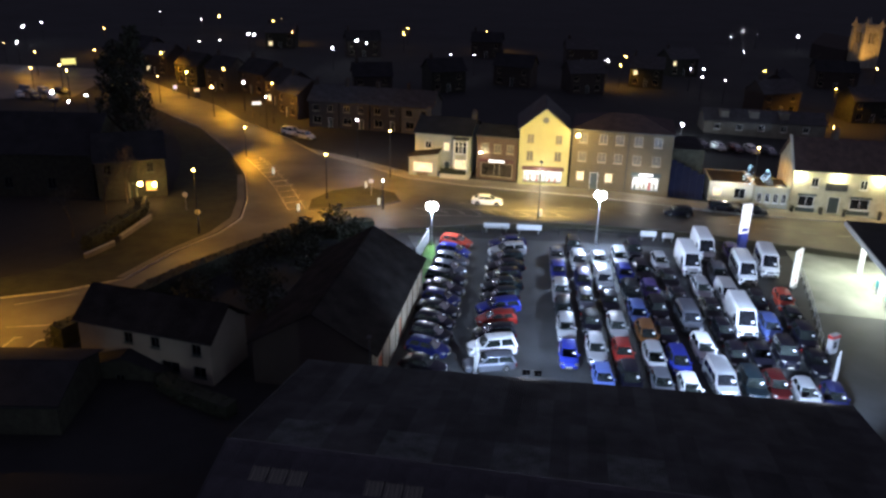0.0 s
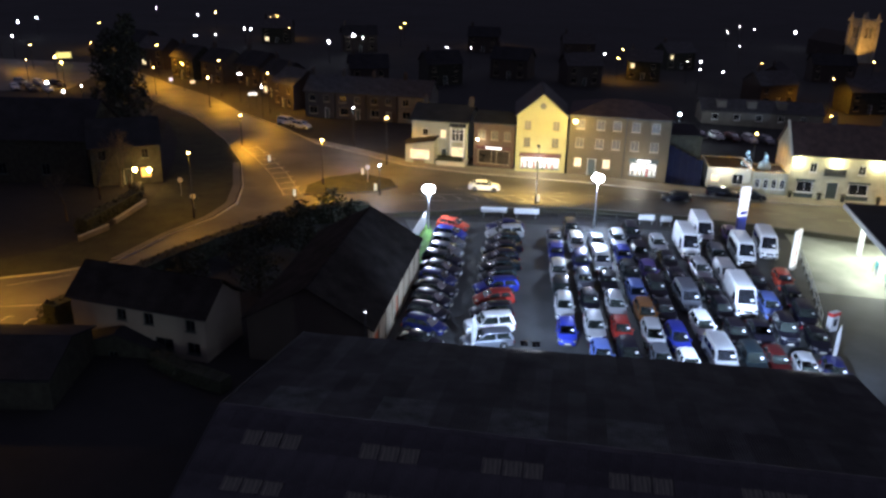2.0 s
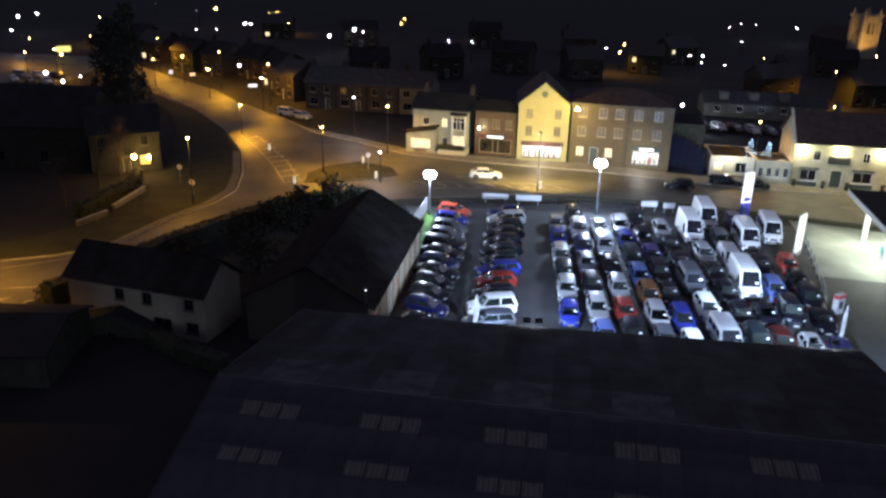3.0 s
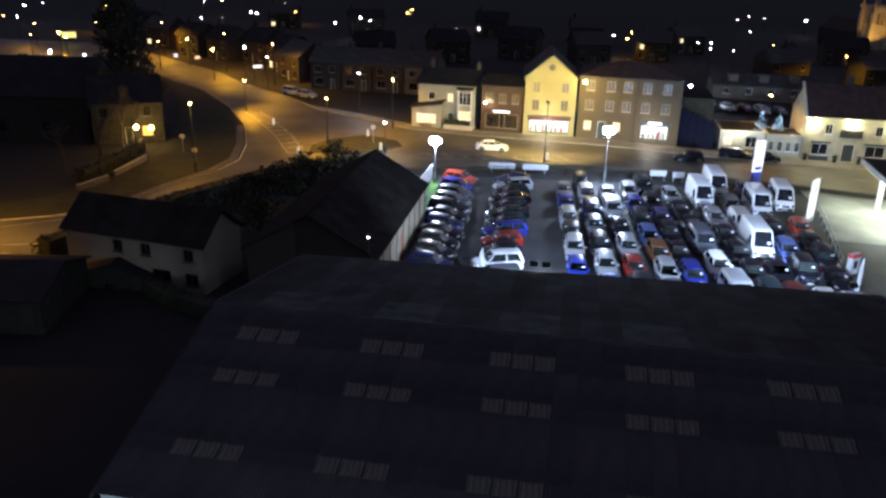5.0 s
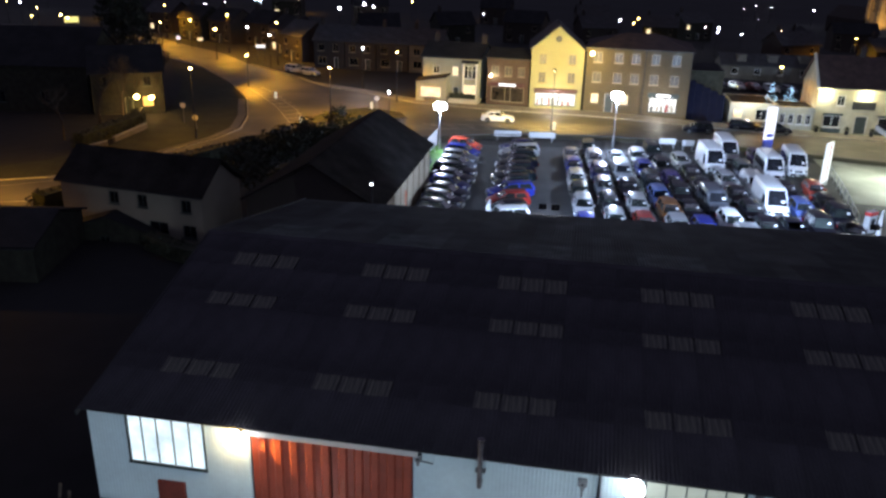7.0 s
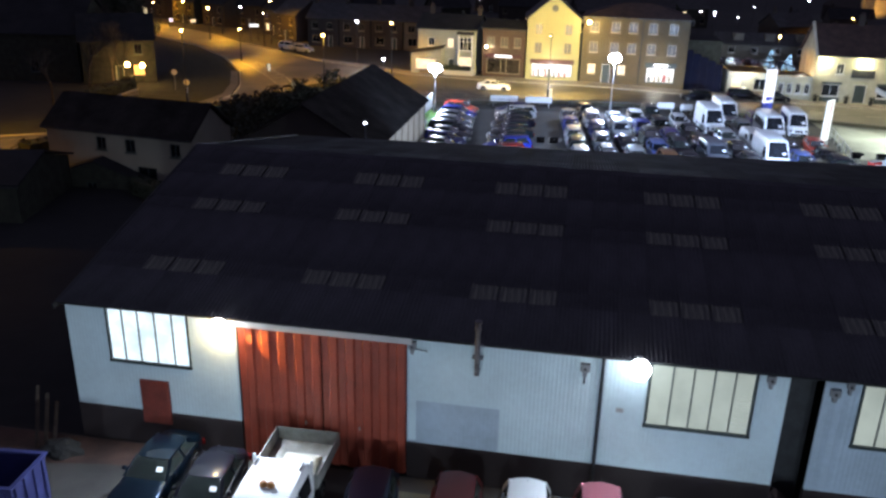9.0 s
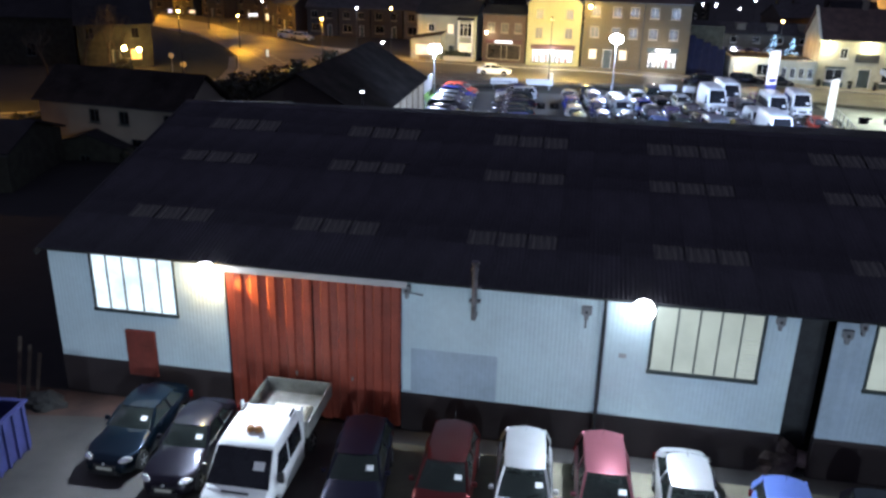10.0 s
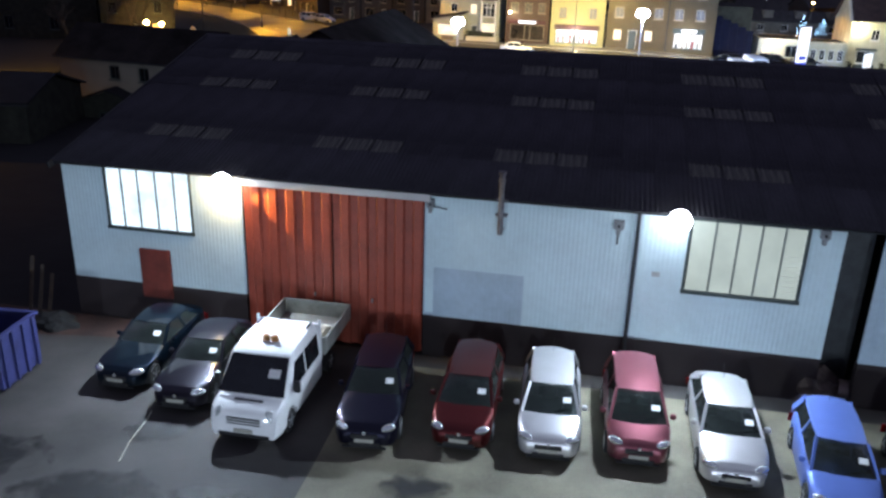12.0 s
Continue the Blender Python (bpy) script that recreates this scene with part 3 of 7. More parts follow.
def build_workshop():
    shop = thing("workshop", SHOP, "long workshop with pale blue ribbed cladding and a dark corrugated roof", "workshop")
    z0, z1 = 1.78, EAVE
    T = 0.25
    # plinth, side and back walls
    for a, b in ((0, 6.55), (12.75, 25.15), (26.2, WLEN)):
        part("plinth", B((a, b, 0.03, 0.33, YARD - 0.3, z0)), M_PLINTH, shop, "dark brick plinth")
    bm = bmesh.new()
    holed_wall(bm, WLEN, z0, z1, 0.1, [(1.65, 4.7, 3.86, 5.98), (2.65, 3.78, 0, 3.1), (6.55, 12.75, 0, 5.72), (20.87, 24.12, 3.62, 5.92), (27.35, 30.6, 3.7, 5.92), (25.15, 26.2, 0, 6.1)], y=0.06)
    part("inner_wall", bm, M_CLADB, shop)
    bm = bmesh.new()
    prism(bm, [(0.1, 0), (DB, 0), (DB, BACK - 0.1), (DR, RIDGE - 0.12), (0.1, EAVE - 0.1)], 0.0, 0.25, "yz")
    part("gable_wall", bm, M_CLADB, shop)
    bm = bmesh.new()
    prism(bm, [(0.1, 0), (DB, 0), (DB, BACK - 0.1), (DR, RIDGE - 0.12), (0.1, EAVE - 0.1)], WLEN - 0.25, WLEN, "yz")
    part("gable_wall", bm, M_CLADB, shop)
    part("back_wall", B((0.26, WLEN - 0.26, DB - 0.25, DB - 0.01, 0, BACK - 0.1)), M_CLADB, shop)
    # ribbed cladding, panel by panel
    panels = [(0, 1.62, z0, z1 - 0.05), (1.62, 2.63, z0, 3.8), (2.63, 3.8, 3.12, 3.8), (3.8, 4.73, z0, 3.8), (4.73, 6.5, z0, z1 - 0.05),
              (12.8, 16.0, 3.5, z1 - 0.05), (16.0, 19.22, z0 - 0.12, z1 - 0.05), (19.42, 20.84, z0, z1 - 0.05), (20.84, 22.5, z0, 3.58), (22.5, 24.15, z0, 3.58),
              (24.15, 25.15, z0, z1 - 0.05), (27.0, 27.32, z0, z1 - 0.05), (27.32, 30.6, z0, 3.66), (30.6, WLEN, z0, z1 - 0.05), (12.8, 13.08, z0 + 0.1, 3.5)]
    # past the recess a darker sheet colour paints in the weaker light there
    for s0, s1, a, b in panels:
        part("cladding_panel", waves(bmesh.new(), s0, s1, a, b, 0.14, 0.009, 0.055), M_CLAD if s0 < 26 else M_CLADB, shop)
    part("cladding_panel", waves(bmesh.new(), 13.08, 16.0, z0, 3.5, 0.14, 0.005, 0.055), M_CLADB, shop, "darker blue-grey replacement sheet")
    part("cladding_panel", waves(bmesh.new(), 26.2, 27.0, z0, z1 - 0.05, 0.4, 0.02, 0.055), M_CLADB, shop, "darker blue-grey corner sheet")
    # windows
    for s0, s1, a, b, cuts, g in ((1.65, 4.7, 3.86, 5.96, (2.22, 2.83, 3.48, 4.15), G_WIN), (20.87, 24.12, 3.62, 5.90, (21.57, 22.23, 22.87, 23.51), G_WIN2), (27.35, 30.6, 3.7, 5.90, (28.0, 28.65, 29.3, 29.95), G_WIN2)):
        w = part("window", B((s0 - 0.09, s1 + 0.09, -0.03, 0.10, a - 0.12, a), (s0 - 0.07, s0, -0.005, 0.10, a, b), (s1, s1 + 0.07, -0.005, 0.10, a, b), (s0, s1, -0.005, 0.10, b - 0.05, b + 0.02), bevel=0.008), M_FRAMED, shop, "dark framed industrial window")
        xs = [s0, *cuts, s1]
        for x in cuts:
            part("mullion", B((x - 0.022, x + 0.022, 0.0, 0.07, a + 0.002, b - 0.052)), M_MULLION, w)
        for x0, x1 in zip(xs, xs[1:]):
            part("pane", B((x0 + 0.032, x1 - 0.032, 0.04, 0.052, a + 0.003, b - 0.053)), g, w)
    # blind slats behind the last pane of the second window
    for i in range(9):
        part("blind_slat", B((23.56, 24.10, 0.025, 0.036, 3.70 + i * 0.16, 3.705 + i * 0.16)), M_FRAME, shop)
    # hatch
    part("hatch", B((2.66, 3.77, -0.06, 0.07, 1.30, 3.09), (2.72, 3.71, -0.075, -0.06, 1.37, 3.03), bevel=0.01), M_HATCH, shop, "small rust-red hatch door")
    # big doors: two leaves of broad ribs
    for a, b in ((6.62, 9.66), (9.70, 12.72)):
        leaf = part("sliding_door", waves(bmesh.new(), a, b, 0.42, 5.70, 0.62, 0.07, 0.06, True), M_RED, shop, "rust-red ribbed sliding door leaf")
        for z0_, z1_ in ((0.42, 0.62), (5.4, 5.68)):
            part("door_rail", B((a, b, 0.07, 0.12, z0_, z1_)), M_RED, leaf)
    for s in (9.05, 11.05):
        part("door_handle", B((s - 0.025, s + 0.025, -0.08, -0.02, 2.05, 2.20), bevel=0.01), M_STEEL, shop, "bright steel pull handle")
    part("door_track", B((6.4, 12.95, -0.14, 0.05, 5.74, 5.97), bevel=0.015), M_WHITE, shop, "white door track cover")
    # gutter and downpipe
    bm = bmesh.new()
    for a, b in ((-0.2, 25.2), (26.1, WLEN + 0.1)):
        prism(bm, [(-0.14, EAVE - 0.03), (-0.12, EAVE - 0.09), (-0.02, EAVE - 0.09), (0.0, EAVE - 0.03)], a, b, "yz")
    part("gutter", bm, M_DARK, shop)
    bm = bmesh.new()
    tube(bm, (19.32, -0.06, EAVE - 0.1), (19.32, -0.06, YARD), 0.06)
    part("downpipe", bm, M_DARK, shop, "dark downpipe")
    # flue with its cowl and bracket
    bm = bmesh.new()
    lathe(bm, [(0.085, 4.95), (0.085, 6.62), (0.12, 6.64), (0.12, 6.72), (0.085, 6.74), (0.085, 6.86), (0.13, 6.88), (0.13, 6.95)], 14, "z", (15.2, -0.30, 0))
    tube(bm, (15.2, -0.30, 5.02), (15.2, 0.05, 5.02), 0.085, 0.085, 12)
    part("flue", bm, M_FLUE, shop, "sooty steel flue pipe")
    for z in (5.5, 6.0):
        part("flue_bracket", B((15.02, 15.38, -0.22, 0.03, z, z + 0.04)), M_FLUE, shop)
    # wall clutter: camera boxes, old alarm, cables
    for s, z, w in ((12.95, 5.66, 0.20), (18.75, 5.5, 0.26), (24.55, 5.75, 0.20), (26.5, 5.5, 0.24), (26.9, 5.82, 0.16)):
        bm = prism(bmesh.new(), [(s - w * 0.62, z + 0.16), (s - w * 0.62, z - 0.08), (s - w * 0.3, z - 0.13), (s - w * 0.22, z - 0.28), (s + w * 0.22, z - 0.28), (s + w * 0.3, z - 0.13), (s + w * 0.62, z - 0.08), (s + w * 0.62, z + 0.16)], -0.13, 0.03, "xz")
        box = part("wall_box", bm, M_WALLBOX, shop, "small grey wall box")
        part("lens", lathe(bmesh.new(), [(0.045, -0.165), (0.05, -0.132)], 10, "y", (s, 0, z)), M_BLACK, box)
    part("cable", strut(bmesh.new(), (18.75, -0.1, 5.31), (18.75, -0.02, 4.9), 0.05, 0.05), M_DARK, shop)
    part("cable", strut(bmesh.new(), (13.0, -0.1, 5.6), (13.5, -0.12, 5.55), 0.03, 0.03), M_DARK, shop)
    part("notice", B((20.0 - 0.12, 20.0 + 0.12, 0.0, 0.02, 3.95, 4.1)), M_STEEL, shop, "small grey notice plate")
    # recess between the two halves; a dark sheet paints its shade
    part("recess_shade", B((25.15, 26.2, 0.9, 1.0, 0, EAVE - 0.1)), M_DARK, shop)
    # roof sheets
    rows = [(-0.14, 2.2), (2.15, 3.02), (2.97, 6.45), (6.4, 7.27), (7.22, 9.3), (9.25, 10.25), (10.2, DR)]
    slope = (RIDGE - EAVE) / DR
    cols = 36
    bm = bmesh.new()
    slab(bm, [(-0.15, -0.1, EAVE - 0.1 * slope - 0.10), (WLEN + 0.1, -0.1, EAVE - 0.1 * slope - 0.10), (WLEN + 0.1, DR, RIDGE - 0.10), (-0.15, DR, RIDGE - 0.10)], 0.05)
    slab(bm, [(-0.15, DR, RIDGE - 0.10), (WLEN + 0.1, DR, RIDGE - 0.10), (WLEN + 0.1, DB + 0.2, BACK - 0.12), (-0.15, DB + 0.2, BACK - 0.12)], 0.05)
    roof = part("roof_deck", bm, M_DARK, shop)
    for k, (d0, d1) in enumerate(rows):
        plain = corrugated("roof_sheet", d1 - d0, (d1 - d0) * slope, SHEET + 0.02, M_ROOF)
        clear = corrugated("rooflight_sheet", d1 - d0, (d1 - d0) * slope, SHEET - 0.08, M_GRP)
        for i in range(cols):
            light = k in (1, 3, 5) and i % 6 in (2, 3, 4)
            me = clear if light else plain
            piece("rooflight" if light else "roof_sheet", me, roof, Matrix.Translation((-0.2 + SHEET * i + (0.03 if light else 0), d0, EAVE + d0 * slope + 0.004 * k)))
    # back slope, never passed close by; sheets coloured darker to hold off lamp light
    bslope = (BACK - RIDGE) / (DB - DR)
    bm, bm2 = bmesh.new(), bmesh.new()
    for k in range(4):
        d0, d1 = DR + 0.05 + k * 3.45, min(DR + 0.05 + (k + 1) * 3.45 + 0.1, DB + 0.3)
        for i in range(cols):
            target = bm2 if (k == 0 and i % 6 in (2, 3, 4) and i < 26) else bm
            lo, hi = [], []
            for j in range(15):
                x = -0.2 + SHEET * i + SHEET * j / 14
                h = 0.028 * math.sin(2 * math.pi * j / 2 + 0.7) - 0.006 * k
                widen = 1 + 0.0033 * x
                lo.append(target.verts.new((x, DR + (d0 - DR) * widen, RIDGE + (d0 - DR) * bslope + h))), hi.append(target.verts.new((x, DR + (d1 - DR) * widen, RIDGE + (d1 - DR) * bslope + h)))
            for j in range(14):
                target.faces.new((lo[j], lo[j + 1], hi[j + 1], hi[j]))
    tagged(part("back_slope", bm, M_ROOFDIM, shop), kind="stuff")
    tagged(part("back_glazing", bm2, M_GRPDIM, shop, "rooflight sheets coloured darker than the front ones"), kind="stuff")
    bm = bmesh.new()
    prism(bm, [(DR - 0.28, RIDGE - 0.03), (DR, RIDGE + 0.10), (DR + 0.28, RIDGE - 0.03), (DR, RIDGE + 0.05)], -0.2, WLEN + 0.15, "yz")
    part("ridge_cap", bm, M_ROOF, shop)
    part("barge_board", slab(slab(bmesh.new(), [(-0.22, -0.3, EAVE - 0.25), (-0.16, -0.3, EAVE - 0.25), (-0.16, DR, RIDGE - 0.12), (-0.22, DR, RIDGE - 0.12)], 0.22), [(-0.22, DR, RIDGE - 0.12), (-0.16, DR, RIDGE - 0.12), (-0.16, DB, BACK - 0.15), (-0.22, DB, BACK - 0.15)], 0.22), M_DARK, shop)


build_workshop()


def flood(name, m, label, watts, colour, drop=0.0):
    """A wall floodlight: box housing, lens, bracket; the lens looks along its -y."""
    f = thing(name, m, label, "floodlight", "workshop floodlights")
    part("housing", B((-0.17, 0.17, -0.10, 0.06, -0.12, 0.12), (-0.13, 0.13, 0.06, 0.10, -0.09, 0.09), bevel=0.015), M_DARK, f)
    part("lens", B((-0.15, 0.15, -0.115, -0.102, -0.10, 0.10)), G_FLOOD, f)
    part("bracket", B((-0.03, 0.03, 0.10, 0.55, -0.03, 0.03)), M_DARK, f)
    return f


def shop_at(s, d, z):
    return SHOP @ Vector((s, d, z))


def bulkhead(s0, z):
    """A round yard lamp on a short bracket, its globe enlarged to stand in for glare."""
    f = thing("bulkhead_lamp", SHOP @ pose(s0, -0.72, z), "blazing round yard lamp bracketed to the workshop wall", "wall lamp", "yard lamps")
    part("globe", lathe(bmesh.new(), [(0.08, -0.35), (0.22, -0.28), (0.32, -0.13), (0.35, 0.0), (0.32, 0.13), (0.22, 0.28), (0.08, 0.35)], 18), G_GLOBE, f)
    part("bracket", B((-0.03, 0.03, 0.28, 0.75, -0.03, 0.03), (-0.12, 0.12, 0.69, 0.75, -0.12, 0.12)), M_DARK, f)


bulkhead(6.28, 5.92), bulkhead(20.42, 6.0)
for s0, z, watts in ((6.2, 5.82, 4400), (20.42, 5.98, 6200)):
    lamp("yard_flood_light", shop_at(s0, -1.05, z), watts, COOL, 0.12, shop_at(s0, -3.3, z - 1.3), 160)
    lamp("wall_flood_light", shop_at(s0, -0.62, z - 0.45), 9, COOL, 0.1)
lamp("wall_bulb_light", shop_at(6.05, -0.32, 5.40), 85, (1.0, 0.58, 0.08), 0.08)
lamp("door_wash_light", shop_at(6.35, -0.34, 5.5), 650, (1.0, 0.60, 0.10), 0.05, shop_at(11.0, 0.0, 4.3), 50)
for x, y in ((6.5, 49.9), (7.3, 49.8), (25.2, 47.6), (26.6, 47.4)):
    flood("floodlight", pose(x, y, 7.0, 18, 0, 180) @ Matrix.Scale(1.5, 4), "black floodlight on the back eave facing the sales lot", 0, COOL)
lamp("eave_flood_light", (7.0, 50.3, 6.9), 18000, LOTBLUE, 0.12, (14, 86, 0.5), 110)
lamp("eave_beam_light", (7.3, 50.3, 6.9), 25000, LOTBLUE, 0.12, (13, 76, 0.5), 32)
lamp("eave_flood_light", (25.9, 47.9, 6.9), 24000, LOTBLUE, 0.12, (32, 86, 0.5), 110)
lamp("eave_beam_light", (25.6, 47.9, 6.9), 50000, LOTBLUE, 0.12, (31, 79, 0.5), 36)


# ---------------------------------------------------------------- houses
def window(parent, s, z, w, h, lit=None, frame_mat=None, bars=1):
    fm = frame_mat or M_FRAME
    win = part("window", B((s, s + 0.07, 0.06, 0.16, z, z + h), (s + w - 0.07, s + w, 0.06, 0.16, z, z + h), (s + 0.07, s + w - 0.07, 0.06, 0.16, z + h - 0.07, z + h), (s + 0.07, s + w - 0.07, 0.06, 0.16, z, z + 0.07)), fm, parent)
    part("pane", B((s + 0.07, s + w - 0.07, 0.10, 0.115, z + 0.07, z + h - 0.07)), lit or M_PANE, win)
    for i in range(bars):
        x = s + w * (i + 1) / (bars + 1)
        part("glazing_bar", B((x - 0.025, x + 0.025, 0.085, 0.12, z + 0.07, z + h - 0.07)), fm, win)
    part("sill", B((s - 0.08, s + w + 0.08, -0.07, 0.15, z - 0.09, z)), fm, win)
    return win


def house(name, x, y, turn, w, d, eave, ridge, wall_mat, roof_mat, label, openings=(), roof="side", door=None, shop=None, chimneys=(), base=None, category="house", frame_mat=None):
    """openings: (s, z, w, h, lit). roof: side, front (gable to the street), hip or flat."""
    z = (land(x, y) if base is None else base)
    h = thing(name, pose(x, y, z, 0, 0, turn), label, category)
    holes = [(o[0], o[0] + o[2], o[1], o[1] + o[3]) for o in openings]
    if door:
        holes.append((door[0], door[0] + door[2], 0.05, door[3]))
    if shop:
        holes.append((shop[0], shop[0] + shop[1], 0.45, shop[2]))
    bm = bmesh.new()
    holed_wall(bm, w, -0.8, eave, 0.28, holes)
    if roof == "front":
        prism(bm, [(0, eave), (w, eave), (w / 2, ridge)], 0.0, 0.28, "xz")
    part("front_wall", bm, wall_mat, h)
    for a, b in ((0.0, 0.28), (w - 0.28, w)):
        bm = bmesh.new()
        if roof == "side":
            prism(bm, [(0.282, -0.8), (d - 0.282, -0.8), (d - 0.282, eave), (d / 2, ridge - 0.05), (0.282, eave)], a, b, "yz")
        else:
            box(bm, a, b, 0.282, d - 0.282, -0.8, eave)
        part("side_wall", bm, wall_mat, h)
    bm = B((0, w, d - 0.28, d, -0.8, eave))
    if roof == "front":
        prism(bm, [(0, eave), (w, eave), (w / 2, ridge)], d - 0.28, d, "xz")
    part("back_wall", bm, wall_mat, h)
    o = 0.3
    bm = bmesh.new()
    if roof == "side":
        k = (ridge - eave) / (d / 2)
        slab(bm, [(-o, -o, eave - o * k + 0.04), (w + o, -o, eave - o * k + 0.04), (w + o, d / 2, ridge + 0.04), (-o, d / 2, ridge + 0.04)], 0.14)
        slab(bm, [(-o, d / 2, ridge + 0.04), (w + o, d / 2, ridge + 0.04), (w + o, d + o, eave - o * k + 0.04), (-o, d + o, eave - o * k + 0.04)], 0.14)
    elif roof == "front":
        k = (ridge - eave) / (w / 2)
        slab(bm, [(-o, d + o, eave - o * k + 0.04), (-o, -0.12, eave - o * k + 0.04), (w / 2, -0.12, ridge + 0.04), (w / 2, d + o, ridge + 0.04)], 0.14)
        slab(bm, [(w / 2, d + o, ridge + 0.04), (w / 2, -0.12, ridge + 0.04), (w + o, -0.12, eave - o * k + 0.04), (w + o, d + o, eave - o * k + 0.04)], 0.14)
    elif roof == "hip":
        c = d / 2
        vs = [bm.verts.new(p) for p in ((-o, -o, eave + 0.02), (w + o, -o, eave + 0.02), (w + o, d + o, eave + 0.02), (-o, d + o, eave + 0.02), (c, d / 2, ridge), (w - c, d / 2, ridge))]
        for q in ((0, 1, 5, 4), (1, 2, 5), (2, 3, 4, 5), (3, 0, 4), (3, 2, 1, 0)):
            bm.faces.new([vs[i] for i in q])
    else:
        box(bm, 0.28, w - 0.28, 0.28, d - 0.28, eave - 0.2, eave - 0.02)
    part("roof", bm, roof_mat, h)
    if roof in ("side", "hip"):
        part("gutter", B((-o, w + o, -o - 0.1, -o, eave - 0.16, eave - 0.06)), M_DARK, h)
    for op in openings:
        window(h, op[0], op[1], op[2], op[3], op[4] if len(op) > 4 else None, frame_mat)
    if door:
        s, _, dw, dh, dm = door
        dd = part("door", B((s + 0.06, s + dw - 0.06, 0.14, 0.19, 0.06, dh - 0.06), (s + 0.2, s + dw - 0.2, 0.12, 0.14, 0.3, dh * 0.45), (s + 0.2, s + dw - 0.2, 0.12, 0.14, dh * 0.55, dh - 0.3), bevel=0.01), dm, h)
        part("door_frame", B((s, s + 0.06, 0.05, 0.2, 0.05, dh), (s + dw - 0.06, s + dw, 0.05, 0.2, 0.05, dh), (s + 0.06, s + dw - 0.06, 0.05, 0.2, dh - 0.06, dh)), M_FRAME, h)
    if shop:
        s, sw, top = shop[:3]
        fr = part("shop_front", B((s, s + 0.1, 0.04, 0.2, 0.45, top), (s + sw - 0.1, s + sw, 0.04, 0.2, 0.45, top), (s + 0.1, s + sw - 0.1, 0.04, 0.2, top - 0.1, top), (s + 0.1, s + sw - 0.1, 0.04, 0.2, 0.45, 0.55), (s + sw * 0.42, s + sw * 0.42 + 0.08, 0.05, 0.18, 0.55, top - 0.1), (s + sw * 0.58, s + sw * 0.58 + 0.08, 0.05, 0.18, 0.55, top - 0.1)), M_FRAMED if shop[3] is G_SHOP else M_FRAMEB, h)
        for a, b in ((s + 0.1, s + sw * 0.42), (s + sw * 0.42 + 0.08, s + sw * 0.58), (s + sw * 0.58 + 0.08, s + sw - 0.1)):
            part("pane", B((a, b, 0.12, 0.135, 0.56, top - 0.1)), M_SHOPGLASS if shop[3] is G_SHOP else shop[3], fr)
        if shop[3] is G_SHOP:
            part("lit_back_wall", B((s - 0.6, s + sw + 0.6, 1.6, 1.66, 0.0, top + 0.4)), G_SHOP, h, "bright shop interior")
            part("shop_floor", B((s - 0.6, s + sw + 0.6, 0.3, 1.6, 0.30, 0.36)), M_WHITE, h)
            goods = random.Random(int(x * 10))
            k = s + 0.3
            while k < s + sw - 0.5:
                gw, gh = goods.uniform(0.2, 0.6), goods.uniform(0.3, 1.15)
                part("goods", B((k, k + gw, 0.5, 0.85, 0.36, 0.5 + gh), (k + gw * 0.2, k + gw * 0.8, 0.55, 0.8, 0.5 + gh, 0.62 + gh), bevel=0.03), goods.choice((M_DARK, M_WOOD, M_FRAMED, M_REDBOARD, M_BEIGE)), h)
                k += gw + goods.uniform(0.1, 0.7)
        part("fascia", B((s - 0.2, s + sw + 0.2, -0.14, 0.0, top + 0.02, top + 0.62), bevel=0.02), shop[4], h)
        if len(shop) > 5 and shop[5]:
            part("sign_bar", B((s + sw * 0.25, s + sw * 0.75, -0.17, -0.145, top + 0.18, top + 0.48)), G_SIGN, h, "lit white sign")
    for cx, cy, ch in chimneys:
        c = part("chimney", B((cx - 0.35, cx + 0.35, cy - 0.3, cy + 0.3, ridge - 0.8, ridge + ch), (cx - 0.42, cx + 0.42, cy - 0.37, cy + 0.37, ridge + ch, ridge + ch + 0.12)), M_DIMBRICK, h)
        bm = bmesh.new()
        for k in (-0.17, 0.17):
            lathe(bm, [(0.11, ridge + ch + 0.12), (0.10, ridge + ch + 0.5), (0.13, ridge + ch + 0.55)], 10, "z", (cx + k, cy, 0))
        part("chimney_pot", bm, M_TILE, c)
    return h


# ---------------------------------------------------------------- vehicles
PAINTS = {
    "silver": ((0.52, 0.53, 0.55), 0.55), "white": ((0.78, 0.78, 0.78), 0.0), "pale silver": ((0.56, 0.55, 0.56), 0.7), "grey": ((0.15, 0.16, 0.19), 0.6), "black": ((0.006, 0.006, 0.011), 0.3),
    "dark blue": ((0.014, 0.018, 0.095), 0.5), "bright blue": ((0.022, 0.034, 0.27), 0.3), "light blue": ((0.12, 0.18, 0.48), 0.3), "navy": ((0.006, 0.006, 0.015), 0.5), "red": ((0.26, 0.022, 0.016), 0.2),
    "dark red": ((0.060, 0.008, 0.008), 0.6), "magenta": ((0.16, 0.050, 0.063), 0.6), "dark green": ((0.008, 0.014, 0.018), 0.4), "teal": ((0.003, 0.008, 0.015), 0.6),
    "brown": ((0.24, 0.10, 0.03), 0.3), "purple": ((0.08, 0.05, 0.20), 0.35), "orange": ((0.42, 0.055, 0.030), 0.1), "dark purple": ((0.007, 0.006, 0.011), 0.4),
}
PAINT_MATS = {k: paint("paint_" + k.replace(" ", "_"), *v) for k, v in PAINTS.items()}


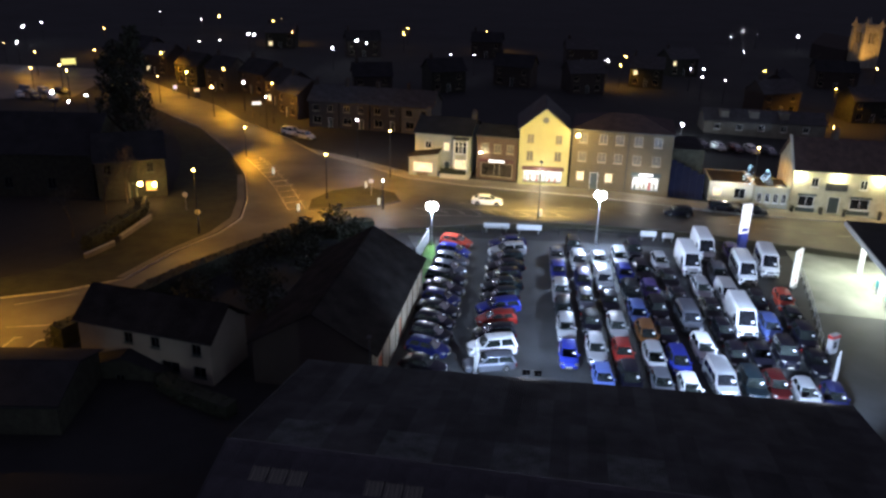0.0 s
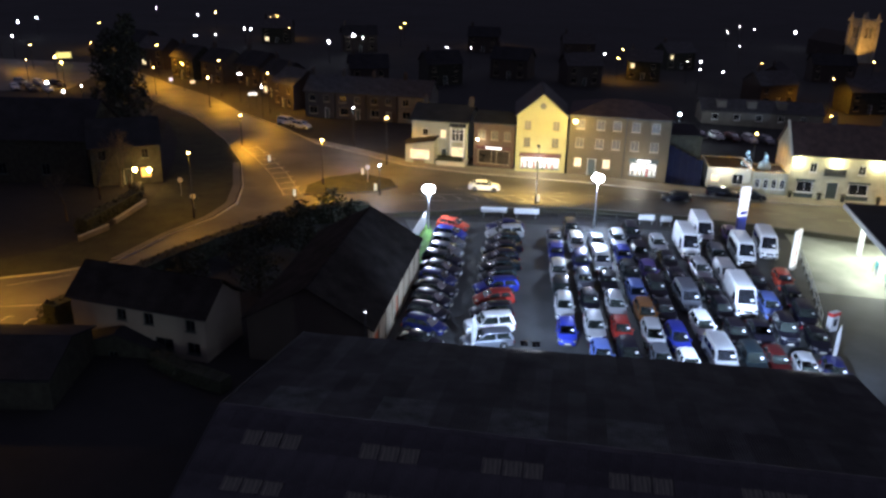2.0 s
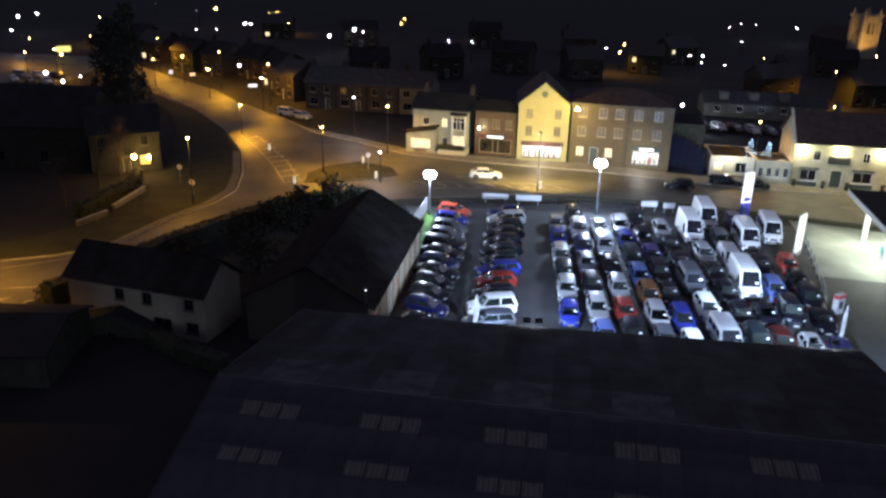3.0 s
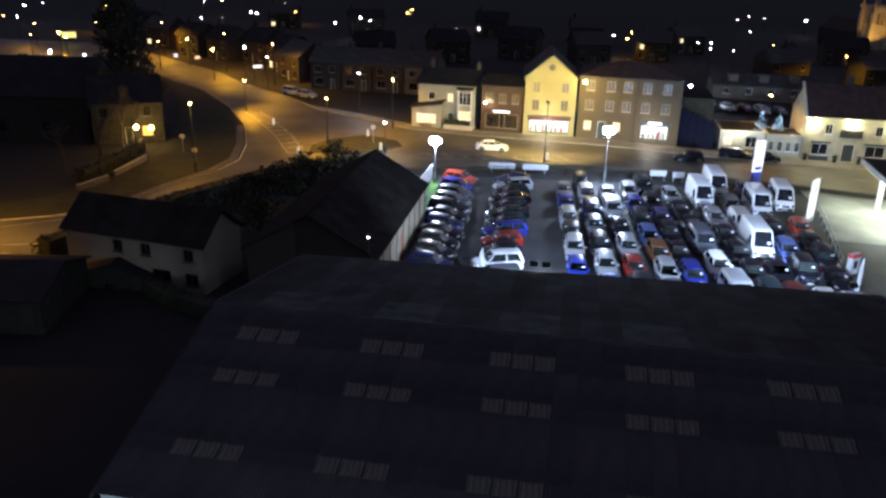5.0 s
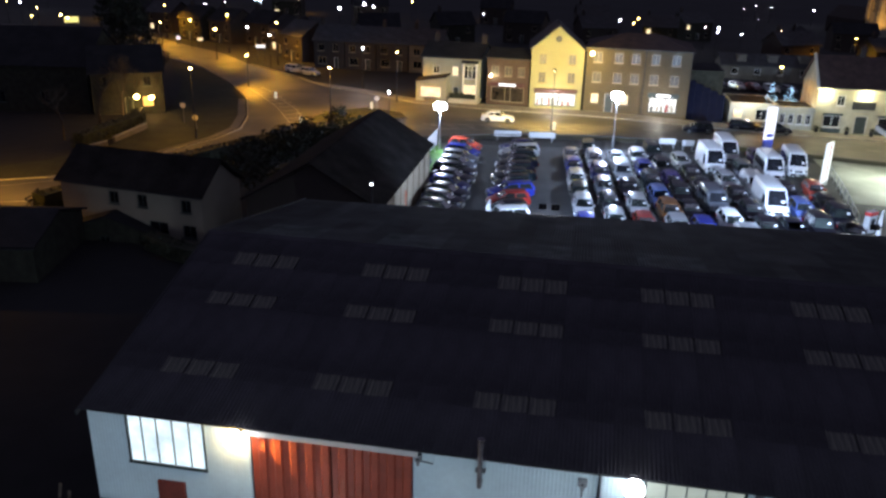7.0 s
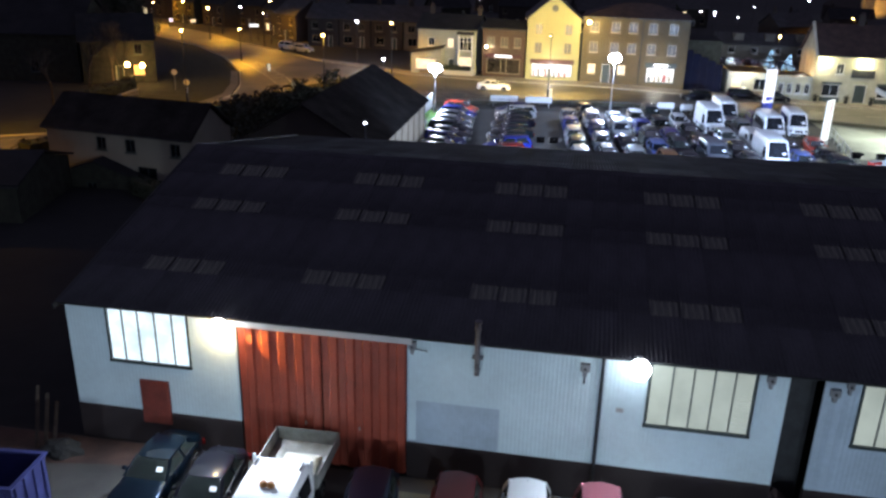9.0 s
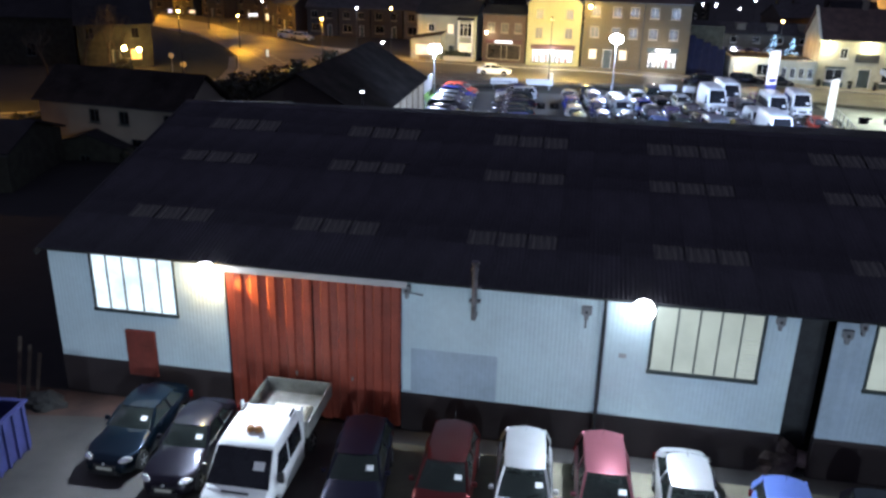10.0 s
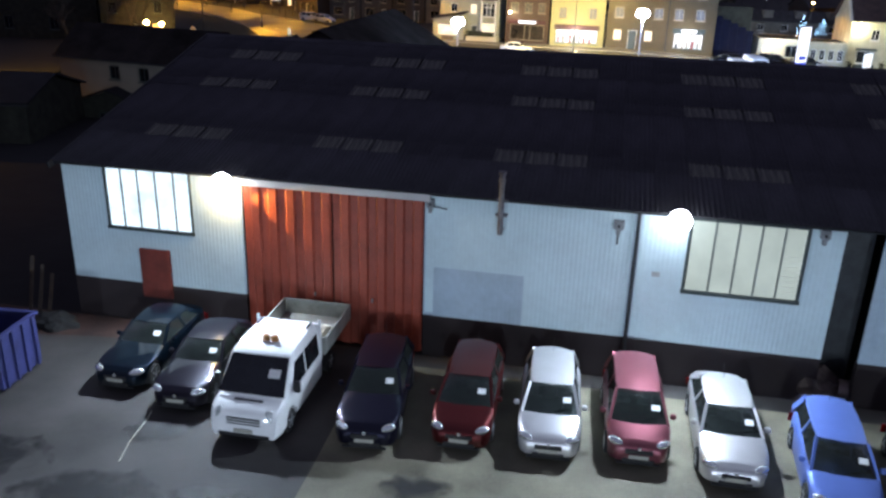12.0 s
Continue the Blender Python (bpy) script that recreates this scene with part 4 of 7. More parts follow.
def wheel_meshes():
    bm = lathe(bmesh.new(), [(0.20, -0.10), (0.29, -0.105), (0.315, -0.07), (0.315, 0.07), (0.29, 0.105), (0.20, 0.10)], 18, "x")
    tyre = part("tyre", bm, M_TYRE)
    bm = lathe(bmesh.new(), [(0.195, -0.085), (0.215, -0.09), (0.215, -0.06), (0.19, -0.05), (0.19, 0.05), (0.215, 0.06), (0.215, 0.09), (0.195, 0.085)], 18, "x")
    for k in range(5):
        a = 2 * math.pi * k / 5
        for s in (-1, 1):
            strut(bm, (s * 0.085, 0, 0), (s * 0.085, 0.2 * math.cos(a), 0.2 * math.sin(a)), 0.05, 0.03)
    lathe(bm, [(0.05, -0.092), (0.05, 0.092)], 8, "x")
    rim = part("rim", bm, M_RIM)
    out = tyre.data, rim.data
    bpy.data.objects.remove(tyre), bpy.data.objects.remove(rim)
    return out


TYRE, RIM = wheel_meshes()


def add_wheels(car, half_track, axles, r):
    for y in axles:
        for s in (-1, 1):
            w = new("wheel", TYRE)
            w.name = "wheel"
            w.parent = car
            w.matrix_basis = Matrix.Translation((s * half_track, y, r)) @ Matrix.Scale(r / 0.315, 4)
            rim = new("rim", RIM)
            rim.parent = w


def lower_body(p):
    """Lofts the body below the windows, wheel arches cut out of its sides."""
    L, W, r = p["L"], p["W"], p["r"]
    f, b = -L / 2, L / 2
    tops = p["tops"]           # (distance from the nose, height)
    arch = r + 0.055
    ax = p["axles"]
    ys = {f, f + 0.02, f + 0.06, f + 0.12, f + 0.2, f + 0.32, f + 0.46, f + 0.7, b - 0.7, b - 0.46, b - 0.32, b - 0.2, b - 0.12, b - 0.06, b - 0.02, b}
    for a in ax:
        ys |= {a + arch * math.sin(radians(k)) for k in (-89.9, -70, -48, -24, 0, 24, 48, 70, 89.9)} | {a - arch - 0.02, a + arch + 0.02}
    ys |= {f + d for d, _ in tops if f < f + d < b} | {-0.2, 0.2, 0.5}
    ys = sorted(y for y in ys if f <= y <= b)
    bm, rings = bmesh.new(), []
    for y in ys:
        u = min(1.0, abs(2 * y / L))
        end = min(1.0, (L / 2 - abs(y)) / 0.75)
        hw = W / 2 * (1 - 0.06 * u ** 3) * (0.66 + 0.34 * math.sqrt(1 - (1 - end) ** 2))
        zt = float(np.interp(y - f, [d for d, _ in tops], [h for _, h in tops]))
        zb = 0.20 + 0.10 * max(0, u - 0.9) / 0.1
        for a in ax:
            if abs(y - a) < arch:
                zb = max(zb, r + math.sqrt(arch ** 2 - (y - a) ** 2))
        zb = min(zb, zt - 0.12)
        h = zt - zb
        side = [(0, zb), (hw * 0.90, zb), (hw * 0.97, zb + 0.05 * h), (hw * 0.99, zb + 0.30 * h), (hw, zb + 0.52 * h), (hw * 0.985, zb + 0.72 * h), (hw * 0.95, zb + 0.88 * h), (hw * 0.88, zb + 0.97 * h), (hw * 0.76, zt + 0.012), (hw * 0.50, zt + 0.035), (0, zt + 0.05)]
        ring = [bm.verts.new((x, y, z)) for x, z in side] + [bm.verts.new((-x, y, z)) for x, z in side[-2:0:-1]]
        rings.append(ring)
    n = len(rings[0])
    for a, c in zip(rings, rings[1:]):
        for i in range(n):
            bm.faces.new((a[i], a[(i + 1) % n], c[(i + 1) % n], c[i]))
    bm.faces.new(rings[0][::-1]), bm.faces.new(rings[-1])
    # rounded headlights sunk into the front corners, swept back at their outer ends
    lenses = []
    zt = float(np.interp(0.22, [d for d, _ in tops], [h for _, h in tops]))
    for k in (-1, 1):
        lb = bmesh.new()
        bmesh.ops.create_uvsphere(lb, u_segments=14, v_segments=8, radius=1, matrix=Matrix.Translation((k * W * 0.355, f + 0.20, zt - 0.06)) @ Matrix.Rotation(radians(k * 38), 4, "Z") @ Matrix.Rotation(radians(24), 4, "X") @ Matrix.Diagonal((0.225, 0.115, 0.095, 1)))
        lenses.append(lb)
    return bm, lenses


def bowed(w0, ya, za, w1, yb, zb, bow0, bow1):
    """A pane that bulges lengthways between a bottom and a top edge."""
    bm, rows = bmesh.new(), []
    for k in range(5):
        t = k / 4
        w, y, z = w0 + (w1 - w0) * t, ya + (yb - ya) * t, za + (zb - za) * t
        bow, lift = bow0 + (bow1 - bow0) * t, 0.04 * math.sin(math.pi * t)
        rows.append([bm.verts.new((w * u, y + (bow + (lift if bow > 0 else -lift)) * (1 - u * u), z + lift * 0.6 + (0.03 * t) * (1 - u * u))) for u in (-1, -0.75, -0.4, 0, 0.4, 0.75, 1)])
    for a, c in zip(rows, rows[1:]):
        for i in range(6):
            q = (a[i], a[i + 1], c[i + 1], c[i])
            bm.faces.new(q if bow0 < 0 else q[::-1])
    bmesh.ops.solidify(bm, geom=bm.faces[:], thickness=0.006)
    return bm


def make_car(kind, colour, label, group, place, card=True):
    """A car that faces -y, on an Empty at its base."""
    p = CARS[kind]
    L, W, H, r = p["L"], p["W"], p["H"], p["r"]
    f = -L / 2
    body_mat = PAINT_MATS[colour]
    car = thing(p["name"], place, label, p["category"], group)
    shell, lenses = lower_body(p)
    part("body", shell, body_mat, car, smooth_faces=True)
    y0, y1, y2, y3 = [f + v for v in p["glass"]]
    bz, tz = float(np.interp(y0 - f, *zip(*p["tops"]))), float(np.interp(y3 - f, *zip(*p["tops"])))
    bw, rw = W / 2 * 0.90, W / 2 * 0.70
    # roof, crowned
    bm, rings = bmesh.new(), []
    for k, y in enumerate(np.linspace(y1 - 0.03, y2 + 0.03, 7)):
        v = abs(k - 3) / 3
        top = H - 0.05 * v ** 2
        ww = rw * (1 - 0.06 * v ** 3)
        prof = [(-ww - 0.03, top - 0.085), (-ww, top - 0.035), (-ww * 0.72, top + 0.005), (0, top + 0.035), (ww * 0.72, top + 0.005), (ww, top - 0.035), (ww + 0.03, top - 0.085), (0, top - 0.05)]
        rings.append([bm.verts.new((x, y + (0.10 if k > 3 else -0.12) * (v ** 2) * max(0, 1 - (x / ww) ** 2), z)) for x, z in prof])
    for a, c in zip(rings, rings[1:]):
        for i in range(8):
            bm.faces.new((a[i], a[(i + 1) % 8], c[(i + 1) % 8], c[i]))
    bm.faces.new(rings[0][::-1]), bm.faces.new(rings[-1])
    part("roof", bm, body_mat, car, smooth_faces=True)
    # pillars
    ez = H - 0.09
    ym = (y0 + y3) / 2 + 0.1
    for s in (-1, 1):
        part("pillar", strut(bmesh.new(), (s * bw, y0 - 0.02, bz - 0.02), (s * rw, y1, ez), 0.07, 0.06), body_mat, car)
        part("pillar", strut(bmesh.new(), (s * bw, y3 - 0.04, tz - 0.02), (s * (rw - 0.01), y2 - 0.05, ez - 0.02), 0.07, p["cpillar"]), body_mat, car)
        part("pillar", strut(bmesh.new(), (s * (bw + 0.005), ym, (bz + tz) / 2 - 0.02), (s * (rw + 0.005), ym - 0.05, ez), 0.05, 0.09), body_mat, car)
    # glass
    part("windscreen", bowed(bw - 0.05, y0, bz + 0.01, rw - 0.05, y1 - 0.01, ez + 0.02, -0.13, -0.11), M_CARGLASS, car, smooth_faces=True)
    part("rear_window", bowed(bw - 0.06, y3, tz + 0.01, rw - 0.06, y2 + 0.01, ez + 0.02, 0.10, 0.09), M_CARGLASS, car, smooth_faces=True)
    mz = (bz + tz) / 2
    for s in (-1, 1):
        for a0, a1, c0, c1, za, zb_ in ((y0 + 0.10, y1 + 0.06, ym - 0.06, ym - 0.10, bz, mz), (ym + 0.06, ym, y3 - 0.12, y2 - 0.06, mz, tz)):
            q = [(s * (bw - 0.005), a0, za), (s * (bw - 0.005), c0, zb_), (s * (rw + 0.005), c1, ez), (s * (rw + 0.005), a1, ez)]
            part("side_window", slab(bmesh.new(), q if s > 0 else q[::-1], 0.006), M_CARGLASS, car)
    # inside: dashboard, seats
    bm = B((-bw + 0.12, bw - 0.12, y0 + 0.16, y3 - 0.16, min(bz, tz) - 0.03, min(bz, tz) + 0.045))
    for s in (-1, 1):
        box(bm, s * 0.36 - 0.24, s * 0.36 + 0.24, ym - 0.30, ym - 0.16, bz, H - 0.36, bevel=0.03)
        box(bm, s * 0.36 - 0.12, s * 0.36 + 0.12, ym - 0.27, ym - 0.19, H - 0.34, H - 0.16, bevel=0.03)
    box(bm, -0.55, 0.55, y2 - 0.25, y2 - 0.10, bz, H - 0.38, bevel=0.03)
    part("seats", bm, M_SEAT, car)
    # lamps, grille, bumper trim, plate bars
    nose = float(np.interp(0.1, *zip(*p["tops"])))
    hw = W / 2 * 0.80
    for s in (-1, 1):
        part("headlight", lenses[(s + 1) // 2], M_LENS, car, "clear swept headlight", True)
        rear = float(np.interp(L - 0.08, *zip(*p["tops"])))
        part("tail_light", B((s * (W / 2 * 0.86) - 0.09, s * (W / 2 * 0.86) + 0.05, L / 2 - 0.10, L / 2 - 0.005, rear - 0.32, rear - 0.06), bevel=0.02), M_TAIL, car, "red tail light")
        part("mirror", B((s * (W / 2 + 0.07) - 0.09, s * (W / 2 + 0.07) + 0.07, y0 + 0.28, y0 + 0.42, bz - 0.02, bz + 0.13), bevel=0.035), body_mat, car)
    part("grille", B((-0.36, 0.36, f - 0.025, f + 0.03, nose - 0.22, nose - 0.09), (-0.42, 0.42, f - 0.03, f + 0.03, 0.26, 0.37), bevel=0.012), M_BLACK, car, "black grille")
    part("front_trim", B((-W / 2 * 0.66, W / 2 * 0.66, f - 0.03, f + 0.05, 0.20, 0.25), bevel=0.012), M_BLACK, car)
    part("rear_trim", B((-W / 2 * 0.66, W / 2 * 0.66, L / 2 - 0.05, L / 2 + 0.03, 0.22, 0.32), bevel=0.012), M_BLACK, car)
    part("number_plate", B((-0.26, 0.26, f - 0.045, f - 0.032, 0.385, 0.495)), M_PLATE, car)
    for s in (-1, 1):
        part("wiper", strut(bmesh.new(), (s * 0.05 + 0.05, y0 + 0.00, bz + 0.03), (s * 0.05 + 0.48, y0 + 0.10, bz + 0.11), 0.018, 0.018), M_BLACK, car)
    if card:
        t = 0.42
        cy, cz = y0 + (y1 - y0) * t - 0.012, bz + (ez - bz) * t + 0.012
        d = Vector((0, y1 - y0, ez - bz)).normalized()
        a, u = Vector((0.32, cy, cz)), d * 0.17
        a.y -= 0.11
        a.z += 0.03
        part("price_card", slab(bmesh.new(), [a, a + Vector((0.23, 0, 0)), a + Vector((0.23, 0, 0)) + u, a + u], 0.004), M_CARD, car, "white price card")
    if group == "vehicles in the yard":
        zt = (bz + tz) / 2
        for s in (-1, 1):
            for y in (ym - 0.16, ym + 0.85):
                part("door_handle", B((s * W * 0.482 - 0.02, s * W * 0.482 + 0.02, y - 0.09, y + 0.09, zt - 0.19, zt - 0.155), bevel=0.008), body_mat, car)
            part("window_trim", strut(bmesh.new(), (s * (bw + 0.004), y0 + 0.1, bz + 0.002), (s * (bw + 0.004), y3 - 0.15, tz + 0.002), 0.02, 0.02), M_BLACK, car)
        part("aerial", tube(bmesh.new(), (0.0, y2 - 0.15, H), (0.0, y2 + 0.12, H + 0.28), 0.008, 0.005, 6), M_BLACK, car)
        part("badge", lathe(bmesh.new(), [(0.05, -0.035), (0.05, -0.025)], 12, "y", (0, f, nose - 0.05)), M_RIM, car, "small chrome badge")
    add_wheels(car, W / 2 - 0.11, p["axles"], r)
    return car


CARS = {
    "hatch": dict(name="hatchback", category="car", L=3.95, W=1.68, H=1.45, r=0.30, axles=(-1.20, 1.27), glass=(1.00, 1.72, 3.45, 3.80), cpillar=0.22,
                  tops=((0, 0.50), (0.06, 0.62), (0.20, 0.72), (0.95, 0.92), (1.4, 0.95), (3.3, 0.98), (3.78, 0.95), (3.90, 0.62), (3.95, 0.50))),
    "saloon": dict(name="saloon_car", category="car", L=4.50, W=1.74, H=1.42, r=0.31, axles=(-1.38, 1.32), glass=(1.25, 2.00, 3.30, 3.92), cpillar=0.16,
                   tops=((0, 0.48), (0.06, 0.60), (0.22, 0.72), (1.20, 0.92), (1.6, 0.95), (3.8, 0.99), (4.35, 0.96), (4.46, 0.66), (4.50, 0.50))),
    "estate": dict(name="estate_car", category="car", L=4.50, W=1.75, H=1.50, r=0.31, axles=(-1.38, 1.32), glass=(1.25, 1.98, 4.10, 4.40), cpillar=0.20,
                   tops=((0, 0.50), (0.06, 0.62), (0.22, 0.74), (1.20, 0.93), (1.6, 0.96), (4.0, 1.00), (4.38, 0.98), (4.46, 0.66), (4.50, 0.50))),
    "mpv": dict(name="people_carrier", category="car", L=4.15, W=1.74, H=1.62, r=0.31, axles=(-1.30, 1.28), glass=(0.78, 1.62, 3.70, 4.02), cpillar=0.22,
                tops=((0, 0.55), (0.06, 0.70), (0.18, 0.80), (0.75, 1.02), (1.2, 1.05), (3.6, 1.06), (3.98, 1.02), (4.10, 0.70), (4.15, 0.52))),
    "suv": dict(name="four_by_four", category="car", L=4.45, W=1.82, H=1.78, r=0.36, axles=(-1.34, 1.32), glass=(1.22, 1.78, 4.05, 4.36), cpillar=0.24,
                tops=((0, 0.62), (0.05, 0.80), (0.15, 0.95), (1.20, 1.06), (1.6, 1.10), (3.9, 1.12), (4.32, 1.10), (4.42, 0.75), (4.45, 0.55))),
    "five_door": dict(name="hatchback", category="car", L=4.35, W=1.74, H=1.53, r=0.31, axles=(-1.30, 1.30), glass=(1.02, 1.84, 3.86, 4.20), cpillar=0.22,
                      tops=((0, 0.52), (0.06, 0.66), (0.20, 0.77), (0.98, 0.97), (1.4, 1.0), (3.7, 1.02), (4.16, 0.98), (4.30, 0.64), (4.35, 0.50))),
    "long_saloon": dict(name="saloon_car", category="car", L=4.50, W=1.75, H=1.41, r=0.32, axles=(-1.45, 1.28), glass=(1.55, 2.22, 3.45, 4.00), cpillar=0.17,
                        tops=((0, 0.50), (0.06, 0.62), (0.22, 0.73), (1.50, 0.92), (1.9, 0.95), (3.9, 0.99), (4.36, 0.97), (4.46, 0.66), (4.50, 0.50))),
    "long_estate": dict(name="estate_car", category="car", L=4.65, W=1.80, H=1.52, r=0.33, axles=(-1.42, 1.38), glass=(1.55, 2.25, 4.20, 4.55), cpillar=0.20,
                        tops=((0, 0.54), (0.06, 0.68), (0.22, 0.80), (1.50, 0.98), (1.9, 1.01), (4.1, 1.04), (4.53, 1.02), (4.61, 0.70), (4.65, 0.52))),
    "big_saloon": dict(name="saloon_car", category="car", L=4.72, W=1.78, H=1.47, r=0.32, axles=(-1.42, 1.32), glass=(1.28, 2.05, 3.62, 4.22), cpillar=0.16,
                       tops=((0, 0.50), (0.06, 0.63), (0.22, 0.75), (1.22, 0.95), (1.6, 0.98), (4.0, 1.03), (4.56, 1.01), (4.68, 0.68), (4.72, 0.52))),
    "coupe": dict(name="coupe", category="car", L=4.10, W=1.70, H=1.34, r=0.31, axles=(-1.22, 1.22), glass=(1.28, 1.98, 2.95, 3.72), cpillar=0.18,
                  tops=((0, 0.44), (0.06, 0.56), (0.24, 0.66), (1.20, 0.84), (1.6, 0.88), (3.6, 0.92), (3.98, 0.90), (4.06, 0.60), (4.10, 0.48))),
}


def make_van(kind, colour, label, group, place, card=True):
    """A panel van or minibus that faces -y."""
    p = VANS[kind]
    L, W, H, r = p["L"], p["W"], p["H"], p["r"]
    f, b = -L / 2, L / 2
    bmt = PAINT_MATS[colour]
    van = thing(p["name"], place, label, p["category"], group)
    nose, cowl, top = p["nose"], p["cowl"], p["top"]        # y of cowl, y where the roof starts
    arch = r + 0.06
    tops = [(0, 0.62), (0.05, 0.86), (0.12, 0.98), (cowl, nose), (top, H - 0.10), (top + 0.25, H - 0.02), (L * 0.6, H), (L - 0.1, H - 0.03), (L - 0.03, H - 0.12), (L, H - 0.25)]
    ax = p["axles"]
    ys = {f + d for d, _ in tops} | {f + cowl * 0.5, f + (cowl + top) / 2, 0.3, 0.9}
    for a in ax:
        ys |= {a + arch * math.sin(radians(k)) for k in (-89.9, -65, -35, 0, 35, 65, 89.9)} | {a - arch - 0.02, a + arch + 0.02}
    bm, rings = bmesh.new(), []
    for y in sorted(ys):
        zt = float(np.interp(y - f, *zip(*tops)))
        u = max(0.0, 1 - (y - f) / 0.5)
        hw = W / 2 * (1 - 0.10 * u ** 2)
        zb = 0.26
        for a in ax:
            if abs(y - a) < arch:
                zb = max(zb, r + math.sqrt(arch ** 2 - (y - a) ** 2))
        k = min(1.0, max(0.0, (zt - 1.0) / (H - 1.0)))
        side = [(0, zb), (hw * 0.92, zb), (hw * 0.99, zb + 0.05), (hw, zb + 0.25 * (min(zt, 1.1) - zb)), (hw, min(zt - 0.1, 1.05)), (hw * (1 - 0.05 * k), zb + 0.75 * (zt - zb)), (hw * (0.97 - 0.09 * k), zt - 0.10), (hw * (0.90 - 0.10 * k), zt - 0.02), (0, zt + 0.02)]
        rings.append([bm.verts.new((x, y, z)) for x, z in side] + [bm.verts.new((-x, y, z)) for x, z in side[-2:0:-1]])
    n = len(rings[0])
    for a, c in zip(rings, rings[1:]):
        for i in range(n):
            bm.faces.new((a[i], a[(i + 1) % n], c[(i + 1) % n], c[i]))
    bm.faces.new(rings[0][::-1]), bm.faces.new(rings[-1])
    part("body", bm, bmt, van, smooth_faces=True)
    hw = W / 2
    z0, z1 = nose + 0.04, H - 0.16
    y0, y1 = f + cowl + 0.02, f + top - 0.05
    o = 0.03
    part("windscreen", slab(bmesh.new(), [(-hw + 0.14, y0 - o, z0 + o), (hw - 0.14, y0 - o, z0 + o), (hw - 0.28, y1 - o, z1 + o - 0.04), (-hw + 0.28, y1 - o, z1 + o - 0.04)], 0.012), M_PANE, van, "dark windscreen")
    for s in (-1, 1):
        wins = [(f + top - 0.35, f + top + 0.55)] + [(f + top + 0.75 + i * 1.1, f + top + 1.7 + i * 1.1) for i in range(p["windows"])]
        for i, (a, c) in enumerate(wins):
            zt, zb = min(H - 0.30, 1.95), 1.18
            x = lambda z: s * (hw * (1 - 0.05 * (z - 1.05) / (H - 1.05)) + 0.012)
            q = [(x(zb), a - (0.15 if i == 0 else 0), zb), (x(zb), c, zb), (x(zt) - s * 0.03, c, zt), (x(zt) - s * 0.03, a + (0.32 if i == 0 else 0), zt)]
            part("side_window", slab(bmesh.new(), q if s > 0 else q[::-1], 0.01), M_PANE, van)
        part("headlight", B((s * (hw - 0.24) - 0.15, s * (hw - 0.24) + 0.13, f - 0.02, f + 0.16, 0.70, 0.96), bevel=0.03), M_LENS, van, "clear headlight")
        part("mirror", B((s * (hw + 0.14) - 0.11, s * (hw + 0.14) + 0.08, y0 + 0.25, y0 + 0.38, 1.12, 1.46), bevel=0.03), M_BLACK, van)
        part("tail_light", B((s * (hw - 0.1) - 0.06, s * (hw - 0.1) + 0.05, b - 0.06, b + 0.015, 0.9, 1.5), bevel=0.015), M_TAIL, van)
    part("grille", B((-0.42, 0.42, f - 0.025, f + 0.04, 0.66, 0.90), (-0.80, 0.80, f - 0.045, f + 0.06, 0.30, 0.56), bevel=0.02), M_BLACK, van, "dark grille and bumper")
    part("number_plate", B((-0.26, 0.26, f - 0.06, f - 0.047, 0.40, 0.51)), M_PLATE, van)
    if card:
        d = Vector((0, y1 - y0, z1 - z0)).normalized()
        a, u = Vector((0.35, y0 - 0.045, z0 + 0.06)) + d * 0.25, d * 0.24
        part("price_card", slab(bmesh.new(), [a, a + Vector((0.32, 0, 0)), a + Vector((0.32, 0, 0)) + u, a + u], 0.004), M_CARD, van, "white price card")
    for s in (-1, 1):
        part("rub_strip", B((s * hw - 0.016, s * hw + 0.016, -L / 2 + 1.6, L / 2 - 1.4, 0.62, 0.72)), M_BLACK, van)
    add_wheels(van, W / 2 - 0.13, ax, r)
    return van


VANS = {
    "panel": dict(name="panel_van", category="van", L=6.3, W=2.0, H=2.62, r=0.34, axles=(-2.25, 1.75), nose=1.18, cowl=0.75, top=1.65, windows=0),
    "small": dict(name="small_van", category="van", L=4.4, W=1.78, H=1.85, r=0.31, axles=(-1.35, 1.35), nose=1.08, cowl=0.85, top=1.62, windows=0),
    "minibus": dict(name="minibus", category="minibus", L=5.9, W=2.0, H=2.50, r=0.34, axles=(-2.05, 1.70), nose=1.15, cowl=0.70, top=1.55, windows=3),
    "mid": dict(name="window_van", category="van", L=4.8, W=1.88, H=1.95, r=0.33, axles=(-1.50, 1.45), nose=1.10, cowl=0.80, top=1.60, windows=2),
}

MADE = {}


def vehicle(kind, colour, x, y, turn, group, note):
    m = pose(x, y, land(x, y) + 0.03, 0, 0, turn)
    key = kind, colour, group
    if key in MADE:
        return copy_thing(MADE[key], m)
    p = CARS.get(kind) or VANS[kind]
    label = f"{colour} {p['name'].replace('_', ' ')} parked {note}"
    MADE[key] = (make_car if kind in CARS else make_van)(kind, colour, label, group, m)
    return MADE[key]


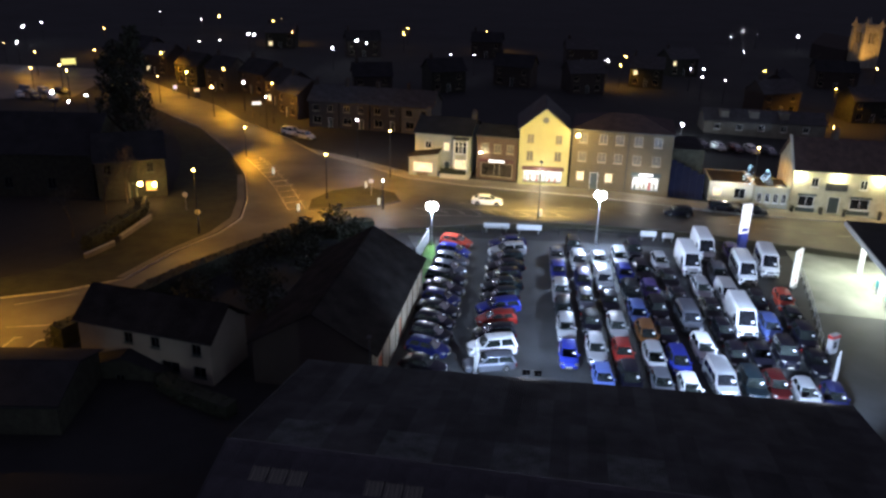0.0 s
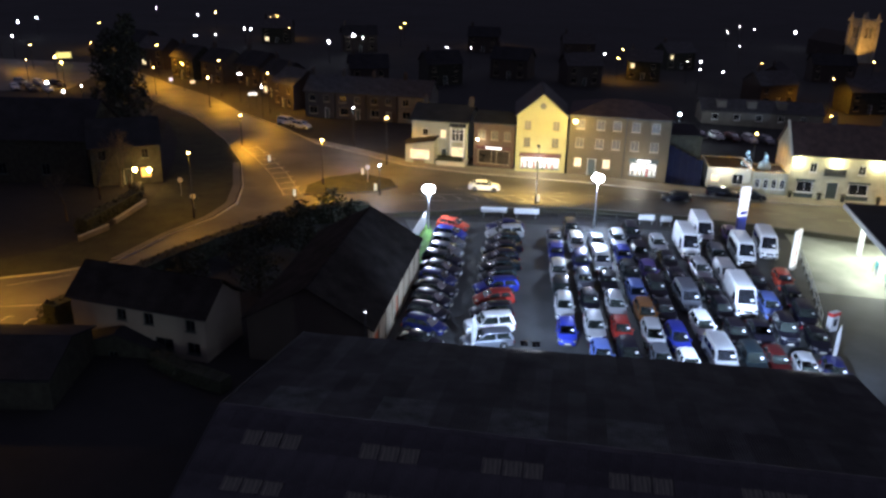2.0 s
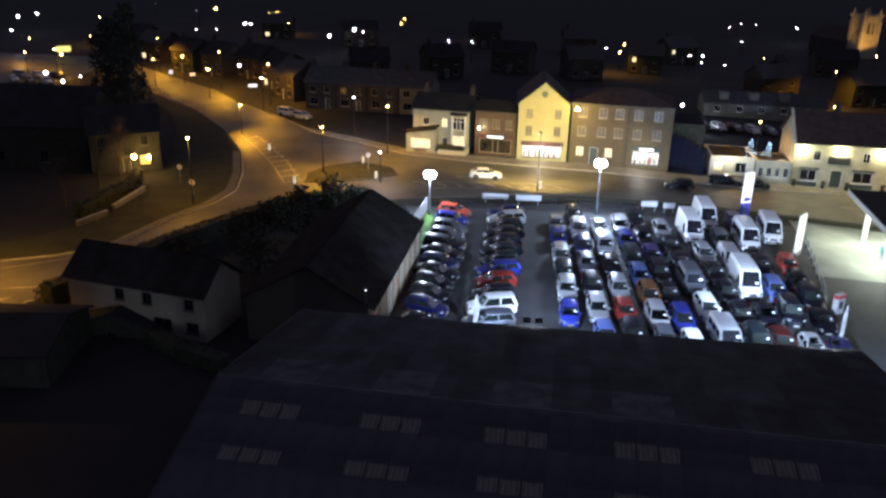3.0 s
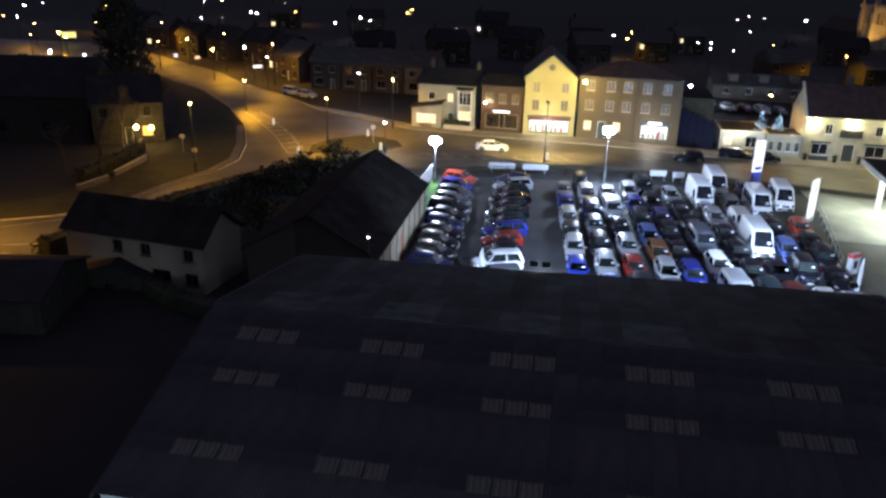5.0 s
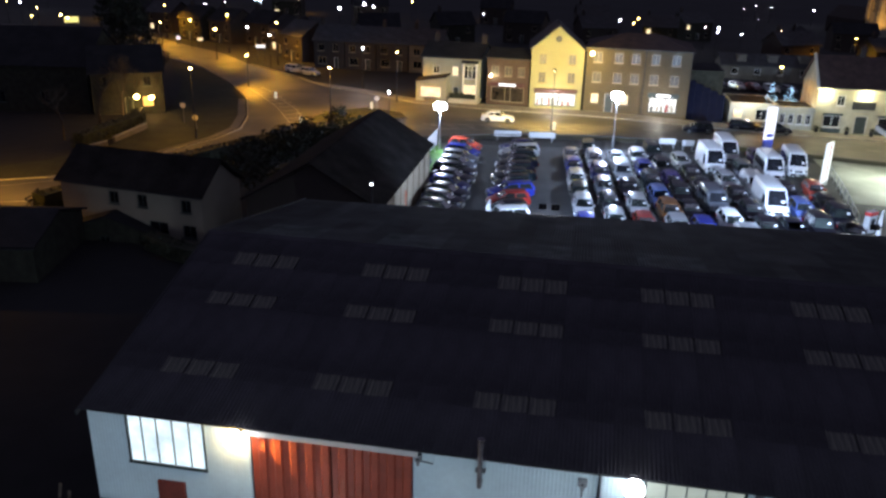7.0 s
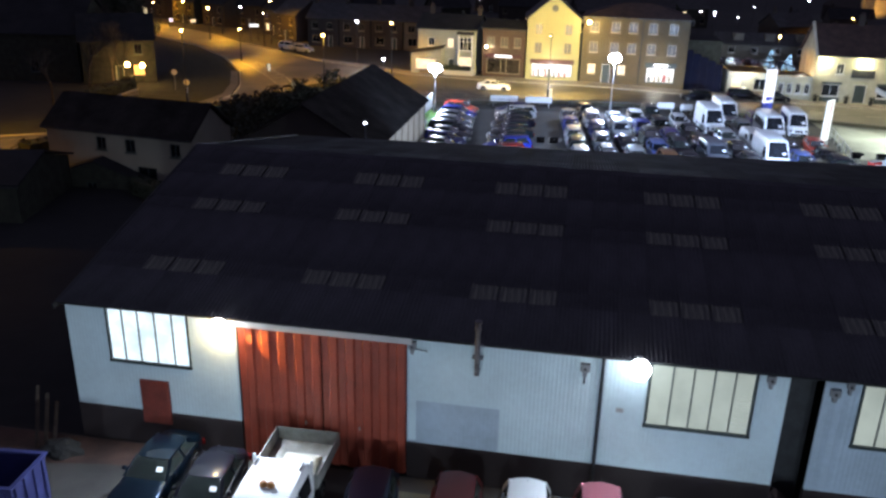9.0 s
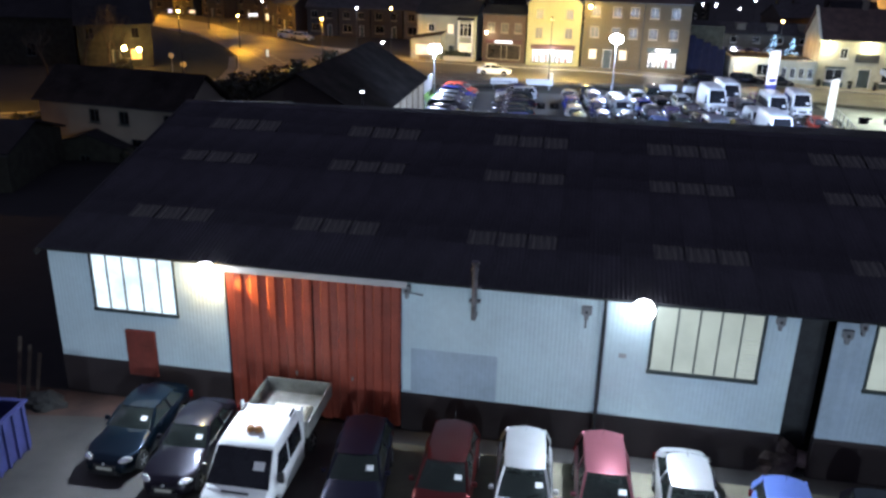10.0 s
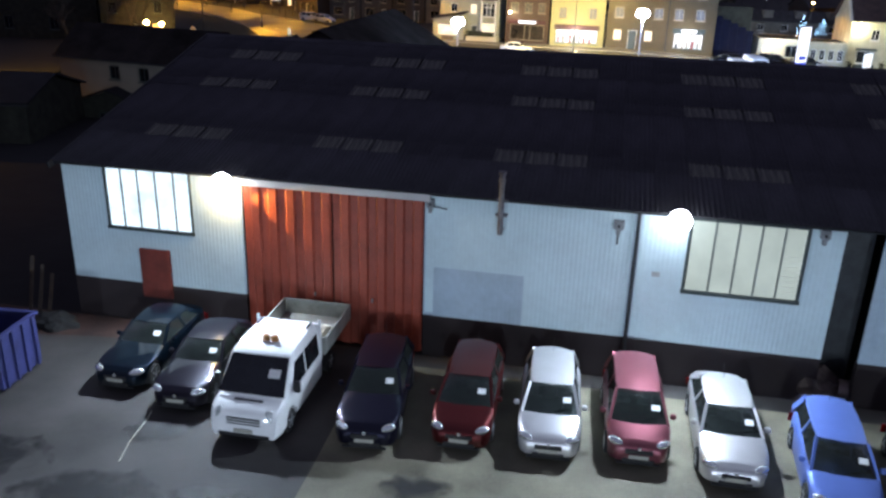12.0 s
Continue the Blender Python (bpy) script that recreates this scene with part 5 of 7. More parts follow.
# the block of columns, noses towards the workshop: (kind, colour, distance up the lot), and the line that each column stands on
BLOCK = [
    ((11.9, 63.3, 14.1, 87.8), [("hatch", "bright blue", 63.3), ("estate", "silver", 68.6), ("estate", "dark green", 72.6), ("estate", "silver", 77.3), ("hatch", "bright blue", 82.9), ("saloon", "grey", 87.6)]),
    ((14.2, 59.4, 16.5, 90.5), [("hatch", "light blue", 59.2), ("estate", "silver", 64.4), ("hatch", "black", 70.0), ("hatch", "grey", 75.2), ("mpv", "dark blue", 80.3), ("mpv", "silver", 86.0), ("estate", "black", 91.0)]),
    ((16.5, 59.5, 18.7, 86.6), [("mpv", "navy", 59.4), ("hatch", "red", 63.9), ("estate", "silver", 69.0), ("saloon", "black", 75.0), ("small", "silver", 80.3), ("saloon", "white", 86.6)]),
    ((19.0, 58.7, 21.2, 87.6), [("hatch", "grey", 58.6), ("mpv", "silver", 62.9), ("mpv", "brown", 67.5), ("estate", "light blue", 72.0), ("mpv", "dark green", 77.4), ("hatch", "bright blue", 82.4), ("estate", "silver", 87.4)]),
    ((21.1, 58.1, 23.4, 90.3), [("hatch", "white", 57.8), ("mpv", "bright blue", 62.4), ("saloon", "black", 68.2), ("estate", "dark purple", 73.4), ("hatch", "purple", 78.0), ("estate", "dark purple", 83.5), ("suv", "black", 89.6)]),
    ((24.0, 59.3, 25.8, 86.4), [("mid", "silver", 59.2), ("estate", "white", 65.0), ("mid", "grey", 71.2), ("saloon", "navy", 76.6), ("saloon", "black", 81.6), ("hatch", "silver", 86.6)]),
    ((26.6, 58.8, 29.4, 90.0), [("suv", "dark green", 58.6), ("hatch", "dark purple", 64.0), ("hatch", "black", 69.0), ("saloon", "black", 74.0), ("estate", "silver", 79.0), ("panel", "white", 86.6)]),
    ((28.6, 59.0, 32.4, 92.5), [("hatch", "dark red", 58.8), ("saloon", "black", 64.3), ("panel", "white", 71.6), ("small", "white", 78.0), ("suv", "grey", 83.2), ("panel", "white", 91.6)]),
    ((30.6, 57.5, 35.6, 90.6), [("hatch", "silver", 57.6), ("suv", "black", 64.8), ("estate", "light blue", 70.2), ("hatch", "black", 76.6), ("minibus", "white", 84.8), ("hatch", "purple", 91.2)]),
    ((32.6, 56.9, 38.6, 87.4), [("hatch", "dark blue", 57.0), ("saloon", "black", 63.4), ("suv", "navy", 68.2), ("hatch", "black", 72.8), ("hatch", "orange", 77.4), ("minibus", "white", 87.6)]),
]
SMALL = [("hatch", "dark purple", 32.2, 82.0), ("estate", "black", 32.2, 87.0)]
rng = random.Random(7)
for (xa, ya, xb, yb), row in BLOCK:
    slant = math.degrees(math.atan2(xb - xa, yb - ya))
    for kind, colour, y in row:
        x = xa + (xb - xa) * (y - ya) / (yb - ya)
        vehicle(kind, colour, x + rng.uniform(-0.1, 0.1), y, -slant * 0.9 + rng.uniform(-1.5, 1.5), "vehicles in the sales lot", "nose out in the sales lot")
# the two herringbone rows beside the shed
ROW_A = [("coupe", "dark purple", 61.2), ("hatch", "dark blue", 64.2), ("hatch", "black", 67.0), ("hatch", "navy", 69.7), ("saloon", "black", 72.4), ("hatch", "dark blue", 75.0), ("saloon", "navy", 77.6), ("estate", "navy", 80.3), ("hatch", "grey", 83.0), ("hatch", "grey", 85.8), ("hatch", "bright blue", 88.6), ("hatch", "orange", 91.8)]
for kind, colour, y in ROW_A:
    x = np.interp(y, (61, 93), (-0.9, 2.5))
    vehicle(kind, colour, x, y, 68 + rng.uniform(-2, 2), "vehicles along the shed", "aslant beside the long shed")
ROW_B = [("estate", "grey", 61.6), ("suv", "white", 64.4), ("hatch", "black", 67.4), ("hatch", "red", 70.4), ("estate", "bright blue", 73.2), ("hatch", "dark green", 75.9), ("saloon", "dark green", 78.6), ("hatch", "navy", 81.3), ("saloon", "black", 84.0), ("hatch", "dark green", 86.6), ("estate", "silver", 89.2), ("saloon", "dark blue", 91.8)]
for kind, colour, y in ROW_B:
    x = np.interp(y, (61, 91), (4.7, 8.6))
    vehicle(kind, colour, x, y, -78 + rng.uniform(-2, 2), "vehicles in the middle row", "aslant in the middle row")
# the yard before the workshop
YARD_CARS = [("long_saloon", "teal", -9.35, 23.6, -9.5), ("long_saloon", "dark purple", -7.3, 22.6, -6.5), ("long_estate", "navy", -1.8, 21.1, -2.8), ("five_door", "dark red", 0.92, 21.1, -8),
             ("five_door", "pale silver", 3.25, 20.8, -6.6), ("mpv", "magenta", 5.63, 20.6, -7), ("big_saloon", "pale silver", 8.05, 20.05, -9), ("five_door", "light blue", 10.42, 18.5, -13), ("hatch", "dark purple", 12.9, 18.3, -13)]
for kind, colour, x, y, turn in YARD_CARS:
    vehicle(kind, colour, x, y, turn, "vehicles in the yard", "nose out before the workshop")


TRUCK = pose(-4.72, 21.95, YARD + 0.03, 0, 0, -9) @ Matrix.Diagonal((1.04, 1.04, 1.0, 1))
M_BED = mat("grey_bed_paint", (0.24, 0.24, 0.22), 0.6, vary=0.3, scale=2, fine=14)


def tipper():
    """Crew-cab tipper: cab, drop-side bed with a pale load, amber beacon."""
    t = thing("tipper_truck", TRUCK, "white crew-cab tipper truck with a pale load in its bed", "truck")
    wm = PAINT_MATS["white"]
    L, W = 5.9, 1.98
    f = -L / 2
    hw = W / 2
    tops = [(0, 0.60), (0.05, 0.90), (0.12, 1.02), (0.66, 1.24), (1.36, 2.02), (1.52, 2.13), (2.4, 2.19), (3.28, 2.16), (3.36, 2.02)]
    r, arch = 0.34, 0.41
    ax = (f + 0.95, f + 4.35)
    ys = {f + d for d, _ in tops} | {ax[0] + arch * math.sin(radians(k)) for k in (-89.9, -65, -35, 0, 35, 65, 89.9)} | {f + 0.4, f + 1.1, f + 2.1}
    bm, rings = bmesh.new(), []
    for y in sorted(ys):
        zt = float(np.interp(y - f, *zip(*tops)))
        u = max(0.0, 1 - (y - f) / 0.5)
        w = hw * (1 - 0.12 * u ** 2)
        zb = 0.30
        if abs(y - ax[0]) < arch:
            zb = max(zb, r + math.sqrt(arch ** 2 - (y - ax[0]) ** 2))
        k = min(1.0, max(0.0, (zt - 1.0) / 1.2))
        side = [(0, zb), (w * 0.94, zb), (w, zb + 0.12), (w, min(zt - 0.08, 1.08)), (w * (1 - 0.05 * k), zb + 0.78 * (zt - zb)), (w * (0.97 - 0.10 * k), zt - 0.08), (w * (0.90 - 0.09 * k), zt - 0.015), (0, zt + 0.015)]
        rings.append([bm.verts.new((x, y, z)) for x, z in side] + [bm.verts.new((-x, y, z)) for x, z in side[-2:0:-1]])
    n = len(rings[0])
    for a, c in zip(rings, rings[1:]):
        for i in range(n):
            bm.faces.new((a[i], a[(i + 1) % n], c[(i + 1) % n], c[i]))
    bm.faces.new(rings[0][::-1]), bm.faces.new(rings[-1])
    cab = part("cab", bm, wm, t, smooth_faces=True)
    part("windscreen", slab(bmesh.new(), [(-0.91, f + 0.60, 1.25), (0.91, f + 0.60, 1.25), (0.80, f + 1.36, 2.05), (-0.80, f + 1.36, 2.05)], 0.012), M_PANE, cab, "dark windscreen")
    for s in (-1, 1):
        for a, c, lean in ((f + 1.02, f + 2.02, 0.40), (f + 2.14, f + 3.14, 0.0)):
            q = [(s * 0.992, a, 1.25), (s * 0.992, c, 1.25), (s * 0.93, c, 1.92), (s * 0.93, a + lean, 1.92)]
            part("side_window", slab(bmesh.new(), q if s > 0 else q[::-1], 0.01), M_PANE, cab)
        bm = bmesh.new()
        bmesh.ops.create_uvsphere(bm, u_segments=12, v_segments=8, radius=1, matrix=Matrix.Translation((s * 0.76, f + 0.12, 0.90)) @ Matrix.Rotation(radians(s * 34), 4, "Z") @ Matrix.Rotation(radians(-24), 4, "X") @ Matrix.Rotation(radians(s * -28), 4, "Y") @ Matrix.Diagonal((0.12, 0.055, 0.25, 1)))
        part("headlight", bm, M_LENSD, cab, "clouded headlight", True)
        part("roof_rail", B((s * 0.74 - 0.02, s * 0.74 + 0.02, f + 2.9, f + 3.3, 2.17, 2.24), bevel=0.01), M_BLACK, cab)
        part("mirror", B((s * 1.12 - 0.10, s * 1.12 + 0.08, f + 1.0, f + 1.13, 1.20, 1.55), bevel=0.03), M_BLACK, cab)
    part("grille", B(*[(-0.46, 0.46, f - 0.012, f + 0.09, z, z + 0.035) for z in (0.66, 0.74, 0.82)], (-0.70, 0.70, f - 0.03, f + 0.06, 0.30, 0.40), (-0.40, 0.40, f + 0.40, f + 0.47, 1.155, 1.19), bevel=0.01), M_BLACK, cab)
    part("number_plate", B((-0.26, 0.26, f - 0.045, f - 0.032, 0.44, 0.55)), M_PLATE, cab)
    part("price_card", slab(bmesh.new(), [(0.36, f + 0.91, 1.635), (0.68, f + 0.91, 1.635), (0.68, f + 1.08, 1.815), (0.36, f + 1.08, 1.815)], 0.004), M_CARD, cab, "white price card")
    bm = lathe(bmesh.new(), [(0.13, 2.20), (0.13, 2.24), (0.10, 2.25), (0.10, 2.33), (0.06, 2.36)], 14, "z", (-0.1, f + 2.0, 0))
    lathe(bm, [(0.13, 2.20), (0.13, 2.24), (0.10, 2.25), (0.10, 2.33), (0.06, 2.36)], 14, "z", (0.14, f + 2.0, 0))
    part("beacon", bm, mat("amber_beacon", (0.25, 0.11, 0.03), 0.4), t, "dull amber roof beacon")
    y0, y1 = f + 3.48, f + 5.92
    bed = part("bed", B((-1.08, 1.08, y0, y1, 1.05, 1.12), (-0.45, -0.33, y0 - 0.2, y1 - 0.1, 0.70, 1.05), (0.33, 0.45, y0 - 0.2, y1 - 0.1, 0.70, 1.05)), M_BED, t)
    for q in ((-1.12, -1.07, y0, y1), (1.07, 1.12, y0, y1), (-1.07, 1.07, y0, y0 + 0.05), (-1.07, 1.07, y1 - 0.05, y1)):
        part("side_board", B((*q, 1.12, 1.64), bevel=0.012), M_BED, bed, "grey metal drop side")
    part("headboard", B((-0.92, 0.92, y0 - 0.06, y0 - 0.01, 0.95, 2.02), (-0.96, 0.96, y0 - 0.09, y0 - 0.005, 2.02, 2.12), (-0.98, -0.90, y0 - 0.08, y0 - 0.01, 0.9, 2.24), (0.90, 0.98, y0 - 0.08, y0 - 0.01, 0.9, 2.24), bevel=0.012), wm, bed)
    bm = B((-0.50, 0.78, y0 + 0.25, y0 + 1.55, 1.122, 1.28), (-0.40, 0.70, y0 + 0.38, y0 + 1.4, 1.28, 1.34), bevel=0.06)
    tagged(part("pallet_load", bm, M_CREAM), "pale wrapped load lying in the truck bed", "load").matrix_basis = TRUCK
    for y in ax:
        for s in (-1, 1):
            w = new("wheel", TYRE)
            w.parent = t
            w.matrix_basis = Matrix.Translation((s * 0.84, y, r)) @ Matrix.Scale(r / 0.315, 4)
            rim = new("rim", RIM)
            rim.parent = w


tipper()


# ---------------------------------------------------------------- buildings
L1 = G_ROOM
M_MAROON = mat("maroon_fascia", (0.06, 0.018, 0.018), 0.6, vary=0.2, scale=2, fine=20)
# white house with a lean-to front
wh = house("white_house", -3.65, 125.7, -13.5, 8.9, 8.0, 6.5, 8.2, M_DULLWHITE, M_CANOPY, "cream rendered house with lit bay windows", [(1.6, 3.9, 1.0, 1.2), (4.6, 3.8, 0.9, 1.3, L1), (6.4, 3.4, 1.9, 1.9), (6.4, 0.9, 1.9, 1.6, L1)], "side", (4.7, 0, 0.95, 2.1, M_FRAMED), None, ((1.2, 4, 1.0), (8.6, 4, 1.0)))


def leanto():
    w = part("porch", prism(bmesh.new(), [(-0.4, -0.6), (4.2, -0.6), (4.2, 3.75), (-0.4, 2.95)], -2.4, -0.002, "xz"), M_DULLWHITE, wh, "low cream lean-to")
    part("porch_roof", slab(bmesh.new(), [(-0.6, -2.6, 2.98), (4.4, -2.6, 3.85), (4.4, 0.0, 4.05), (-0.6, 0.0, 3.18)], 0.12), M_CANOPY, w, "dark roofing rising to one side")
    part("panel", B((0.9, 2.7, -2.43, -2.402, -0.1, 0.7)), M_WOOD, w, "brown boarded panel below the window")
    for a, b in ((0.4, 3.4),):
        part("pane", B((a, b, -2.46, -2.405, 0.9, 2.2)), L1, w)
        part("sill", B((a - 0.1, b + 0.1, -2.52, -2.402, 0.78, 0.88)), M_FRAME, w)
        for k in (0.0, 0.25, 0.5, 0.75, 1.0):
            part("glazing_bar", B((a + (b - a) * k - 0.04, a + (b - a) * k + 0.04, -2.50, -2.461, 0.89, 2.2)), M_FRAME, w)
        part("window_head", B((a - 0.1, b + 0.1, -2.52, -2.402, 2.201, 2.30)), M_FRAME, w)
    for s in (6.3, 8.4):
        part("bay_post", B((s - 0.1, s + 0.1, -0.5, -0.002, 0, 5.9)), M_FRAME, wh)
    part("bay_roof", slab(bmesh.new(), [(6.1, -0.65, 5.75), (8.7, -0.65, 5.75), (8.7, 0, 6.1), (6.1, 0, 6.1)], 0.08), M_SLATE, wh)
    for s, z0, z1 in ((6.4, 0.9, 2.5), (6.4, 3.4, 5.3)):
        for k in (0.62, 1.26):
            part("bay_mullion", B((s + k - 0.05, s + k + 0.05, -0.10, 0.05, z0, z1)), M_FRAME, wh)
        part("bay_transom", B((s, s + 1.9, -0.08, 0.05, z0 + (z1 - z0) * 0.68, z0 + (z1 - z0) * 0.68 + 0.07)), M_FRAME, wh)
    part("terrace_wall", B((4.7, 9.1, -2.9, -2.7, -0.5, 0.85), (8.9, 9.1, -2.7, -0.05, -0.5, 0.85), bevel=0.02), M_CREAM, wh, "low cream garden wall")


leanto()
house("brick_shop", 5.95, 122.4, -15, 6.4, 8.0, 6.9, 7.8, M_BRICKR, M_CANOPY, "small red brick shop with a lit sign", [(0.7, 4.3, 1.1, 1.4, M_NET), (2.7, 4.3, 1.1, 1.4, M_NET), (4.7, 4.3, 1.0, 1.4, M_NET)], "side", None, (0.7, 5.0, 2.7, M_SHOPDIM, M_MAROON, True), frame_mat=M_FRAMEB)
yellow = house("yellow_shop", 12.15, 119.3, -5.5, 7.5, 11.0, 8.6, 11.75, M_YELLOW, M_SLATE, "tall yellow gabled shop with a bright ground floor window", [(1.1, 6.45, 1.1, 1.5, M_NET), (5.3, 6.45, 1.1, 1.5, M_NET), (1.1, 3.8, 1.1, 1.6, M_NET), (5.3, 3.8, 1.1, 1.6, M_NET)], "front", None, (0.8, 5.9, 2.4, G_SHOP, M_MAROON, False), frame_mat=M_BLIND)
block = house("brick_block", 19.9, 118.2, -12.2, 14.5, 10.0, 9.2, 10.9, M_BRICK, M_TILE, "three-storey brown brick block with white windows over a lit shop",
      [(s, z, 1.2, 1.45, M_NET) for z in (7.1, 4.3) for s in (1.0, 3.9, 6.3, 9.0, 11.8)] + [(1.0, 1.3, 1.1, 1.4, L1), (5.2, 1.3, 1.1, 1.4, L1)], "hip", (3.0, 0, 1.2, 2.7, M_FRAMED), (9.2, 3.9, 2.6, G_SHOP, M_FRAMED, True), frame_mat=M_FRAMEB)
bm = bmesh.new()
tube(bm, (8.2, -0.08, 9.1), (8.2, -0.08, 0.0), 0.06, 0.06, 8)
part("downpipe", bm, M_DARK, block, "dark downpipe")
part("round_vent", lathe(bmesh.new(), [(0.46, -0.05), (0.46, -0.005)], 20, "y", (3.75, 0, 10.1)), M_DARK, yellow, "dark round gable vent")
# dark side building and pub
house("pub_annexe", 40.2, 115.2, -9, 6.2, 7.0, 3.0, 4.4, M_CREAM, M_CANOPY, "single-storey cream annexe strung with lights", [(0.6, 0.8, 1.2, 1.3, L1), (3.6, 0.6, 1.6, 1.6)], "flat")
house("pub_link", 46.3, 113.4, -9, 4.9, 5.0, 3.1, 4.3, M_STONE, M_CANOPY, "low stone link with four small windows", [(0.4 + i * 1.15, 0.7, 0.7, 1.4) for i in range(4)], "flat")
pub = house("pub", 51.0, 112.2, -9.5, 26.0, 9.0, 6.3, 9.9, M_STONE, M_TILE, "pale stone pub washed by warm wall lamps", [(2.6, 3.8, 1.0, 1.4), (9.2, 3.8, 1.0, 1.4), (14.6, 3.8, 1.0, 1.4), (19.0, 3.8, 1.0, 1.4), (1.2, 0.8, 2.2, 1.6), (8.3, 0.8, 2.6, 1.6), (14.2, 0.9, 2.6, 1.5, L1), (19.0, 0.9, 2.2, 1.5, L1)], "side", (5.3, 0, 1.6, 2.5, M_FRAMED), None, ((6.0, 4.5, 1.2), (13, 4.5, 1.2)))
part("name_board", B((4.6, 7.6, -0.10, -0.002, 3.4, 4.5), bevel=0.02), M_DARK, pub, "dark name board")
part("parapet", slab(bmesh.new(), [(-0.36, -0.3, 5.9), (-0.06, -0.3, 5.9), (-0.06, 4.5, 10.1), (-0.36, 4.5, 10.1)], 0.3), M_CREAM, pub, "cream gable coping")
# long low shed beside the lot
SHED = pose(-4.75, 57.0, 0.45, 0, 0, -9.4)


# roof colour taken down to paint in the dark that the lamps would lift
M_SHEDROOF = mat("dimmed_shed_roofing", (0.024, 0.021, 0.020), 0.95, spec=0.05, vary=0.4, scale=0.6, fine=7)


def build_shed():
    s = thing("shed", SHED, "long beige shed with a dark pitched roof and orange doors", "shed")
    n, w = 20.5, 10.2
    bm = bmesh.new()
    holed_wall(bm, n, -0.6, 3.9, 0.2, [(1.4, 3.0, 0, 2.6), (9.5, 10.6, 0, 2.3)])
    bmesh.ops.rotate(bm, verts=bm.verts, matrix=Matrix.Rotation(radians(90), 3, "Z"))
    part("long_wall", bm, M_BEIGE, s)
    for a, b in ((1.4, 3.0), (9.5, 10.6)):
        part("door", B((-0.16, -0.10, a + 0.02, b - 0.02, 0, 2.58 if a < 3 else 2.28)), M_ORANGE, s, "orange plank door")
        part("door_ledge", B((-0.10, -0.07, a + 0.05, b - 0.05, 0.5, 0.65), (-0.10, -0.07, a + 0.05, b - 0.05, 1.7, 1.85)), M_ORANGE, s)
    # gables coloured dark, as the ends that no lamp lights
    for y0, y1 in ((0.0, 0.2), (n - 0.2, n)):
        part("gable_wall", prism(bmesh.new(), [(-0.21, -0.6), (-w, -0.6), (-w, 3.9), (-w / 2, 6.75), (-0.21, 3.9)], y0, y1, "xz"), M_DIMBRICK, s, "gable end coloured dark as unlit")
    part("back_wall", B((-w, -w + 0.2, 0.21, n - 0.21, -0.6, 3.9)), M_BEIGE, s)
    k = 2.85 / (w / 2)
    bm = bmesh.new()
    slab(bm, [(0.35, -0.3, 3.9 - 0.35 * k), (0.35, n + 0.3, 3.9 - 0.35 * k), (-w / 2, n + 0.3, 6.85), (-w / 2, -0.3, 6.85)], 0.12)
    slab(bm, [(-w / 2, -0.3, 6.85), (-w / 2, n + 0.3, 6.85), (-w - 0.35, n + 0.3, 3.9 - 0.35 * k), (-w - 0.35, -0.3, 3.9 - 0.35 * k)], 0.12)
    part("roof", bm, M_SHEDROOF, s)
    for i in range(9):
        part("wall_post", B((0.003, 0.06, 0.2 + i * 2.5, 0.34 + i * 2.5, -0.5, 3.85)), M_WOOD, s)


build_shed()
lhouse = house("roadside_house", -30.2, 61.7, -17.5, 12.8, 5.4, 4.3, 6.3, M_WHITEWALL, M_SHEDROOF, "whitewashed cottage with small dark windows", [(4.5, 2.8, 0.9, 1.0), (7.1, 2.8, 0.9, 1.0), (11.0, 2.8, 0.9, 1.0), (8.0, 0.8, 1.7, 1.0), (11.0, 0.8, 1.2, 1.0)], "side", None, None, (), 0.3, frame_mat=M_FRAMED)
house("dark_barn", -53.4, 50.6, 0.5, 26.0, 8.0, 2.7, 3.9, M_UNLITWALL, M_CANOPY, "long unlit barn with a dark ridged roof", [(6, 1.2, 1.0, 1.0), (16, 1.2, 1.0, 1.0)], "side", (10.5, 0, 2.4, 2.3, M_DARK), base=0.3, category="barn", frame_mat=M_FRAMED)
house("outbuilding", -29.2, 59.0, -6, 7.2, 2.6, 1.1, 2.3, M_UNLITWALL, M_CANOPY, "low unlit outbuilding with a dark gabled roof", [(2.9, 0.1, 0.8, 0.7)], "front", None, base=0.15, category="outbuilding", frame_mat=M_FRAMED)
house("dark_hall", -69.0, 108.0, 0, 21.5, 13.0, 6.2, 10.4, M_UNLITWALL, M_CANOPY, "large unlit building with a long dark roof", [(3, 1.2, 1.2, 1.6), (9, 1.2, 1.2, 1.6), (15, 1.2, 1.2, 1.6)], "side", frame_mat=M_FRAMED)
house("villa", -46.5, 106.5, 20, 9, 8, 5.5, 8.4, M_UNLITWALL, M_CANOPY, "unlit brick villa with lamps at its porch", [(1.0, 3.6, 1.0, 1.4), (6.5, 3.6, 1.0, 1.4), (6.2, 0.9, 1.4, 1.4, G_HALL)], "side", (4, 0, 1.0, 2.2, M_FRAMED), frame_mat=M_FRAMED)
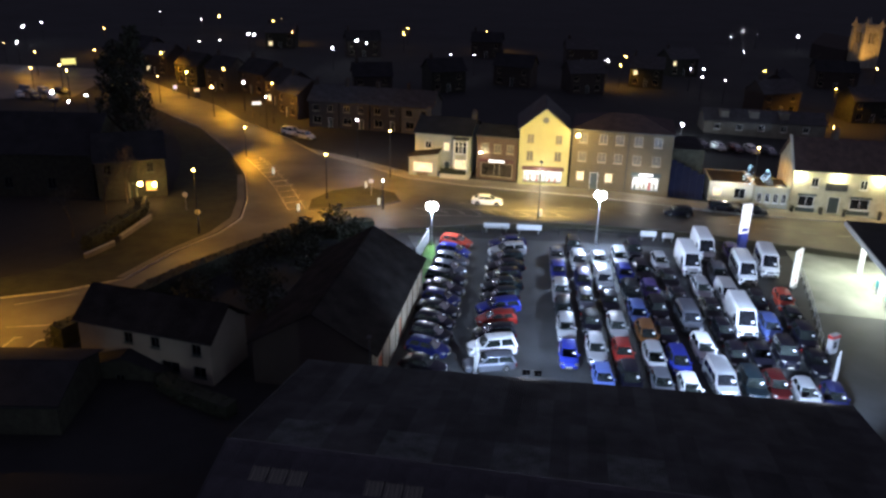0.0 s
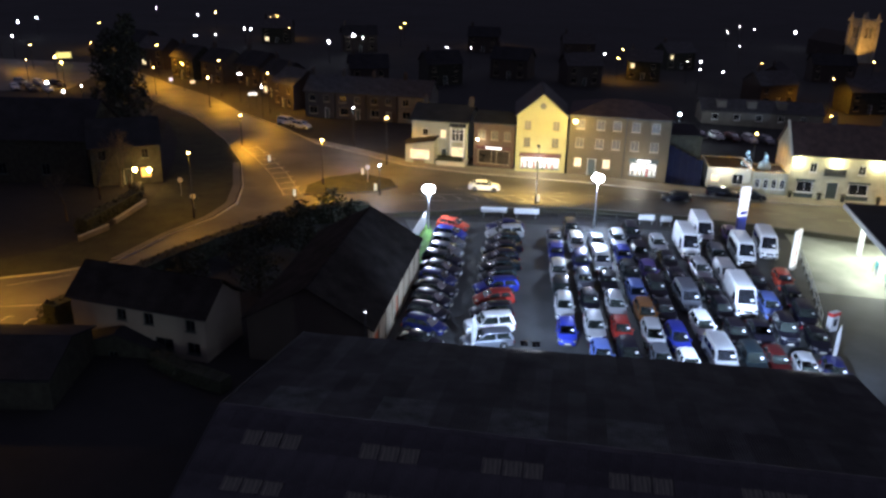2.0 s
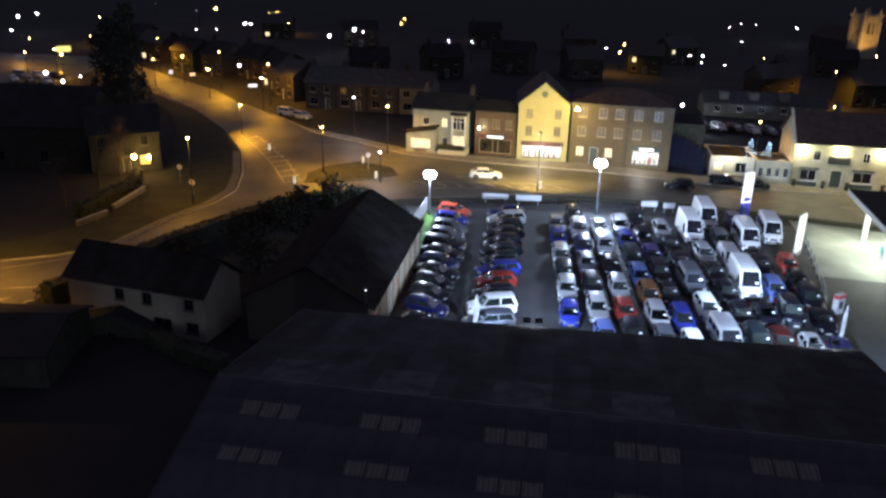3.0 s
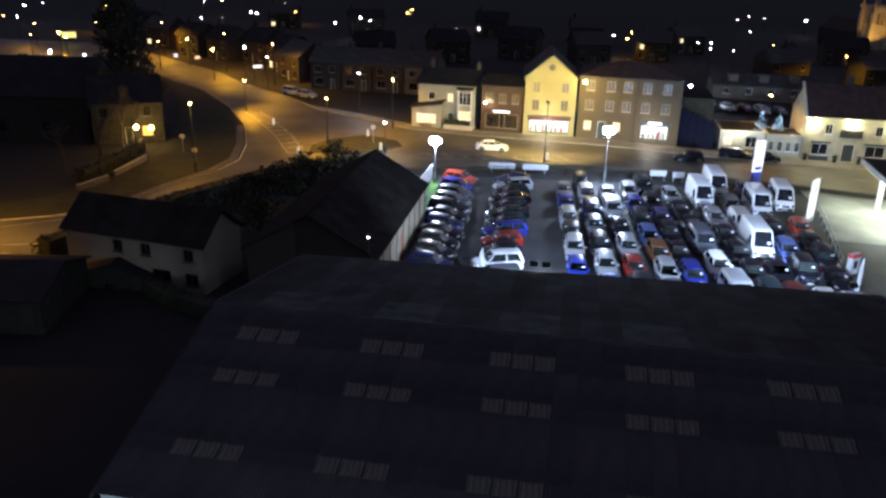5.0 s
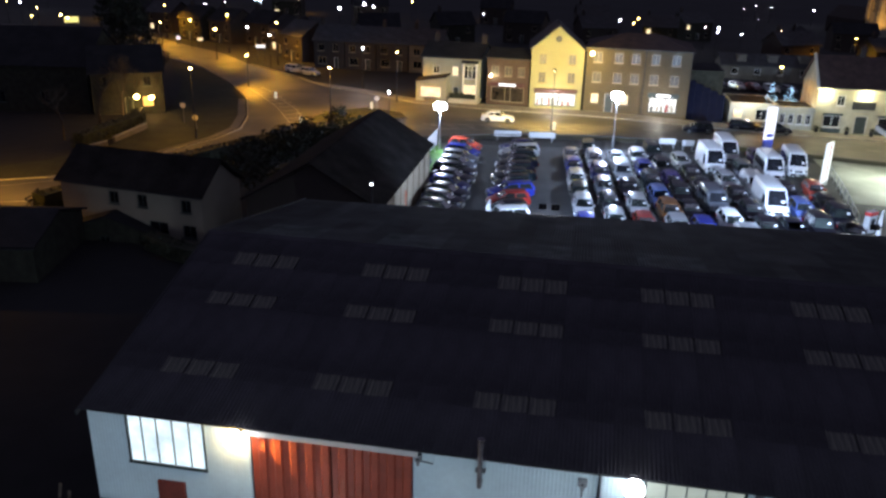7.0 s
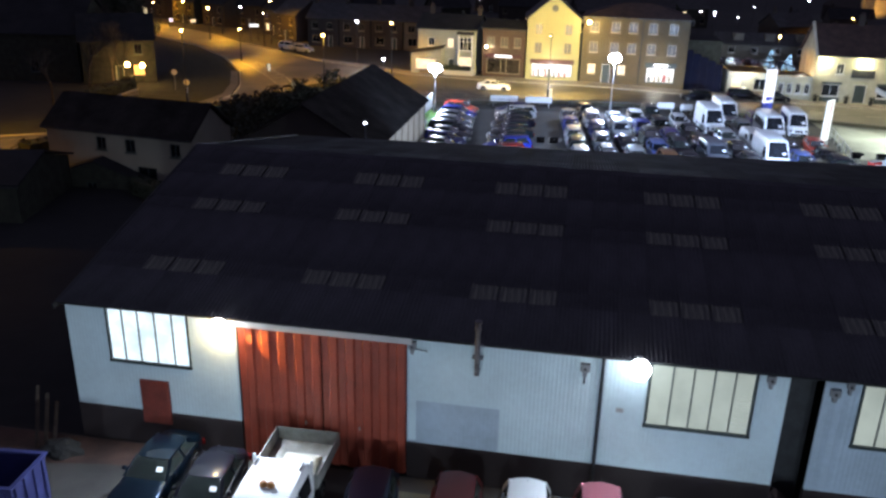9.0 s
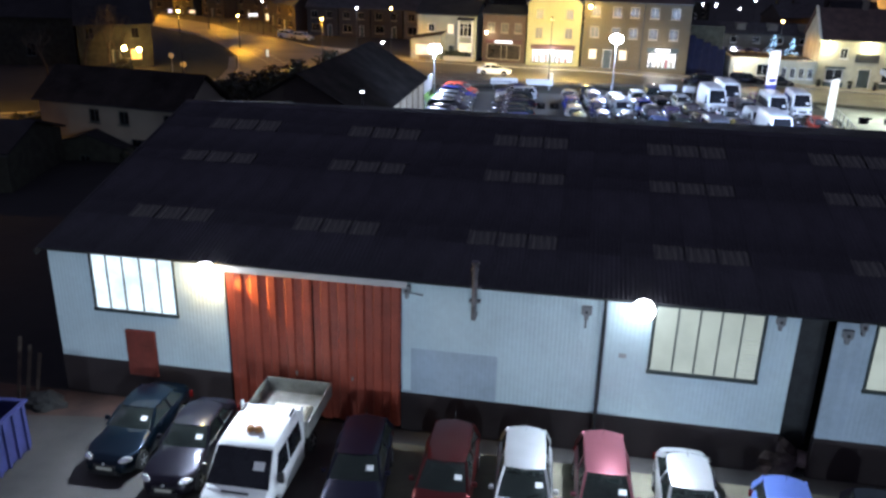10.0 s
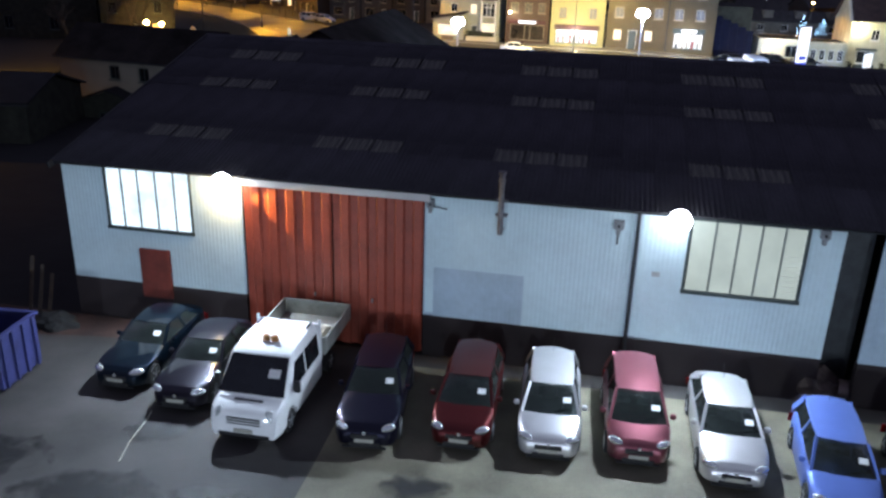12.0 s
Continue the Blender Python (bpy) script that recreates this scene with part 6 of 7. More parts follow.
# terraces and villas up the hill
for i, (x, y) in enumerate(((-25.5, 158), (-19.4, 156.6), (-13.3, 155.2), (-7.2, 153.8))):
    house("terrace_house", x, y, -13, 6.0, 8.0, 5.2, 7.6, M_DIMWALL if i == 3 else M_DIMBRICK, M_SLATE, "pale rendered terrace house" if i == 3 else "old terrace house with pale window frames", [(0.8, 3.2, 1.3, 1.3), (3.8, 3.2, 1.1, 1.3), (0.8, 0.8, 1.7, 1.4)], "side", (4.0, 0, 0.9, 2.1, M_FRAMED), None, ((0.4, 4, 1.0),), frame_mat=M_FRAMEB)
rng = random.Random(11)
for i, (x, y, turn, w) in enumerate(((-66, 205, -35, 8), (-57, 199, -38, 8), (-48, 196, -40, 9), (-39, 182, -50, 9), (-34, 170, -50, 8), (-80, 222, -30, 9), (-92, 240, -30, 10), (-20, 190, 10, 9), (-2, 200, 20, 9), (14, 215, -20, 10), (33, 206, 10, 9), (52, 225, -15, 9),
                                      (76, 190, 15, 10), (88, 205, 60, 11), (96, 187, 5, 10), (110, 240, -10, 12), (70, 250, 20, 10), (40, 262, 0, 10), (10, 272, -8, 10), (-30, 265, 12, 11), (-60, 285, 0, 10), (128, 215, 20, 11))):
    lit = [(1.0, 3.2, 1.1, 1.3, G_ROOM if rng.random() < 0.12 else None), (w - 2.4, 3.2, 1.1, 1.3), (1.0, 0.8, 1.4, 1.4, G_ROOM if rng.random() < 0.12 else None), (w - 2.6, 0.8, 1.4, 1.4)]
    house("hill_house", x, y, turn, w, 7.5, 5.2, 7.8, rng.choice((M_DIMBRICK, M_DIMBRICK, M_DIMBRICK, M_UNLITWALL)), rng.choice((M_SLATE, M_CANOPY)), "dark house on the hill with slate roof", lit, "side", (w / 2 - 0.5, 0, 1.0, 2.1, M_FRAMED), None, ((1.0, 3.7, 1.0),), frame_mat=M_FRAMEB)

low = house("low_hall", 55.0, 166.0, -8, 24, 8, 2.7, 4.4, M_DIMWALL, M_SLATE, "long low white hall with dormers behind the car park", [(2 + 4.4 * i, 0.9, 1.2, 1.2) for i in range(5)], "side")
for s in (3.0, 9.0, 15.0):
    part("dormer", B((s, s + 1.8, 0.9, 3.0, 2.9, 4.5), (s - 0.15, s + 1.95, 0.8, 3.2, 4.5, 4.62)), M_DIMWALL, low)


def church():
    x, y = 149.0, 292.0
    z = land(x, y)
    c = thing("church_tower", pose(x, y, z, 0, 0, 12) @ Matrix.Scale(0.9, 4), "square stone church tower lit orange from below", "church tower")
    w = 6.6
    for k in range(4):
        bm = bmesh.new()
        holed_wall(bm, w, 0, 15.5, 0.8, [(w / 2 - 1.5, w / 2 - 0.3, 9.5, 13.5), (w / 2 + 0.3, w / 2 + 1.5, 9.5, 13.5)])
        bmesh.ops.translate(bm, verts=bm.verts, vec=(-w / 2, -w / 2, 0))
        bmesh.ops.rotate(bm, verts=bm.verts, matrix=Matrix.Rotation(radians(90 * k), 3, "Z"))
        part("wall", bm, M_STONE, c)
    for sx in (-1, 1):
        for sy in (-1, 1):
            part("buttress", B((sx * w / 2 - 0.7, sx * w / 2 + 0.7, sy * w / 2 - 0.7, sy * w / 2 + 0.7, 0, 14.0)), M_STONE, c)
            bm = B((sx * w / 2 - 0.5, sx * w / 2 + 0.5, sy * w / 2 - 0.5, sy * w / 2 + 0.5, 14.0, 17.2))
            part("pinnacle", lathe(bm, [(0.6, 17.2), (0.05, 19.0)], 4, "z", (sx * w / 2, sy * w / 2, 0)), M_STONE, c)
    for k in range(4):
        bm = bmesh.new()
        for i in range(5):
            box(bm, -w / 2 + 0.9 + i * 1.65, -w / 2 + 1.7 + i * 1.65, -w / 2 - 0.05, -w / 2 + 0.5, 15.5, 16.5)
        bmesh.ops.rotate(bm, verts=bm.verts, matrix=Matrix.Rotation(radians(90 * k), 3, "Z"))
        part("battlement", bm, M_STONE, c)
    part("tower_roof", B((-w / 2 + 0.8, w / 2 - 0.8, -w / 2 + 0.8, w / 2 - 0.8, 14.6, 14.9)), M_SLATE, c)
    part("nave", prism(bmesh.new(), [(5, 0), (5, 6), (0, 10.5), (-5, 6), (-5, 0)], w / 2 + 0.01, w / 2 + 22, "xz"), M_DIMBRICK, c)
    lamp("tower_flood_light", (x - 4, y - 12, z + 0.8), 6500, (1.0, 0.48, 0.10), 0.3, (x, y - 3, z + 11), 70)


church()


# ---------------------------------------------------------------- filling station
def station():
    zf = land(55, 85)
    c = thing("canopy", pose(50.2, 93.2, zf, 0, 0, -100.7), "flat dark filling station canopy with a white lit edge", "canopy")
    part("deck", B((0, 24, -0.4, 16, 4.3, 4.95), bevel=0.03), M_CANOPY, c)
    part("fascia", B((-0.06, 24.06, -0.52, -0.41, 4.28, 4.86), (-0.12, -0.01, -0.41, 16, 4.28, 4.86)), M_WHITE, c, "white canopy edge")
    for s in (4.9, 16.0):
        for d in (0.7, 11):
            part("post", B((s - 0.25, s + 0.25, d - 0.25, d + 0.25, -0.2, 4.3), bevel=0.03), M_WHITE, c, "white square post")
    for s in (3, 9, 15, 21):
        for d in (3, 8, 13):
            part("downlight", B((s - 0.5, s + 0.5, d - 0.35, d + 0.35, 4.24, 4.297)), G_SIGN, c)
    base = c.matrix_basis
    area("canopy_light", base @ Vector((10, 7, 4.2)), base @ Vector((10, 7, 0)), 5600, (0.93, 1.0, 0.84), 20, 14)
    for i, (s, d) in enumerate(((11.5, 0.9), (15.0, 0.9), (18.5, 0.9))):
        p = thing("fuel_pump", base @ pose(s, d, 0.1, 0, 0, 0), "white fuel pump with teal panels", "fuel pump", "fuel pumps")
        part("cabinet", B((-0.55, 0.55, -0.3, 0.3, 0, 2.1), bevel=0.04), M_WHITE, p)
        part("panel", B((-0.42, 0.42, -0.33, -0.305, 0.9, 1.8)), M_TEAL, p)
        part("panel", B((-0.58, -0.555, -0.22, 0.22, 0.5, 1.8)), M_TEAL, p)
        part("island", B((-1.6, 1.6, -0.7, 0.7, -0.2, 0.0), bevel=0.03), M_KERB, p)
        for k in (-0.46, 0.46):
            part("hose", tube(tube(bmesh.new(), (k, -0.36, 1.6), (k * 1.3, -0.5, 0.8), 0.03), (k * 1.3, -0.5, 0.8), (k, -0.36, 0.5), 0.03), M_BLACK, p)


station()


# ---------------------------------------------------------------- lamps
def post_lamp(x, y, h, lantern, label, group, r=0.17, arm=0.0, z=None):
    z = land(x, y) if z is None else z
    p = thing("street_lamp", pose(x, y, z), label, "street lamp", group)
    bm = lathe(bmesh.new(), [(0.13, -0.2), (0.13, 1.2), (0.075, 1.3), (0.05, h - 0.1)], 10)
    if arm:
        tube(bm, (0, 0, h - 0.12), (0, -arm, h + 0.05), 0.035)
    part("post", bm, M_DARK, p)
    bm = lathe(bmesh.new(), [(0.05, h + r * 1.1), (r * 0.8, h + r * 0.8), (r * 1.05, h + r * 0.35)], 12, "z", (0, -arm, 0))
    part("hood", bm, M_DARK, p)
    bm = lathe(bmesh.new(), [(r, h + r * 0.33), (r * 1.02, h), (r * 0.7, h - r * 0.7), (r * 0.1, h - r)], 12, "z", (0, -arm, 0))
    part("lantern", bm, lantern, p)
    return p


SOD = "tall street lamp with a glowing orange lantern"
# the last post, at x = 78, is unseen and added to brighten the road
for x, y, h, watts in ((-29.3, 94.0, 8.3, 1900), (-7.4, 121.6, 7.4, 2600), (-15.6, 109.5, 6.6, 4200), (-33.0, 160.5, 8.0, 3800), (-47.0, 178, 8.0, 4500), (-68.5, 203, 8.0, 6000), (-104, 258, 8.0, 1800), (47.4, 117.2, 8.0, 1000), (90.5, 186, 8.0, 3600), (-32.3, 133.0, 5.0, 5200), (-44.0, 67.5, 8.0, 5600), (-48.0, 57.5, 8.0, 5000), (78.0, 99.5, 8.0, 22000)):
    post_lamp(x, y, h, G_SODIUM, SOD, "orange street lamps")
    throw = 5.0 if h == 5.0 else 0.0          # the low lantern on the bend throws its light across the road
    lamp("street_light", (x, y, land(x, y) + h - 0.45), watts * 1.35, SODIUM, 0.2, (x + throw, y + 0.01, land(x, y)), 150 if throw else 166)
WHT = "slender post with a white lantern"
for x, y, h, watts in ((-13.6, 133, 6.6, 600), (-7.4, 105.6, 4.2, 500), (47.4, 156, 3.4, 2600)):
    post_lamp(x, y, h, G_COOLLAMP, WHT, "white post lamps", 0.30 if y > 150 else 0.15)
    lamp("post_light", (x, y, land(x, y) + h - 0.4), watts, COOL, 0.2)
LOTL = "tall post in the sales lot with a blazing white flood"
for x, y, h, watts in ((-0.6, 91.8, 4.6, 2600), (19.6, 93.2, 6.0, 6200)):
    p = thing("flood_post", pose(x, y, land(x, y)), LOTL, "flood post", "sales lot flood posts")
    part("post", lathe(bmesh.new(), [(0.13, -0.2), (0.13, 1.2), (0.08, 1.3), (0.06, h)], 10), M_STEEL, p)
    part("collar", lathe(bmesh.new(), [(0.10, h - 0.25), (0.26, h - 0.12), (0.34, h + 0.02)], 14), M_DARK, p)
    # drum wider than the true lamp head: its shape takes in the glare
    part("lantern", lathe(bmesh.new(), [(0.34, h + 0.025), (0.60, h + 0.10), (0.72, h + 0.38), (0.66, h + 0.66), (0.40, h + 0.86), (0.24, h + 0.90)], 18), G_LOTLAMP, p, "white drum lantern widened to stand in for glare")
    part("cap", lathe(bmesh.new(), [(0.26, h + 0.905), (0.20, h + 0.98), (0.04, h + 1.02)], 14), M_DARK, p)
    lamp("lot_flood_light", (x, y - 0.15, land(x, y) + h - 0.3), watts, LOTBLUE, 0.15)


def far_lamp_kit():
    """Pole and lantern for the lights scattered up the hill, house lamps and windows among them."""
    bm = lathe(bmesh.new(), [(0.1, 0), (0.06, 6)], 6)
    pole = part("post", bm, M_DARK)
    made = {}
    for key, m in (("orange", G_SODIUM), ("white", G_COOLLAMP)):
        for k, r in enumerate((0.12, 0.19, 0.28)):
            b = part("lantern", lathe(bmesh.new(), [(r * 0.3, 6 + r), (r, 6 + r * 0.4), (r, 6 - r * 0.3), (r * 0.3, 6 - r)], 8), m)
            made[key, k] = b.data
            bpy.data.objects.remove(b)
    post = pole.data
    bpy.data.objects.remove(pole)
    return post, made


FAR_POST, FAR_LANTERN = far_lamp_kit()
HILL_WHITE = [(-138.8, 277.8), (-139.6, 292.8), (-119.2, 233.9), (-74.4, 156.1), (-66.4, 152.7), (-67.1, 146.6), (-115.3, 345.3), (-92.1, 323), (-71.2, 245.6), (-66.3, 249.8), (-62.5, 271.2), (-60, 268.1), (-45.6, 199.4), (-41.4, 172), (-31, 237.8), (-22.4, 251.3), (-26, 258.5), (2.8, 229.7), (9.4, 229.6)]
HILL_WHITE_EAST = [(20, 225.4), (23.6, 219.4), (46.7, 229.7), (67.9, 222.8), (71.6, 223.2), (66.3, 206.8), (101.6, 277.5), (114.4, 329), (96.5, 230.2), (143.6, 334.6), (114.4, 247.6), (141.6, 315.6), (71.3, 204.1), (-33.4, 155.8), (126.9, 351), (129.4, 341.5)]
HILL_ORANGE = [(-122.6, 233.2), (-104.9, 214.2), (-92.9, 186.6), (-88.8, 192.1), (-83.5, 183.6), (-92.4, 221.6), (-87.9, 332.9), (-62, 323.5), (-49.5, 278), (-63.6, 318.3), (-12.5, 282.9), (-12, 303.6), (16.3, 297.7), (48.6, 221.3), (54.7, 243.5), (90.1, 227.6), (72.7, 147.4), (-46.2, 165.4), (-61.7, 179.3), (-57.2, 185.2), (128.3, 241.3)]
rng = random.Random(5)
for spots, key in ((HILL_WHITE, "white"), (HILL_WHITE_EAST, "white"), (HILL_ORANGE, "orange")):
    for x, y in spots:
        e = thing("street_lamp", pose(x, y, land(x, y)), f"distant light drawn as a post with a small {key} lantern", "street lamp", f"distant {key} lamps")
        new("post", FAR_POST).parent = e
        new("lantern", FAR_LANTERN[key, rng.choice((0, 0, 1, 1, 2))]).parent = e
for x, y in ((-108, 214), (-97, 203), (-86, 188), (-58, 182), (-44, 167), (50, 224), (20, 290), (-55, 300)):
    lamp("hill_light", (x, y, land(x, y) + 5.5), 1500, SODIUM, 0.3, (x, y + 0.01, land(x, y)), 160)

# lamps fixed to fronts
def wall_lamp(place, material, label, r=0.16):
    w = thing("wall_lamp", Matrix.Translation(place), label, "wall lamp", "wall lamps")
    part("globe", lathe(bmesh.new(), [(r * 0.3, -r), (r, -r * 0.4), (r, r * 0.4), (r * 0.3, r)], 12), material, w)
    part("arm", B((-0.03, 0.03, r * 0.9, 0.75, -0.03, 0.03)), M_DARK, w)


wall_lamp((6.5, 121.6, 4.1), G_WARM, "warm lamp beside the brick shop sign", 0.16)
lamp("shop_sign_light", (6.8, 121.1, 3.9), 120, (1.0, 0.82, 0.5), 0.15)
wall_lamp((20.4, 116.6, 8.3), G_SODIUM, "orange lamp bracketed between two shop fronts", 0.25)
lamp("shop_front_light", (20.1, 115.6, 8.2), 500, (1.0, 0.72, 0.22), 0.25)
c = thing("street_lamp", pose(13.5, 102.6, land(13.5, 102.6)), "street lamp with a hooded head turned to the shops", "street lamp")
part("post", lathe(bmesh.new(), [(0.12, -0.2), (0.12, 1.2), (0.07, 1.3), (0.05, 7.8)], 10), M_DARK, c)
part("head", B((-0.18, 0.18, -0.15, 0.75, 7.75, 7.95), bevel=0.05), M_DARK, c, "dark hooded lamp head")
part("lens", B((-0.13, 0.13, 0.2, 0.70, 7.70, 7.745)), G_SODIUM, c)
lamp("shop_front_light", (13.6, 103.3, land(13.5, 102.6) + 7.6), 4600, (1.0, 0.85, 0.32), 0.2, (15.8, 119, 5.0), 62)
lamp("hooded_lamp_spill", (13.5, 102.9, land(13.5, 102.6) + 7.5), 13000, (1.0, 0.66, 0.15), 0.2, (15.0, 113.0, -0.5), 125)
P = pub.matrix_basis
for s in (0.9, 6.1, 11.6, 17.0):
    wall_lamp(P @ Vector((s, -0.42, 5.75)), G_WARM, "warm white lamp on the pub front", 0.2)
    lamp("pub_light", P @ Vector((s, -0.55, 5.45)), 580, (1.0, 0.88, 0.46), 0.2)
lamp("pub_gable_light", P @ Vector((-1.3, 1.6, 3.2)), 300, (1.0, 0.88, 0.6), 0.2)
wall_lamp((-40.6, 106.4, 2.6), G_SODIUM, "orange porch lamp on the villa", 0.3)
wall_lamp((-38.9, 107.0, 2.4), G_SODIUM, "orange porch lamp on the villa", 0.3)
lamp("porch_light", (-39.8, 105.6, 2.6), 400, (1.0, 0.5, 0.12), 0.2)
ml = thing("mast_lamp", pose(-4.97, 55.13, land(-4.97, 55.13)), "thin mast with a small white lamp beside the shed gable", "mast lamp")
part("mast", lathe(bmesh.new(), [(0.07, -0.2), (0.045, 6.1)], 8), M_DARK, ml)
part("hood", B((-0.16, 0.16, -0.38, 0.18, 6.30, 6.36), (-0.03, 0.03, 0.05, 0.11, 6.08, 6.30), bevel=0.01), M_DARK, ml)
part("lens", B((-0.12, 0.12, -0.12, 0.02, 6.16, 6.295), bevel=0.02), G_GLOBE, ml, "bright white lens")
wall_lamp((-11.9, 58.7, 2.5), G_GLOBE, "tiny white lamp in the unlit garden", 0.05)
lamp("shop_spill_light", (15.6, 118.0, 1.9), 260, (1.0, 0.92, 0.75), 0.3)
lamp("shop_spill_light", (30.2, 114.6, 1.9), 260, (1.0, 0.92, 0.75), 0.3)
lamp("annexe_light", (42.5, 113.6, 2.6), 320, (1.0, 0.93, 0.7), 0.2)


# ---------------------------------------------------------------- signs, fences and street clutter
def board(name, x, y, turn, w, h, z0, material, label, category="sign", legs=True, back=M_DARK):
    b = thing(name, pose(x, y, land(x, y), 0, 0, turn), label, category)
    part("panel", B((-w / 2, w / 2, -0.03, 0.03, z0, z0 + h), bevel=0.012), material, b)
    if legs:
        for s in (-1, 1):
            part("leg", B((s * w * 0.38 - 0.04, s * w * 0.38 + 0.04, 0.032, 0.10, -0.2, z0 + h * 0.8)), M_STEEL, b)
    return b


for x, y, w in ((7.6, 97.0, 3.6), (11.7, 96.6, 3.5), (26.6, 95.6, 2.2), (29.0, 95.3, 1.6)):
    board("banner_board", x, y, -3, w * 0.9, 0.7, 0.6, M_WHITE, "plain white advertising board on the front rail of the lot")
b = board("long_board", -1.55, 88.0, 79, 7.0, 1.7, 0.7, M_WHITE, "long white board along the end of the shed")
t = thing("totem_sign", pose(37.9, 94.1, land(37.9, 94.1), 0, 0, 20), "tall white and blue totem sign", "totem sign")
part("panel", B((-0.65, 0.65, -0.16, 0.16, 2.2, 6.0), bevel=0.03), glow("lit_totem_face", (0.92, 0.92, 1.0), 0.9, 0.2, 0.7), t, "glowing white upper panel")
part("base_panel", B((-0.65, 0.65, -0.15, 0.15, 0.0, 2.19), bevel=0.03), M_BLUEBOARD, t, "blue lower panel")
part("price_bar", B((-0.45, 0.45, -0.175, -0.162, 2.5, 2.9)), M_BLUEBOARD, t)
t = thing("price_sign", pose(39.7, 82.4, land(39.7, 82.4), 0, 0, 48), "tall white price sign on the forecourt edge", "price sign")
part("panel", B((-0.85, 0.85, -0.14, 0.14, 0.4, 4.6), bevel=0.03), glow("lit_price_face", (0.95, 0.97, 0.95), 0.7, 0.2, 0.8), t)
part("stripe", B((-0.15, 0.02, -0.155, -0.142, 0.6, 4.4)), M_REDBOARD, t)
part("foot", B((-0.7, 0.7, -0.2, 0.2, -0.2, 0.4)), M_KERB, t)
t = thing("kiosk_sign", pose(36.9, 66.8, land(36.9, 66.8), 0, 0, 30) @ Matrix.Scale(0.72, 4), "red and white box sign beside the fence", "sign")
part("cabinet", B((-0.75, 0.75, -0.35, 0.35, 0.0, 2.7), bevel=0.03), M_WHITE, t)
part("top_band", B((-0.77, 0.77, -0.37, 0.37, 2.2, 2.66)), M_REDBOARD, t)
part("screen", B((-0.35, 0.35, -0.365, -0.352, 0.8, 1.8)), M_DARK, t)


def feather_flag(x, y, h, label):
    f = thing("feather_flag", pose(x, y, land(x, y), 0, 0, 15), label, "flag")
    part("pole", tube(bmesh.new(), (0, 0, 0), (0, 0, h), 0.03, 0.02), M_STEEL, f)
    part("foot", B((-0.4, 0.4, -0.4, 0.4, -0.05, 0.06), bevel=0.02), M_BLACK, f)
    bm = bmesh.new()
    cols = []
    for i in range(9):
        z = 0.7 + (h - 0.7) * i / 8
        w = 0.45 * math.sin(math.pi * (0.18 + 0.72 * (1 - i / 8))) + 0.05
        cols.append([bm.verts.new((w * j / 4, 0.06 * math.sin(j * 1.4 + i * 0.5), z + (0.12 * j if i == 8 else 0))) for j in range(5)])
    for a, c in zip(cols, cols[1:]):
        for j in range(4):
            bm.faces.new((a[j], a[j + 1], c[j + 1], c[j]))
    bmesh.ops.solidify(bm, geom=bm.faces[:], thickness=0.01)
    part("cloth", bm, M_WHITE, f)


feather_flag(32.9, 58.4, 3.8, "white feather flag at the lot corner")
feather_flag(3.4, 60.2, 3.2, "white feather flag before the middle row")


def rail(name, line, h, label, step=2.4, bars=2, material=M_STEEL):
    r = thing(name, Matrix.Identity(4), label, "fence")
    pts = []
    for a, b in zip(line, line[1:]):
        n = max(1, round(math.dist(a, b) / step))
        pts += [Vector(a).lerp(Vector(b), i / n) for i in range(n)]
    pts.append(Vector(line[-1]))
    for p in pts:
        z = land(p.x, p.y)
        part("post", B((p.x - 0.04, p.x + 0.04, p.y - 0.04, p.y + 0.04, z - 0.2, z + h)), material, r)
    for a, b in zip(pts, pts[1:]):
        for k in range(bars):
            z = h * (k + 1) / bars - 0.06
            part("rail_bar", strut(bmesh.new(), (a.x, a.y - 0.06, land(*a) + z), (b.x, b.y - 0.06, land(*b) + z), 0.05, 0.05), material, r)


rail("lot_fence", [(41.9, 85.6), (40.0, 79.0), (37.8, 72.0), (36.3, 67.6)], 1.3, "grey tubular fence beside the forecourt")
rail("front_fence", [(1.0, 96.0), (13, 97.0), (28, 95.8), (37, 94.6)], 1.0, "low dark rail along the lot front", material=M_DARK)
# low walls by the side road
for a, b in (((-39.6, 85.0), (-37.9, 89.2)), ((-37.9, 91.2), (-36.9, 99.0))):
    d = Vector(b) - Vector(a)
    m = pose(*a, land(*a), 0, 0, math.degrees(math.atan2(d.y, d.x)))
    g = thing("garden_wall", m, "low pale garden wall beside the verge", "wall", "garden walls")
    part("wall_body", B((0, d.length, -0.15, 0.15, -0.3, 0.62)), M_DIMWALL, g)
    part("coping", B((-0.05, d.length + 0.05, -0.2, 0.2, 0.622, 0.70), bevel=0.015), M_KERB, g)


def bollard(x, y):
    b = thing("bollard", pose(x, y, land(x, y) + 0.1), "lit white traffic bollard on the road", "bollard", "island bollards")
    part("shell", B((-0.18, 0.18, -0.12, 0.12, 0.0, 1.0), bevel=0.04), glow("bollard_shell", (1.0, 0.95, 0.7), 0.45), b)
    part("foot", B((-0.3, 0.3, -0.3, 0.3, -0.15, 0.0), bevel=0.02), M_BLACK, b)


for x, y in ((-18.7, 103.9), (-8.1, 107.2), (14.0, 103.7), (-10.6, 115.4), (-25.6, 122.0)):
    bollard(x, y)
